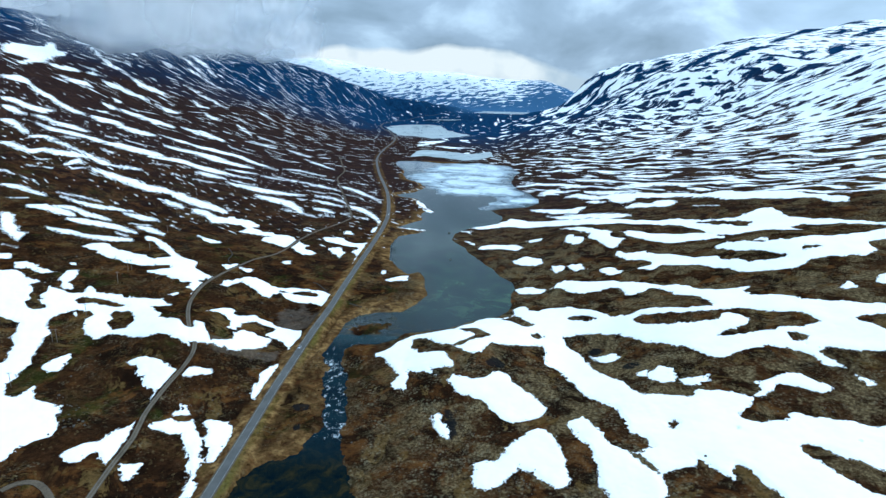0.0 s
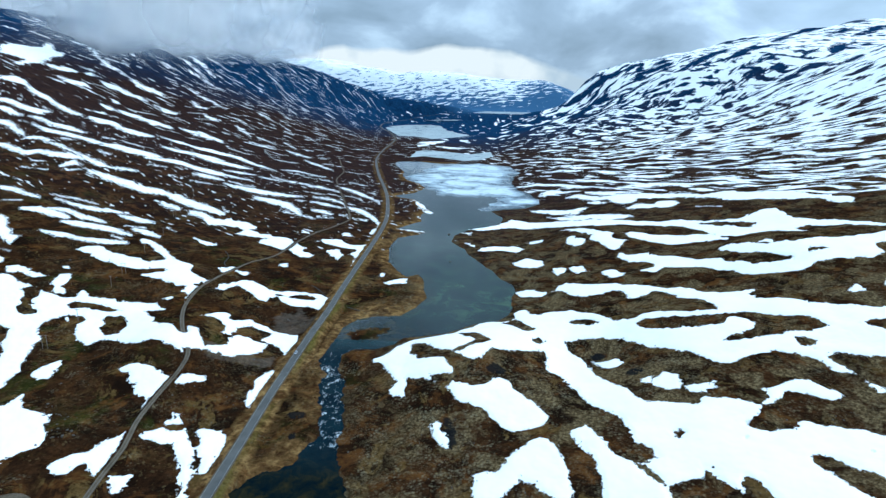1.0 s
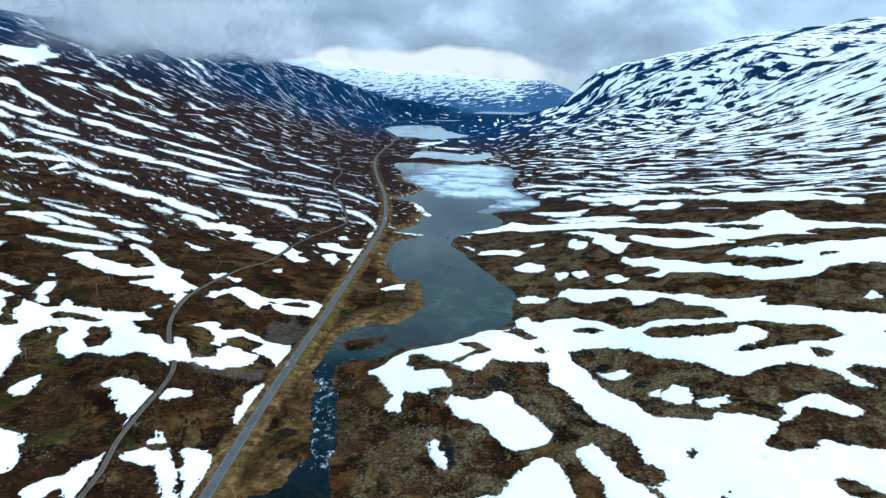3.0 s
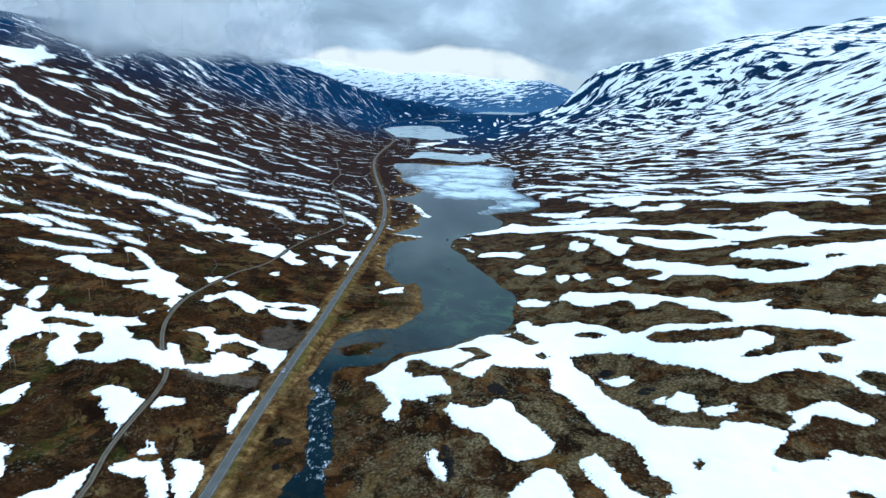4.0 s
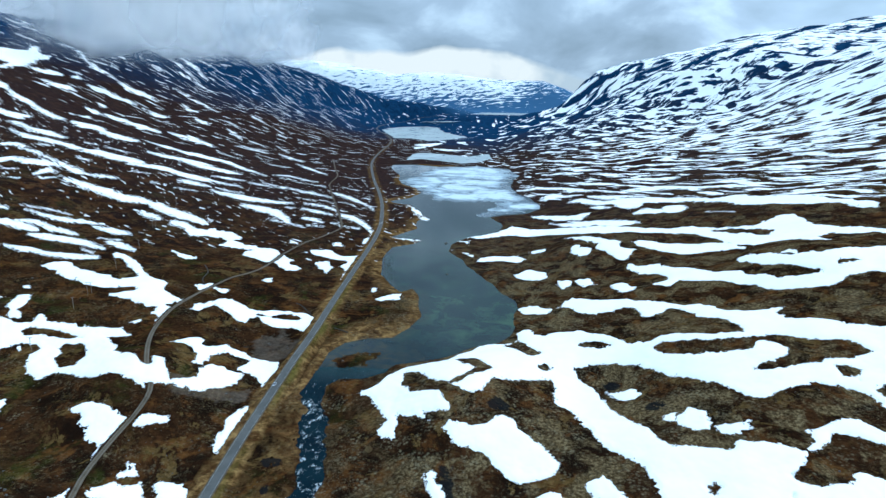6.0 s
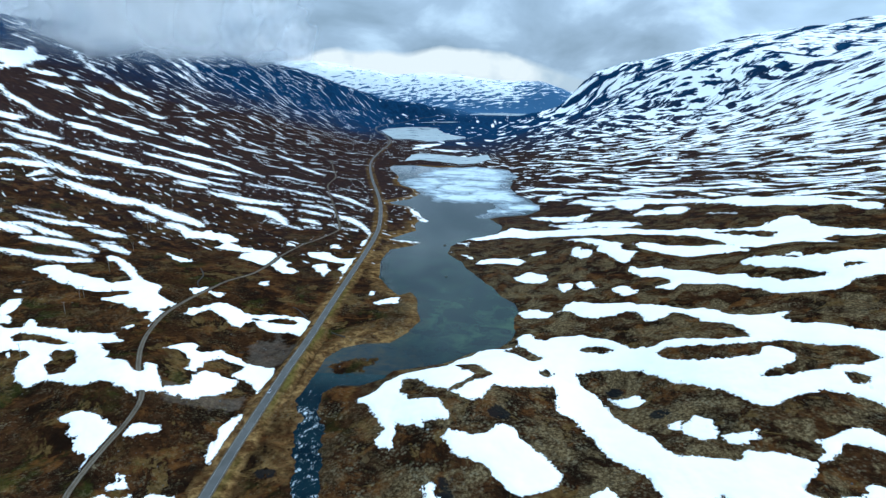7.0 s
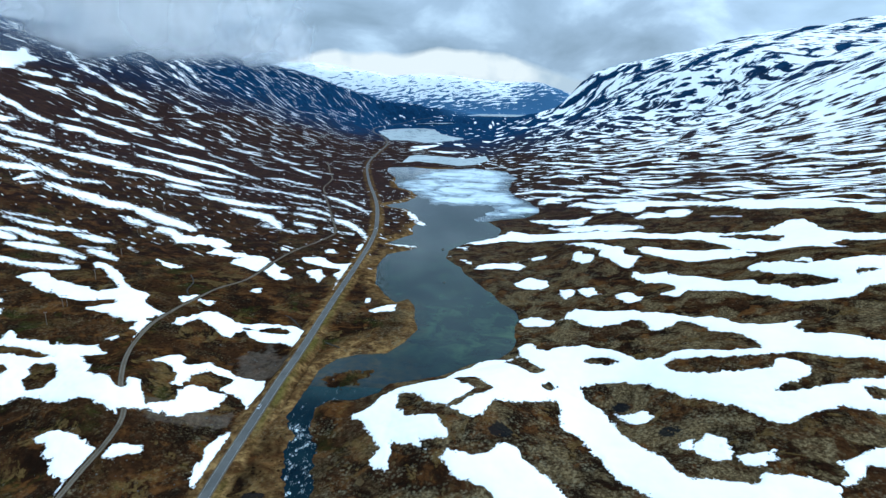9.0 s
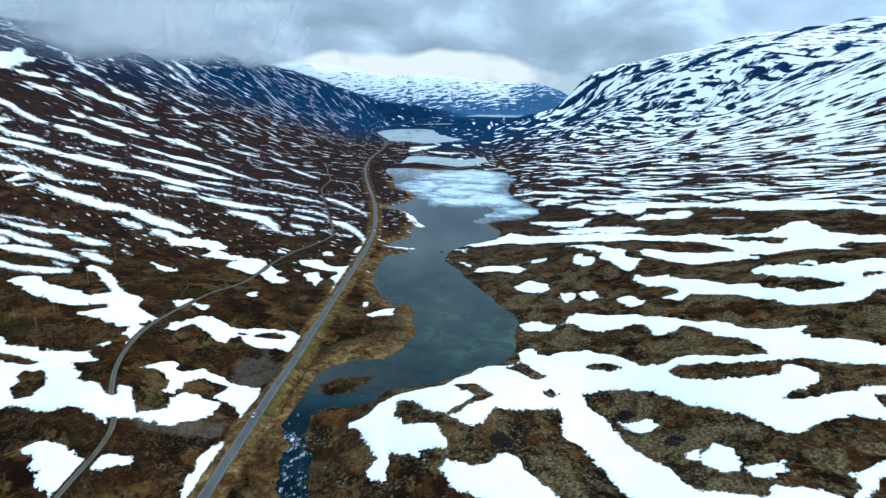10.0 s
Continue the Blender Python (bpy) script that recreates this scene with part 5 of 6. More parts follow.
outcrop((439, 1412), (456, 1389), (475, 1379), (477, 1390), (460, 1419), (441, 1427))
outcrop((494, 1289), (533, 1270), (534, 1275), (497, 1299))
outcrop((482, 1437), (499, 1426), (499, 1434), (482, 1446))
outcrop((463, 1433), (490, 1400), (490, 1405), (464, 1439))
outcrop((369, 1353), (389, 1363), (391, 1380), (370, 1369))
outcrop((350, 1696), (389, 1640), (415, 1584), (417, 1605), (392, 1682), (390, 1906))
outcrop((298, 1663), (334, 1587), (365, 1557), (370, 1582), (342, 1644), (300, 1679))
outcrop((276, 1418), (312, 1390), (314, 1403), (278, 1429))
outcrop((424, 1355), (456, 1320), (457, 1327), (425, 1360))
outcrop((449, 1313), (486, 1273), (510, 1267), (513, 1275), (491, 1290), (451, 1322))
outcrop((518, 1110), (514, 1052), (523, 1070), (534, 1144))
outcrop((492, 992), (505, 998), (519, 1030), (509, 1033))
outcrop((491, 945), (505, 944), (509, 956), (495, 955))
outcrop((533, 1171), (548, 1153), (554, 1119), (560, 1132), (561, 1190), (543, 1198))
outcrop((528, 1051), (542, 1003), (547, 975), (550, 982), (548, 1018), (532, 1061))
outcrop((524, 899), (535, 891), (540, 900), (532, 915))
outcrop((509, 850), (518, 826), (526, 842), (516, 862))
outcrop((522, 815), (531, 798), (538, 776), (544, 786), (543, 821), (530, 829))
outcrop((490, 730), (493, 711), (498, 702), (505, 713), (505, 732), (495, 739))
outcrop((473, 748), (485, 742), (489, 749), (476, 755))
outcrop((457, 974), (465, 947), (479, 928), (483, 938), (475, 972), (466, 994))
outcrop((455, 1105), (483, 1088), (489, 1105), (466, 1136))
outcrop((401, 1099), (415, 1083), (455, 1158), (466, 1195), (449, 1191), (409, 1128))
outcrop((443, 962), (462, 900), (465, 908), (446, 969))
outcrop((424, 816), (440, 813), (463, 812), (469, 823), (455, 845), (429, 826))
outcrop((421, 819), (432, 807), (436, 816), (424, 827))
outcrop((406, 842), (421, 847), (427, 863), (416, 866))
outcrop((433, 780), (443, 774), (447, 782), (437, 789))
outcrop((409, 730), (426, 736), (432, 749), (415, 743))
outcrop((457, 774), (468, 752), (471, 757), (460, 780))
outcrop((445, 741), (453, 720), (458, 728), (448, 746))
outcrop((436, 654), (449, 654), (467, 644), (473, 655), (463, 681), (441, 664))
outcrop((408, 678), (420, 655), (437, 643), (443, 652), (429, 672), (412, 687))
outcrop((374, 777), (385, 758), (406, 766), (413, 782), (404, 801), (383, 799))
outcrop((324, 899), (342, 883), (365, 884), (372, 904), (355, 924), (330, 919))
outcrop((323, 766), (338, 748), (352, 743), (362, 765), (357, 793), (329, 784))
outcrop((341, 703), (362, 706), (371, 728), (349, 723))
outcrop((364, 705), (378, 690), (396, 691), (402, 703), (389, 713), (370, 718))
outcrop((369, 652), (381, 645), (385, 655), (373, 661))
outcrop((369, 617), (385, 614), (392, 598), (403, 587), (408, 597), (402, 617), (396, 634), (374, 627))
outcrop((405, 572), (407, 554), (417, 569), (413, 584))
outcrop((277, 804), (293, 741), (308, 709), (321, 679), (342, 665), (345, 672), (330, 699), (315, 726), (302, 766), (280, 815))
outcrop((256, 737), (269, 712), (295, 693), (318, 666), (322, 676), (302, 711), (279, 741), (259, 750))
outcrop((306, 647), (329, 640), (346, 635), (350, 643), (336, 656), (311, 659))
outcrop((348, 621), (367, 601), (372, 608), (351, 628))
outcrop((353, 524), (367, 511), (370, 515), (356, 530))
outcrop((322, 533), (333, 528), (337, 535), (325, 540))
outcrop((337, 480), (350, 469), (353, 475), (339, 484))
outcrop((324, 498), (339, 481), (341, 484), (327, 503))
outcrop((433, 2315), (462, 2257), (482, 2213), (501, 2086), (517, 2026), (460, 1764), (448, 1821), (464, 2037), (447, 2130))

SHORE_EAST = [(-26.8, 283.5), (-6.6, 291.2), (13.1, 309.0), (23.4, 312.8), (30.9, 323.2), (33.7, 335.6), (34.2, 352.0), (38.9, 367.9), (37.3, 383.0), (29.9, 395.7), (24.6, 417.1), (16.3, 437.1), (7.2, 460.7), (4.8, 475.8), (-8.4, 505.4), (-6.2, 529.0), (7.7, 556.6), (25.6, 573.1), (41.3, 590.1), (46.3, 621.6), (35.3, 660.7), (49.7, 674.4), (78.5, 687.5), (100.5, 724.1), (101.1, 759.6), (94.7, 807.3), (81.5, 842.5), (77.7, 902.2), (90.1, 997.8), (105.0, 1051.0)]
SHORE_WEST = [(105.0, 1051.0), (92.1, 1161.5), (35.2, 1199.0), (-47.4, 1173.7), (-96.9, 1204.3), (-137.7, 1191.4), (-137.0, 1135.5), (-107.5, 1019.1), (-100.1, 948.7), (-91.2, 907.9), (-65.2, 868.2), (-56.2, 828.4), (-66.6, 782.6), (-91.0, 752.5), (-85.6, 739.4), (-61.7, 726.1), (-46.9, 675.0), (-32.4, 637.5), (-43.0, 639.0), (-46.8, 628.0), (-43.9, 590.2), (-54.6, 573.7), (-64.1, 552.7), (-54.8, 546.3), (-34.6, 541.8), (-41.9, 528.1), (-59.6, 513.4), (-62.8, 475.8), (-56.9, 430.4), (-47.4, 407.6), (-38.5, 392.5), (-31.5, 399.2), (-26.4, 388.5), (-23.8, 362.7), (-20.8, 348.0), (-27.7, 329.1), (-34.7, 316.0), (-48.8, 313.2), (-58.9, 306.9), (-64.6, 293.9), (-65.4, 278.4), (-62.0, 283.5), (-52.0, 281.5), (-40.0, 281.0)]
RIVER = [(-50.0, 296.0), (-64.6, 293.9), (-65.4, 278.4), (-66.7, 266.9), (-68.2, 256.5), (-66.4, 247.7), (-61.6, 242.7), (-62.6, 232.1), (-59.5, 217.2), (-55.5, 202.9), (-55.2, 194.8), (-57.1, 184.7), (-58.5, 177.7), (-67.2, 171.5), (-72.6, 166.2), (-75.2, 159.7), (-73.9, 144.6), (-35.4, 141.0), (-29.3, 147.2), (-33.9, 153.7), (-38.4, 169.1), (-42.5, 178.7), (-45.5, 189.7), (-46.5, 203.3), (-48.2, 213.7), (-51.7, 222.2), (-52.1, 237.1), (-57.7, 246.2), (-58.3, 252.3), (-58.5, 260.9), (-53.7, 267.3), (-42.8, 268.4), (-33.3, 274.7), (-28.0, 286.0), (-38.0, 292.0)]
ISLET = [(-59.0, 282.2), (-54.8, 290.0), (-47.5, 295.0), (-39.1, 293.6), (-41.6, 287.9), (-48.5, 281.6), (-54.1, 277.7)]
ICE = [(-100, 949), (-65, 868), (-40, 815), (-22, 767), (9, 750), (40, 771), (47, 744), (36, 703), (30, 671), (57, 683), (100, 724), (98, 768), (82, 842), (76, 935), (98, 1032), (95, 1122), (35, 1188), (-35, 1145), (-64, 1058), (-79, 985)]
FROZEN = [  # upper lakes under ice: level and shore
    (2.2, [(-124, 1258), (-120, 1396), (-100, 1461), (-44, 1434), (12, 1378), (67, 1457), (67, 1331), (36, 1249), (-1, 1215), (-45, 1261), (-91, 1294)]),
    (8.2, [(-336, 2433), (-330, 2635), (-280, 2782), (-190, 2868), (-117, 2800), (-70, 2353), (-16, 2177), (22, 2057), (-19, 1945), (-59, 1864), (-102, 1817), (-166, 1932), (-223, 1934), (-279, 2187)]),
    (25, [(-187, 3034), (-152, 3140), (-70, 3230), (40, 3270), (30, 3210), (-20, 3180), (-87, 3100)]),
    (58.6, [(40, 3540), (500, 3528), (600, 3700), (760, 4100), (800, 4330), (150, 4330), (80, 3900)]),
]
ROAD_LINE = [(-81.2, 136.6), (-81.5, 150.3), (-81.6, 187.5), (-81.8, 215.4), (-80.8, 239.9), (-79.5, 269.9), (-78.1, 309.6), (-78.2, 365.6), (-77.8, 440.3), (-77.5, 500.4), (-78.2, 550.6), (-82.0, 609.3), (-96.8, 720.8), (-114.5, 816.6), (-140.4, 941.4), (-171.2, 1112.7), (-187.8, 1237.8), (-199.0, 1426.8), (-205.0, 1660.3), (-223.9, 1843.4), (-275.2, 2112.3), (-331.1, 2313.6), (-354.2, 2442.3), (-343.8, 2680.7), (-291.2, 2890.5), (-197.2, 3200.1), (-78.6, 3454.6)]
TRACK_LINE = [(-114.8, 130.0), (-117.2, 143.8), (-119.3, 160.1), (-120.6, 174.8), (-124.0, 188.7), (-124.6, 198.7), (-124.1, 209.5), (-122.7, 218.3), (-122.8, 228.8), (-124.3, 235.2), (-128.8, 242.2), (-134.5, 251.0), (-144.9, 271.8), (-152.6, 292.3), (-156.9, 316.3), (-156.0, 334.6), (-153.0, 359.7), (-150.3, 384.3), (-142.0, 409.7), (-140.2, 440.1), (-140.3, 465.2), (-134.9, 501.8), (-124.9, 527.8), (-116.5, 555.1), (-115.6, 570.9), (-127.4, 617.8), (-147.5, 690.0), (-177.2, 794.0), (-192.6, 856.7), (-198.5, 935.7), (-224.8, 1037.4), (-256.5, 1159.1)]
LOOP_LINE = [(-143.2, 140.2), (-141.1, 144.5), (-136.7, 146.0), (-131.2, 143.6), (-126.1, 139.3)]
BROOK_LINE = [(-177.6, 405.3), (-168.8, 390.1), (-164.4, 372.4), (-159.0, 362.8)]
BROOK2_LINE = [(-100.4, 359.7), (-95.5, 355.9), (-89.8, 348.0), (-85.7, 341.6)]

# ---------------------------------------------------------------- the ground sheet
def lines_of(points, step):
    """Points along a smooth line (Catmull-Rom), about step metres apart."""
    p = np.array(points, float)
    p = np.vstack([2 * p[0] - p[1], p, 2 * p[-1] - p[-2]])
    out = []
    for a, b, c, d in zip(p, p[1:], p[2:], p[3:]):
        for s in np.arange(0, 1, 1 / max(2, int(np.hypot(*(c - b)) / step))):
            out.append(0.5 * (2 * b + (c - a) * s + (2 * a - 5 * b + 4 * c - d) * s**2 + (3 * b - 3 * c + d - a) * s**3))
    return np.array(out + [p[-2]])


rows = list(np.linspace(-1200, -80, 12)) + list(np.arange(-60, 116, 2.5))
while rows[-1] < 4985:
    y = rows[-1]
    rows.append(y + max(0.5, y * (0.0037 if y < 400 else 0.0042 if y < 600 else 0.0040 if y < 900 else 0.0031 if y < 1900 else 0.0040 if y < 2300 else 0.006 if y < 4330 else 0.0012)))
rows = np.array(rows)
across = np.linspace(-1, 1, 890)
outer = np.geomspace(0.02, 1, 16)
half = 0.80 * np.maximum(rows, 120) + 60
GX = np.concatenate([-(half[:, None] + 3200 * outer[::-1][None]), half[:, None] * across[None], half[:, None] + 3200 * outer[None]], 1)
GY = np.repeat(rows[:, None], GX.shape[1], 1)
NR, NC = GX.shape
GZ = land(GX, GY)

# road and track lie on low banks
ROAD = lines_of(ROAD_LINE, 6)
TRACK = lines_of(TRACK_LINE, 5)


def bed(line, lift, spread=9):
    z = land(line[:, 0], line[:, 1])
    n = 2 * spread + 1
    return np.convolve(np.pad(z, spread, mode="edge"), np.ones(n) / n, "valid") + lift


ROAD_Z = np.maximum(bed(ROAD, 0.9), floor_z(ROAD[:, 1]) + 1.6)
TRACK_Z = bed(TRACK, 0.25, 4)
ROAD_WIDE, TRACK_WIDE = 2.6 / UNIT, 1.5 / UNIT


def into_line(x, y, z, line, level, flat, bank):
    d, k = [], []
    wide = flat + bank
    pick = (np.abs(x) < 420) & (y < 3500) & (y > 60)
    qx, qy, qz = x[pick], y[pick], z[pick]
    best, near = np.full(qx.shape, wide + 0.0), np.zeros(qx.shape)
    order = np.argsort(qy)
    keys = qy[order]
    for n, ((ax, ay), (cx, cy)) in enumerate(zip(line, line[1:])):
        lo, hi = np.searchsorted(keys, (min(ay, cy) - wide, max(ay, cy) + wide))
        some = order[lo:hi]
        some = some[np.abs(qx[some] - (ax + cx) / 2) < wide + abs(cx - ax)]
        ex, ey = cx - ax, cy - ay
        s = np.clip(((qx[some] - ax) * ex + (qy[some] - ay) * ey) / (ex * ex + ey * ey + 1e-9), 0, 1)
        q = np.hypot(qx[some] - ax - s * ex, qy[some] - ay - s * ey)
        better = q < best[some]
        best[some[better]], near[some[better]] = q[better], n + s[better]
    t = np.clip((best - flat) / bank, 0, 1)
    t = t * t * (3 - 2 * t)
    z = z.copy()
    z[pick] = np.where(best < wide, np.interp(near, np.arange(len(level)), level) * (1 - t) + qz * t, qz)
    dist = np.full(x.shape, 99.0)
    dist[pick] = np.where(best < wide, best, 99.0)
    return z, dist


GZ, TRACK_FAR = into_line(GX, GY, GZ, TRACK, TRACK_Z - 0.12, TRACK_WIDE + 0.4, 3.0)
GZ, ROAD_FAR = into_line(GX, GY, GZ, ROAD, ROAD_Z - 0.15, ROAD_WIDE + 0.9, 6.0)

# water: the lower lake and the river out of it
river_level = curve((-1500, -8.5), (140, -5.9), (198, -5.4), (225, -3.6), (262, -0.9), (280, 0.0), (5200, 0.0), soft=0.03)


def within(ring, margin):
    ring = np.asarray(ring, float)
    (x0, y0), (x1, y1) = ring.min(0) - margin, ring.max(0) + margin
    d = np.full(GX.shape, -margin + 0.0)
    box = (GX > x0) & (GX < x1) & (GY > y0) & (GY < y1)
    d[box] = np.maximum(reach(GX[box], GY[box], ring), -margin)
    return d


wobble = np.clip(GY / 350, 0.6, 3.0)
ragged = 0.9 * wobble * fbm(GX / 7, GY / 9, 3, 51)
lake_in = within(SHORE_EAST + SHORE_WEST, 14)
river_in = within(RIVER, 14) + (0.3 + 2.4 * fbm(GX / 5, GY / 5, 4, 67, 0.65)) * np.clip((262 - GY) / 8, 0, 1)
islet_in = within(ISLET, 14)
wet = np.minimum(np.maximum(lake_in, river_in), -islet_in - 0.3 + 9 * fbm(GX / 4.5, GY / 3.2, 4, 53, 0.6)) + ragged
LEVEL = river_level(GY)
near_water = (wet > -13) & (GY < 1300)
shore = np.where(wet > 0, LEVEL - 0.05 - np.minimum(0.14 * wet, 1.6), LEVEL + np.minimum(0.05 - 0.16 * wet, 1.2))
blend = np.clip(1 + wet / 12, 0, 1) ** 0.7
GZ = np.where(near_water & (wet > 0), np.minimum(GZ, shore), np.where(near_water & (ROAD_FAR > 8), np.maximum(GZ, LEVEL + 0.1) * (1 - blend) + shore * blend, GZ))
frozen_in = []
for level, ring in FROZEN:
    d = within(ring, 30)
    d = np.where(d > -18, d + 9.0 * fbm(GX / 22, GY / 75, 4, 57, 0.6), -30)
    frozen_in.append((level, d))
    GZ = np.where(d > 0, np.minimum(GZ, level - 0.4), np.where(d > -25, np.maximum(np.minimum(GZ, level + 0.6 - 0.15 * d), level + 0.3), GZ))


def sheet(name, z, keep, material, smooth=True, fields=None):
    """One mesh of the grid's quads that keep names, at heights z; fields are values at its vertices for the material."""
    number = np.full(NR * NC, -1)
    i, j = np.nonzero(keep)
    quads = np.stack([i * NC + j, i * NC + j + 1, (i + 1) * NC + j + 1, (i + 1) * NC + j], 1)
    used = np.unique(quads)
    number[used] = np.arange(len(used))
    mesh = bpy.data.meshes.new(name)
    mesh.vertices.add(len(used))
    mesh.vertices.foreach_set("co", np.stack(metres(GX.ravel()[used], GY.ravel()[used], z.ravel()[used]), 1).astype(np.float32).ravel())
    mesh.loops.add(4 * len(quads))
    mesh.loops.foreach_set("vertex_index", number[quads].astype(np.int32).ravel())
    mesh.polygons.add(len(quads))
    mesh.polygons.foreach_set("loop_start", np.arange(0, 4 * len(quads), 4, dtype=np.int32))
    mesh.polygons.foreach_set("use_smooth", np.full(len(quads), smooth))
    mesh.materials.append(material)
    mesh.update(calc_edges=True)
    for key, value in (fields or {}).items():
        mesh.attributes.new(key, "FLOAT", "POINT").data.foreach_set("value", value.ravel()[used].astype(np.float32))
    return new(name, mesh)


# where dead grass grows instead of heath (shores, road banks) and where the rock lies bare
near_shore = np.clip(1 + wet / 12.5, 0, 1) * (GY < 1200) * (GX < -8) * (GX > -110)
near_shore = near_shore * np.interp(GY, [270, 300], [0.5, 1]) * (1 - np.clip((GX + 58) / 4, 0, 1) * (GY < 297))
verge = np.clip((1000 - GY) / 500, 0.3, 1) * np.clip(1.3 - np.abs(ROAD_FAR - 3.8) / 3.6, 0, 1)
between = np.clip((GX - np.interp(GY, ROAD[:, 1], ROAD[:, 0])) / 8, 0, 1) * np.clip(1 - (GX + 66) / 14, 0, 1) * np.clip((300 - GY) / 20, 0, 1)
grassy = np.clip(np.maximum(np.maximum(near_shore * 1.2, verge), np.maximum(0.27 * between, np.clip(1.7 - 1.7 * np.hypot((GX + 48) / 22, (GY - 312) / 30), 0, 0.95))) + 0.8 * fbm(GX / 9, GY / 11, 4, 111, 0.65) * (near_shore + verge + between > 0.05), 0, 1) * np.clip(-islet_in / 6, 0, 1)
ROCKS = (within([(-116, 234), (-98, 236), (-88, 250), (-92, 256), (-112, 250), (-124, 241)], 8), within([(-108, 290), (-96, 284), (-84, 292), (-86, 312), (-98, 322), (-108, 308)], 8))
stony = np.clip(0.5 + np.maximum(*ROCKS) / 7 + 1.2 * fbm(GX / 7, GY / 7, 4, 113, 0.65), 0, 1)
green = np.clip(verge * (GX > np.interp(GY, ROAD[:, 1], ROAD[:, 0])) * np.clip((6.5 - ROAD_FAR) / 2.5, 0, 1) * (0.6 + 1.3 * fbm(GX / 8, GY / 14, 3, 115)), 0, 1) * np.clip((470 - GY) / 150, 0, 1)

def cells_of(mask):
    return mask[:-1, :-1] | mask[1:, :-1] | mask[:-1, 1:] | mask[1:, 1:]


lake_cells = cells_of((wet > -2.5 * wobble) & (GY > 279) & (GY < 1250))
river_cells = cells_of((wet > -2.0) & (river_in > -6) & (GY < 283) & (GY > 100))
shoal = np.clip((GY - 292) / 45, 0, 1) * np.clip(1 - wet / np.interp(GY, [290, 420, 700], [58, 32, 14]), 0, 1) * np.clip(0.75 + 0.9 * fbm(GX / 19, GY / 24, 4, 117), 0, 1) * np.interp(GY, [290, 450, 800], [1, 0.7, 0.3])
silt = np.clip(1.15 + within(ISLET, 40) / 24, 0, 1) * np.clip(0.8 + 1.1 * fbm(GX / 8, GY / 6, 3, 119), 0, 1)
silt = np.maximum(silt, 0.7 * np.clip(1 - wet / 9, 0, 1) * (GX < -15))
tagged(sheet("lake", LEVEL, lake_cells, LAKE, fields={"shoal": shoal, "silt": silt}), "dark blue-green mountain lake with clear shallows", "lake", kind="structure")
tagged(sheet("river", LEVEL + 0.10 * fbm(GX / 2.2, GY / 2.2, 2, 61) * np.clip((GY - 182) / 10, 0, 1), river_cells & ~lake_cells, RAPIDS), "dark blue river with white rapids and a still pool", "river", kind="structure")
for level, d in frozen_in:
    tagged(sheet("frozen_lake", np.full(GX.shape, level), cells_of(d > -20) & cells_of(GZ < level + 2.5), GREY_ICE), "upper lake covered with grey-white ice", "lake", kind="structure")
ice_in = within(ICE, 30) + 26 * fbm(GX / 30, GY / 44, 6, 71, 0.72) + 2
tagged(sheet("lake_ice", LEVEL + np.clip(0.02 * ice_in, -0.2, 0.1), cells_of((ice_in > -8) & (wet > -4)), LAKE_ICE, fields={"rim": np.clip(ice_in / 22, 0, 1)}), "thin rotten grey-white ice sheet floating on the lake", "ice")

# ---------------------------------------------------------------- snow
drawn = np.full(GX.shape, -30.0)
for ring, bare in DRIFTS:
    (x0, y0), (x1, y1) = ring.min(0) - 25, ring.max(0) + 25
    i0, i1 = np.searchsorted(rows, (y0, y1))
    part_x, part_y = GX[i0:i1], GY[i0:i1]
    box = (part_x > x0) & (part_x < x1)
    d = reach(part_x[box], part_y[box], ring)
    now = drawn[i0:i1]
    now[box] = np.minimum(now[box], -d) if bare else np.maximum(now[box], d)
coarse = np.clip(GY / 260, 1, 5)
drawn += np.clip(GY / 330, 0.75, 2.2) * (3.4 * fbm(GX / 9, GY / 10, 4, 81, 0.6) + 0.9 * fbm(GX / (1.5 * coarse), GY / (1.7 * coarse), 3, 83, 0.8)) + np.interp(GY, [300, 450, 700], [0.45, 0.0, -2.0]) - 0.45 * np.clip((GX + 40) / 60, 0, 1) * (GY < 450)


def cover(share):
    """How far above its mean a noise must lie to cover that share of the land, in its own spread."""
    return -2.55 * (np.clip(share, 0.02, 0.98) - 0.5) * (1 + 0.9 * (share - 0.5) ** 2)


# depths now in thousandths of the distance, about one pixel of the camera's view
FAR = np.maximum(GY, 100) / 1000


def spread_out(target, rings, sign):
    """Marks outlines in target; along the valley counts 0.3, as the camera's view foreshortens."""
    for ring in rings:
        far = ring[:, 1].mean() / 1000
        (x0, y0), (x1, y1) = ring.min(0) - (10 * far, 36 * far), ring.max(0) + (10 * far, 36 * far)
        i0, i1 = np.searchsorted(rows, (y0, y1))
        pick = (GX[i0:i1] > x0) & (GX[i0:i1] < x1)
        d = reach(GX[i0:i1][pick], 0.3 * GY[i0:i1][pick], ring * (1, 0.3)) / far
        now = target[i0:i1]
        now[pick] = np.maximum(now[pick], d) if sign > 0 else np.minimum(now[pick], -d)


drifts = drawn / FAR
traced = np.full(GX.shape, -30.0)
spread_out(traced, STREAKS, 1)
drifts = np.clip(np.maximum(np.where(GY > 1100, -30, drifts), traced - np.interp(GY, [500, 900], [0.5, 1.9])), -30, 30)

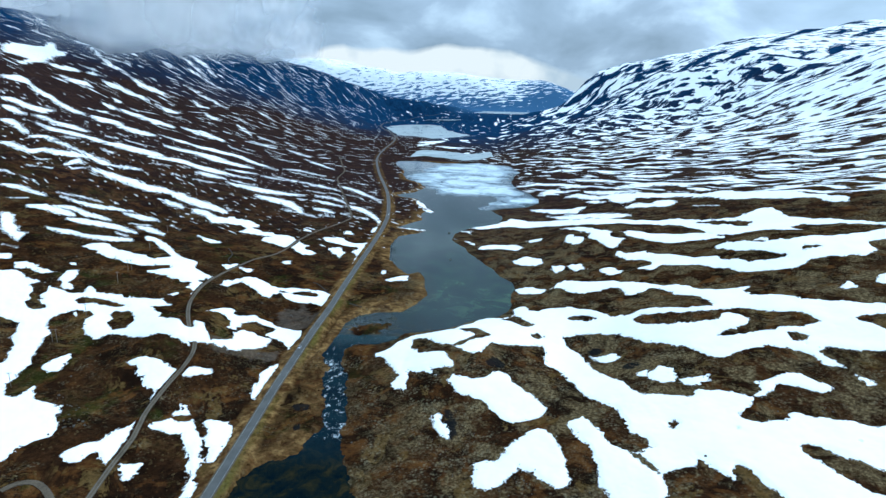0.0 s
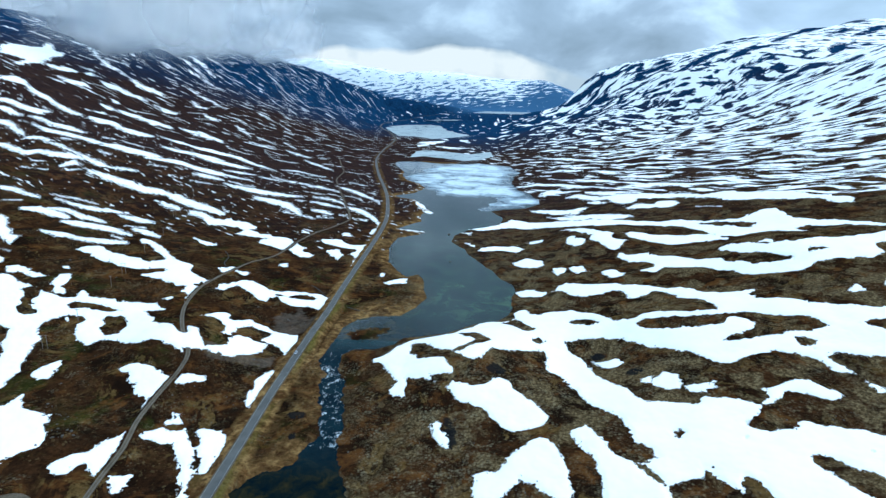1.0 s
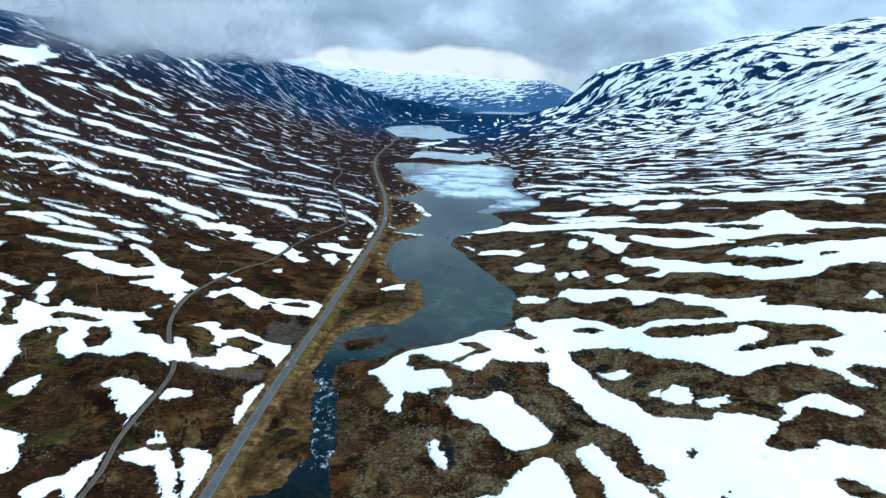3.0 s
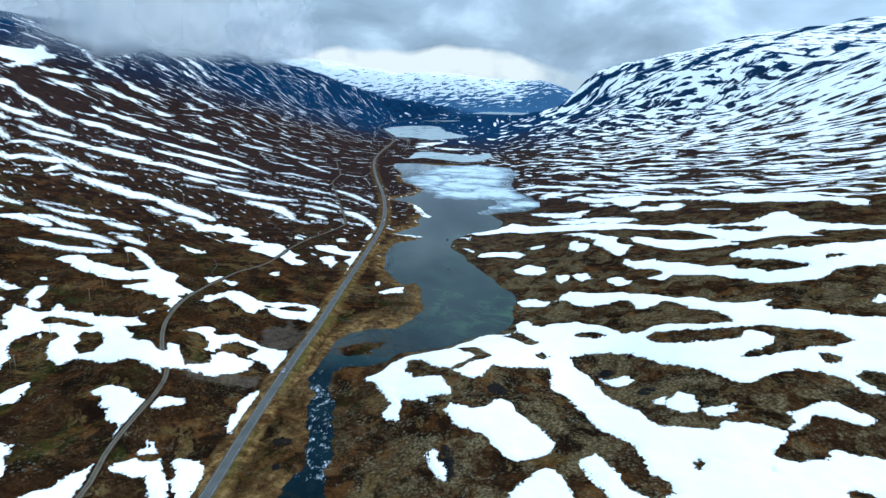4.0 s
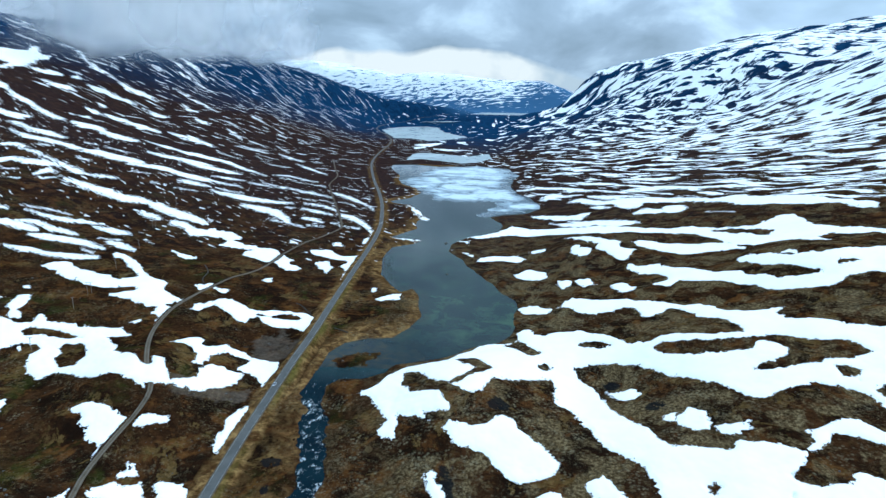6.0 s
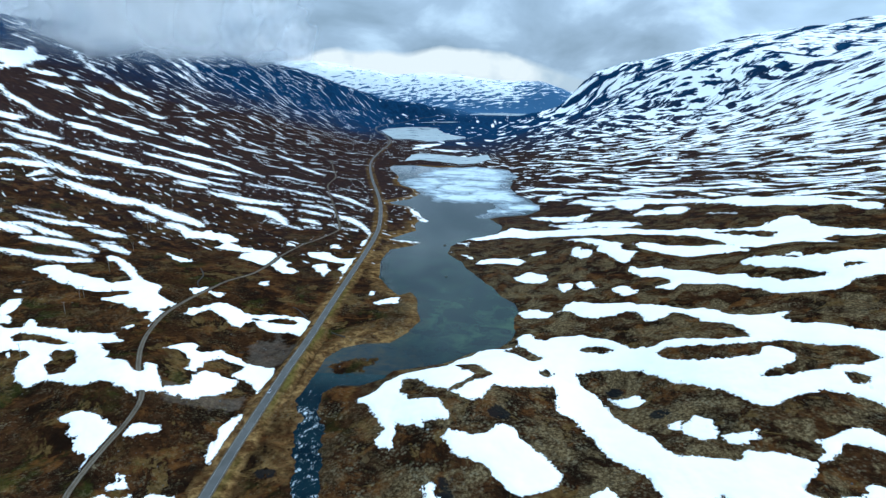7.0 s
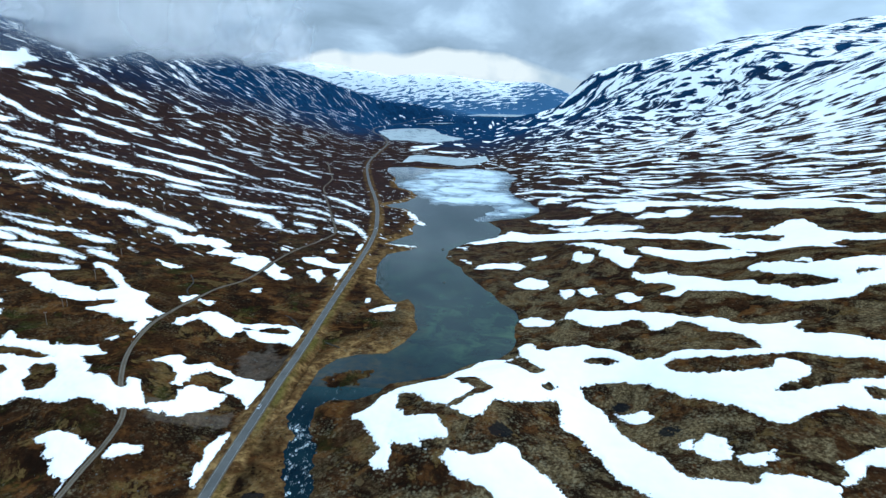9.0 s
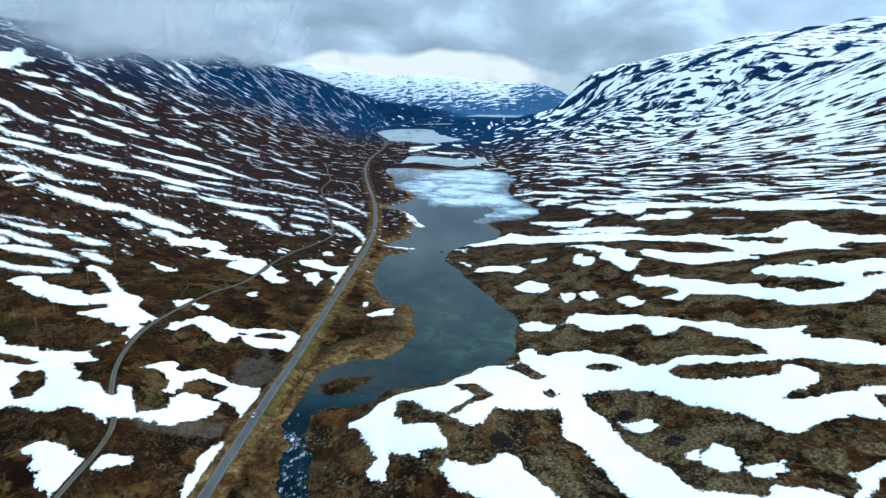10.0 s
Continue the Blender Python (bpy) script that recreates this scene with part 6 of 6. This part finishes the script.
# between the drifts lie flecks: how much of the hillsides they cover
v_right = GX - foot_right(GY)
share_l = np.interp(GY, [450, 700, 1300, 1600, 2300, 2700, 3100], [0.0, 0.02, 0.04, 0.09, 0.11, 0.05, 0.005]) * np.clip((GZ - 20) / np.interp(GY, [1200, 2000, 2600], [20, 70, 130]), np.interp(GY, [900, 1700, 2300], [1, 0.7, 0]), 1)
share_r = np.interp(v_right, [0, 60, 120, 250, 420, 600], [0.16, 0.22, 0.31, 0.46, 0.63, 0.74]) - np.interp(GY, [1000, 1800, 2300, 2800], [0.02, 0.06, 0.06, 0.04])
side = np.clip((GX - 0.5 * (foot_left(GY) + foot_right(GY))) / 40, -1, 1) * 0.5 + 0.5
share = share_l * (1 - side) + share_r * side
fell = np.interp(GZ, [60, 120, 200, 300, 420], [0.02, 0.25, 0.60, 0.80, 0.92]) - np.interp(GX, [350, 640, 860, 940], [0, 0.45, 0.45, -0.3])
share = np.where(GY > 4335, fell, share)
limit = np.where(GX < 0, 430, np.interp(GX, [120, 230, 290, 330, 420], [720, 600, 480, 430, 400]))
open_side = np.clip((np.abs(GX) - (0.84 * GY + 45)) / 30, 0, 1)
w = np.maximum(np.clip((GY - limit) / 60 + 0.5, 0, 1), np.maximum(open_side, GY < 118))
flecks = np.clip(-3.6 * cover(share) - 12 * (1 - w), -30, 30)

# what holds no snow: rock faces, road and track, open water and ice
bare = np.full(GX.shape, 30.0)
spread_out(bare, OUTCROPS, -1)
bare = np.where(ROAD_FAR < 7.5, np.minimum(bare, (ROAD_FAR - 5.5) / FAR), bare)
gap = (GY > 236) & (GY < 248.5)
bare = np.where((TRACK_FAR < 3.5) & ~gap, np.minimum(bare, (TRACK_FAR - 2.2) / FAR), bare)
bare = np.where((wet > -1) & (GY < 1200), np.minimum(bare, (-wet - 0.5 + np.where(GY > 560, 8.0, 0) * (drawn > 0)) / FAR), bare)
for level, d in frozen_in:
    bare = np.where(d > -3, np.minimum(bare, -d / FAR), bare)
bare = np.clip(bare, -30, 30)
depth = np.minimum(np.maximum(drifts, np.where(share > 0.4, flecks, -30)), bare)
deep = depth * FAR
grow = np.clip(GY / 400, 0.8, 6)
SNOW_Z = GZ + np.clip(0.26 * deep / grow**0.25, -0.5 * grow, 0.55 * grow**0.4 + 0.10 * fbm(GX / 9, GY / 9, 2, 101))
SNOW_Z = np.where((wet > 0) & (deep > 0), np.maximum(SNOW_Z, LEVEL + 0.25), SNOW_Z)

# places and half-widths of the near-black blotches
DARK_BLOTCHES = ((19, 234, 5, 5), (81, 236, 5, 4), (70, 262, 4, 4), (-2, 190, 4.5, 9), (-67, 208, 6, 3.5), (-64, 193, 2.5, 3))
dark_blotch = np.zeros(GX.shape)
for hx, hy, a, b in DARK_BLOTCHES:
    dark_blotch = np.maximum(dark_blotch, np.exp(-(((GX - hx) / a) ** 2) - ((GY - hy) / b) ** 2))
FIELDS = {"dark_blotch": dark_blotch, "grassy": grassy, "stony": stony, "green": green, "drift": drifts, "flecks": flecks, "bare": bare, "east": side}
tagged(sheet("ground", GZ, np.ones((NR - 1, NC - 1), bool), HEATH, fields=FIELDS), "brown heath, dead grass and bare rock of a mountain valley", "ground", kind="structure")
covered = cells_of(np.minimum(drifts, bare) > -1.2)
names = np.zeros(covered.shape, int)
count, groups = 0, []
for i0, j0 in zip(*np.nonzero(covered)):
    if names[i0, j0]:
        continue
    count += 1
    names[i0, j0] = count
    stack, cells = [(i0, j0)], []
    while stack:
        i, j = stack.pop()
        cells.append((i, j))
        for a, b in ((i + 1, j), (i - 1, j), (i, j + 1), (i, j - 1)):
            if 0 <= a < NR - 1 and 0 <= b < NC - 1 and covered[a, b] and not names[a, b]:
                names[a, b] = count
                stack.append((a, b))
    groups.append(cells)
groups.sort(key=len, reverse=True)
apart = np.zeros(covered.shape, bool)
for cells in groups[:290]:
    if len(cells) < 40:
        break
    mine = np.zeros(covered.shape, bool)
    mine[tuple(np.array(cells).T)] = True
    apart |= mine
    far = GY[cells[0]] > 560
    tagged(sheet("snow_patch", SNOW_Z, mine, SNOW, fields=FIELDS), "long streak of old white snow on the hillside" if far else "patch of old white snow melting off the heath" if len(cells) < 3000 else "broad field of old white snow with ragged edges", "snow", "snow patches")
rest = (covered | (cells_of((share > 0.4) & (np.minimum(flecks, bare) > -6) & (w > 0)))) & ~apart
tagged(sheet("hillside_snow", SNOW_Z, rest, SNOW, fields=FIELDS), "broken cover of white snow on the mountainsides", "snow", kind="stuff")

# ---------------------------------------------------------------- helpers for things
def mesh_of(name, bm, material, smooth=False):
    mesh = bpy.data.meshes.new(name)
    bm.normal_update()
    bm.to_mesh(mesh)
    bm.free()
    mesh.materials.append(material)
    if smooth:
        for p in mesh.polygons:
            p.use_smooth = True
    return mesh


def part(name, bm, material, parent, label="", smooth=False):
    """Links a bmesh as one mesh object under a thing or a part."""
    ob = new(name, mesh_of(name, bm, material, smooth))
    ob.parent = parent
    if label:
        ob["label"] = label
    return ob


def height_at(x, y):
    """The height of the built ground at a place, from the four grid corners round it."""
    i = int(np.clip(np.searchsorted(rows, y) - 1, 0, NR - 2))
    z = []
    for r in (i, i + 1):
        z.append(np.interp(x, GX[r], GZ[r]))
    s = (y - rows[i]) / (rows[i + 1] - rows[i])
    return float(z[0] * (1 - s) + z[1] * s)


def box(bm, size, at, bevel=0.0, turn=None):
    m = Matrix.Translation(at) @ (turn or Matrix.Identity(4)) @ Matrix.Diagonal((*size, 1))
    made = bmesh.ops.create_cube(bm, size=1.0, matrix=m)
    if bevel:
        edges = list({e for v in made["verts"] for e in v.link_edges})
        bmesh.ops.bevel(bm, geom=edges, offset=bevel, segments=2, affect="EDGES")


def rod(bm, radius, top, a, b, sides=8):
    a, b = Vector(a), Vector(b)
    turn = (b - a).to_track_quat("Z", "Y").to_matrix().to_4x4()
    bmesh.ops.create_cone(bm, cap_ends=True, segments=sides, radius1=radius, radius2=top, depth=(b - a).length, matrix=Matrix.Translation((a + b) / 2) @ turn)


# ---------------------------------------------------------------- road and track
def ribbon(name, line, level, near_side, far_side, material, lift=0.0, until=None, since=None, crown=0.06, depth=0.35):
    """A strip with thickness along a line, from near_side to far_side of it in metres."""
    bm = bmesh.new()
    keep = [k for k in range(len(line)) if (until is None or line[k][1] < until) and (since is None or line[k][1] >= since)]
    rings = []
    mid, wide = (near_side + far_side) / 2, (far_side - near_side) / 2
    for k in keep:
        a, b = line[max(k - 1, 0)], line[min(k + 1, len(line) - 1)]
        side = np.array([b[1] - a[1], a[0] - b[0]]) / (np.hypot(*(b - a)) + 1e-9)
        ring = []
        for s, dz in ((-1.0, -depth), (-1.0, 0.0), (-0.5, 0.7 * crown), (0, crown), (0.5, 0.7 * crown), (1.0, 0.0), (1.0, -depth)):
            q = mid + s * wide
            ring.append(bm.verts.new(metres(line[k][0] + q * side[0], line[k][1] + q * side[1], level[k] + lift + dz)))
        rings.append(ring)
    for p, q in zip(rings, rings[1:]):
        for n in range(6):
            bm.faces.new((p[n], p[n + 1], q[n + 1], q[n]))
    return new(name, mesh_of(name, bm, material))


tagged(ribbon("road_shoulder", ROAD, ROAD_Z, -ROAD_WIDE - 0.6, ROAD_WIDE + 0.5, SHOULDER, -0.06), "brown gravel shoulder along the valley road", "shoulder", kind="structure")
road = tagged(ribbon("road", ROAD, ROAD_Z, -ROAD_WIDE, ROAD_WIDE, ASPHALT, 0.05), "narrow two-lane grey asphalt road along the valley", "road", kind="structure")
for q in (-ROAD_WIDE + 0.12, ROAD_WIDE - 0.22):
    line = ribbon("edge_line", ROAD, ROAD_Z, q, q + 0.10, LINE_PAINT, 0.068, until=900, crown=0.004, depth=0.008)
    line.parent = road
    line["label"] = "worn white edge line"
track = tagged(ribbon("track", TRACK, TRACK_Z, -TRACK_WIDE, TRACK_WIDE, GRAVEL), "narrow old gravel track with pale wheel ruts", "track", kind="structure")
for q in (-0.78, 0.42):
    rut = ribbon("wheel_rut", TRACK, TRACK_Z, q, q + 0.36, RUT, 0.05, until=600, crown=0.004, depth=0.02)
    rut.parent = track
LOOP = lines_of(LOOP_LINE, 2)
tagged(ribbon("turning_loop", LOOP, bed(LOOP, 0.25, 2), -1.1, 1.1, GRAVEL), "worn gravel turning loop on the heath", "track", kind="structure")

# small brooks that run down to road and river
for points, wide in ((BROOK_LINE, 0.4), (BROOK2_LINE, 0.5), ([(-69, 327), (-65.5, 324), (-61, 321), (-57.5, 316.5)], 0.5)):
    line = lines_of(points, 1.5)
    tagged(ribbon("brook", line, bed(line, 0.12, 1), -wide, wide, BROOK, 0.0, crown=-0.05), "narrow dark brook in the dead grass", "brook", kind="structure")


# ---------------------------------------------------------------- power lines
def pole_thing(double):
    """A wooden power pole with a crossarm and three insulators, standing on z = 0."""
    thing = new("h_frame_power_pole" if double else "power_pole")
    legs = (-1.5, 1.5) if double else (0.0,)
    for x in legs:
        bm = bmesh.new()
        rod(bm, 0.20, 0.13, (x, 0, -0.8), (x, 0, 9.9), 10)
        part("post", bm, WOOD, thing, smooth=True)
    half = 2.6 if double else 1.4
    bm = bmesh.new()
    box(bm, (2 * half, 0.16, 0.20), (0, 0.16, 9.4), 0.02)
    part("crossarm", bm, WOOD, thing)
    if not double:
        for side in (-1, 1):
            bm = bmesh.new()
            rod(bm, 0.04, 0.04, (0, 0.14, 8.6), (side * 0.8, 0.16, 9.3), 6)
            part("brace", bm, WOOD, thing)
    for x in (-half + 0.15, 0.0, half - 0.15):
        bm = bmesh.new()
        z = 9.5 if double or x else 9.9
        rod(bm, 0.03, 0.03, (x, 0.16 if x or double else 0, z), (x, 0.16 if x or double else 0, z + 0.12), 6)
        rod(bm, 0.09, 0.06, (x, 0.16 if x or double else 0, z + 0.1), (x, 0.16 if x or double else 0, z + 0.32), 8)
        part("insulator", bm, GLASSY, thing, "brown porcelain insulator", smooth=True)
    return thing


def line_of_poles(places, double, label, group):
    first = None
    for n, (x, y) in enumerate(places):
        ax, ay = places[max(n - 1, 0)]
        bx, by = places[min(n + 1, len(places) - 1)]
        m = pose(*metres(x, y, height_at(x, y) - 0.1), 0, 0, math.degrees(math.atan2(by - ay, bx - ax)) - 90)
        if first is None:
            first = tagged(pole_thing(double), label, "power pole", group)
            first.matrix_basis = m
        else:
            copy_thing(first, m)


line_of_poles([(-191.1, 233.5), (-206.7, 324.2), (-256.3, 486.0), (-289.5, 607.4)], True, "weathered wooden double power pole with crossarm on the heath", "double power poles")
line_of_poles([(-183.4, 196.3), (-193.9, 261.4), (-201.6, 302.9), (-218.4, 369.0), (-231.5, 419.1), (-275.4, 563.8)], False, "weathered wooden single power pole with crossarm on the heath", "single power poles")


# ---------------------------------------------------------------- cars
def car_thing(paint, label):
    """A small estate car that heads along +y, standing on z = 0."""
    thing = new("car")
    profile = ((-2.15, 0.32), (-2.2, 0.62), (-2.12, 0.95), (-1.2, 1.0), (1.0, 0.98), (1.75, 0.88), (2.12, 0.72), (2.18, 0.42), (2.1, 0.30))
    bm = bmesh.new()
    sides = []
    for x, tuck in ((-0.88, 1.0), (-0.80, 1.02), (0.80, 1.02), (0.88, 1.0)):
        sides.append([bm.verts.new((x, y * (0.985 if abs(x) > 0.85 else 1.0), z * (0.985 if abs(x) > 0.85 else tuck))) for y, z in profile])
    for a, b in zip(sides, sides[1:]):
        for n in range(len(profile)):
            k = (n + 1) % len(profile)
            bm.faces.new((a[n], a[k], b[k], b[n]))
    bm.faces.new(sides[0][::-1])
    bm.faces.new(sides[-1])
    bmesh.ops.recalc_face_normals(bm, faces=bm.faces)
    part("body", bm, paint, thing)
    bm = bmesh.new()
    low = [(-0.80, -2.08, 0.96), (0.80, -2.08, 0.96), (0.80, 0.98, 0.98), (-0.80, 0.98, 0.98)]
    high = [(-0.60, -1.72, 1.44), (0.60, -1.72, 1.44), (0.60, 0.12, 1.46), (-0.60, 0.12, 1.46)]
    v = [bm.verts.new(p) for p in low + high]
    for n in range(4):
        k = (n + 1) % 4
        bm.faces.new((v[n], v[k], v[4 + k], v[4 + n]))
    bm.faces.new(v[4:])
    bmesh.ops.recalc_face_normals(bm, faces=bm.faces)
    part("windows", bm, CAR_GLASS, thing, "dark glazed window band")
    bm = bmesh.new()
    box(bm, (1.26, 1.92, 0.06), (0, -0.8, 1.47), 0.025)
    part("roof", bm, paint, thing)
    for x in (-0.66, 0.66):
        for y in (-1.3, 1.35):
            bm = bmesh.new()
            rod(bm, 0.32, 0.32, (x - 0.11, y, 0.32), (x + 0.11, y, 0.32), 16)
            wheel = part("wheel", bm, RUBBER, thing, "black rubber tyre")
            bm = bmesh.new()
            out = 0.115 if x > 0 else -0.115
            rod(bm, 0.20, 0.19, (x, y, 0.32), (x + out, y, 0.32), 12)
            part("rim", bm, RIM, wheel, "silver alloy rim")
        bm = bmesh.new()
        box(bm, (0.30, 0.10, 0.14), (x * 0.95, 2.09, 0.66), 0.02)
        part("headlight", bm, LAMP_WHITE, thing, "clear glass headlight")
        bm = bmesh.new()
        box(bm, (0.18, 0.08, 0.26), (x * 1.12, -2.12, 0.80), 0.02)
        part("tail_light", bm, LAMP_RED, thing, "red tail light")
    for y in (2.16, -2.16):
        bm = bmesh.new()
        box(bm, (1.6, 0.10, 0.20), (0, y, 0.42), 0.03)
        part("bumper", bm, RUBBER, thing, "dark plastic bumper")
    return tagged(thing, label, "car", "cars on the road")


def on_road(y):
    k = int(np.argmin(np.abs(ROAD[:, 1] - y)))
    a, b = ROAD[k - 1], ROAD[k + 1]
    return ROAD[k], ROAD_Z[k] + 0.09, math.degrees(math.atan2(b[1] - a[1], b[0] - a[0])) - 90, np.array([b[1] - a[1], a[0] - b[0]]) / np.hypot(*(b - a))


for y, aside, turn, paint, label in ((254, -0.85, 180, PAINT_GREY, "silver estate car driving on the asphalt road"), (600, 0.85, 0, PAINT_WHITE, "white estate car driving on the asphalt road"), (935, 0.85, 0, PAINT_WHITE, "white estate car driving on the asphalt road")):
    p, z, bearing, side = on_road(y)
    car_thing(paint, label).matrix_basis = pose(*metres(p[0] + aside * side[0], p[1] + aside * side[1], z), 0, 0, bearing + turn)


# ---------------------------------------------------------------- stones
def stone_mesh(bm, at, size, seed):
    made = bmesh.ops.create_icosphere(bm, subdivisions=2, radius=1.0)
    rng = random.Random(seed)
    turn, flat = rng.uniform(0, 6.3), rng.uniform(0.5, 0.75)
    for v in made["verts"]:
        n = 1 + 0.28 * noise.noise(v.co * 1.3 + Vector((seed * 3.1, 0, 0))) + 0.12 * noise.noise(v.co * 3.1 + Vector((0, seed * 1.7, 0)))
        c = v.co * n * size
        v.co = Vector((c.x * math.cos(turn) - 0.7 * c.y * math.sin(turn), c.x * math.sin(turn) + 0.7 * c.y * math.cos(turn), c.z * flat)) + Vector(at)


for n, (x, y, size) in enumerate(((-8.2, 437.1, 1.7), (-11.8, 533, 2.1))):
    bm = bmesh.new()
    stone_mesh(bm, (0, 0, 0), UNIT * size, 3 + n)
    ob = new("boulder", mesh_of("boulder", bm, STONE, True))
    ob.matrix_basis = pose(*metres(x, y, max(height_at(x, y) + 0.4 * size, -0.25 * size)))
    tagged(ob, "dark grey boulder standing out of the lake", "boulder", "boulders in the lake")
rng = random.Random(7)
for n in range(46):
    cx, cy, spread, big = rng.choice(((-152, 182, 7, 0.75), (-156, 187, 6, 0.6), (-162, 188, 4, 0.5), (-146, 178, 6, 0.7), (-104, 244, 8, 0.5), (-97, 303, 8, 0.5)))
    x, y = cx + rng.gauss(0, spread * 0.6), cy + rng.gauss(0, spread * 0.5)
    if np.min(np.hypot(ROAD[:, 0] - x, ROAD[:, 1] - y)) < 8:
        continue
    bm = bmesh.new()
    size = big * rng.uniform(0.5, 1.5)
    stone_mesh(bm, (0, 0, 0), UNIT * size, 20 + n)
    ob = new("boulder", mesh_of("boulder", bm, STONE, True))
    ob.matrix_basis = pose(*metres(x, y, height_at(x, y) - 0.12 * size))
    tagged(ob, "lichen-grey boulder lying in the heath", "boulder", "boulders on the heath")


# ---------------------------------------------------------------- tussocks and loose stones, too many to count
def scatter(name, count, shape, seed, size, squat, allowed, material, y_from, y_to):
    """Small lumps over the open ground, joined in one mesh."""
    r = np.random.default_rng(seed)
    i = r.choice(np.nonzero((rows > y_from) & (rows < y_to))[0][:-1], count * 3)
    weight = np.arange(16, NC - 17)
    j = r.choice(weight, count * 3)
    keep = r.random(count * 3) < allowed[i, j]
    i, j = i[keep][:count], j[keep][:count]
    fy, fx = r.random(len(i)), r.random(len(i))
    x = GX[i, j] * (1 - fx) + GX[i, j + 1] * fx
    y = GY[i, j] * (1 - fy) + GY[i + 1, j] * fy
    z = (GZ[i, j] * (1 - fx) + GZ[i, j + 1] * fx) * (1 - fy) + (GZ[i + 1, j] * (1 - fx) + GZ[i + 1, j + 1] * fx) * fy
    s = size * r.lognormal(0, 0.4, len(i))
    k = len(shape)
    ang = np.arange(k) / k * 2 * np.pi
    ring = np.stack([np.cos(ang), np.sin(ang)], 1)
    jit = r.uniform(0.65, 1.3, (len(i), k))
    low = np.stack([x[:, None] + ring[None, :, 0] * jit * s[:, None], y[:, None] + ring[None, :, 1] * jit * s[:, None], np.repeat((z - 0.12)[:, None], k, 1)], 2)
    mid = np.stack([x[:, None] + 0.72 * ring[None, :, 0] * jit * s[:, None], y[:, None] + 0.72 * ring[None, :, 1] * jit * s[:, None], z[:, None] + squat * s[:, None] * r.uniform(0.45, 0.9, (len(i), k))], 2)
    top = np.stack([x + s * r.uniform(-0.25, 0.25, len(i)), y + s * r.uniform(-0.25, 0.25, len(i)), z + squat * s * r.uniform(0.9, 1.25, len(i))], 1)
    verts = np.concatenate([low, mid, top[:, None]], 1).reshape(-1, 3)
    verts = np.stack(metres(*verts.T), 1)
    n = 2 * k + 1
    face = []
    for a in range(k):
        b = (a + 1) % k
        face += [(a, b, k + b), (a, k + b, k + a), (k + a, k + b, 2 * k)]
    tri = (np.array(face)[None] + n * np.arange(len(i))[:, None, None]).reshape(-1, 3)
    mesh = bpy.data.meshes.new(name)
    mesh.vertices.add(len(verts))
    mesh.vertices.foreach_set("co", verts.astype(np.float32).ravel())
    mesh.loops.add(3 * len(tri))
    mesh.loops.foreach_set("vertex_index", tri.astype(np.int32).ravel())
    mesh.polygons.add(len(tri))
    mesh.polygons.foreach_set("loop_start", np.arange(0, 3 * len(tri), 3, dtype=np.int32))
    mesh.materials.append(material)
    mesh.update(calc_edges=True)
    return new(name, mesh)


clumps = np.clip(0.45 + 1.3 * fbm(GX / 16, GY / 18, 3, 121), 0.05, 1)
bare_land = (deep < -0.25) & (wet < -0.6) & (ROAD_FAR > 3.8) & (TRACK_FAR > 1.7)
tagged(scatter("tussocks", 20000, "hummo", 5, 0.34, 0.40, bare_land * clumps * np.clip(1 - 1.4 * grassy, 0.06, 1) * (stony < 0.6) * np.clip(-GX / 60, 0.35, 1), TUFT, 116, 400), "low brown heather and grass tussocks", "heath plants", kind="stuff")
poking = (deep > -0.5) & (deep < 1.6) & (wet < -0.6) & (ROAD_FAR > 5) & (TRACK_FAR > 2.5)
tagged(scatter("twigs_in_snow", 5000, "twig", 6, 0.34, 0.8, poking * clumps * 0.8, TUFT, 116, 420), "heather tips poking out of the melting snow edge", "heath plants", kind="stuff")
stony_land = bare_land * np.clip(fbm(GX / 26, GY / 26, 3, 123) * 2.4 - 0.35, 0, 1)
tagged(scatter("loose_stones", 900, "stone", 8, 0.22, 0.6, stony_land, STONE, 116, 420), "pale grey stones strewn over the heath", "stones", kind="stuff")


# ---------------------------------------------------------------- the cloud that hides the western tops
def cloud_curtain(y, base, material, seed):
    xs, zs = np.linspace(-1.05 * y, -0.12 * y, 60), np.linspace(base - 90, base + 400, 40)
    gx, gz = np.meshgrid(xs, zs)
    gy = y + 0.05 * y * fbm(gx / 260, gz / 160, 3, seed)
    mesh = bpy.data.meshes.new("cloud_bank")
    quads = [(i * 60 + j, i * 60 + j + 1, i * 60 + j + 61, i * 60 + j + 60) for i in range(39) for j in range(59)]
    mesh.from_pydata(np.stack(metres(gx.ravel(), gy.ravel(), gz.ravel()), 1).tolist(), [], quads)
    mesh.materials.append(material)
    for p in mesh.polygons:
        p.use_smooth = True
    return new("cloud_bank", mesh)


for n, (y, base, thick, west, east) in enumerate(((1050, 180, 0.5, 0.64, 0.38), (1250, 192, 0.75, 0.66, 0.36), (1450, 202, 0.85, 0.70, 0.34), (1650, 205, 0.9, 0.78, 0.32), (1850, 211, 0.92, 0.95, 0.30), (2100, 222, 0.95, 1.1, 0.27), (2350, 234, 0.95, 1.1, 0.235))):
    bank = cloud_curtain(y, base, cloud_material("cloud", thick, base, -west * y, -east * y), 200 + n)
    tagged(bank, "torn grey cloud hanging on the mountain tops", "cloud", kind="stuff")
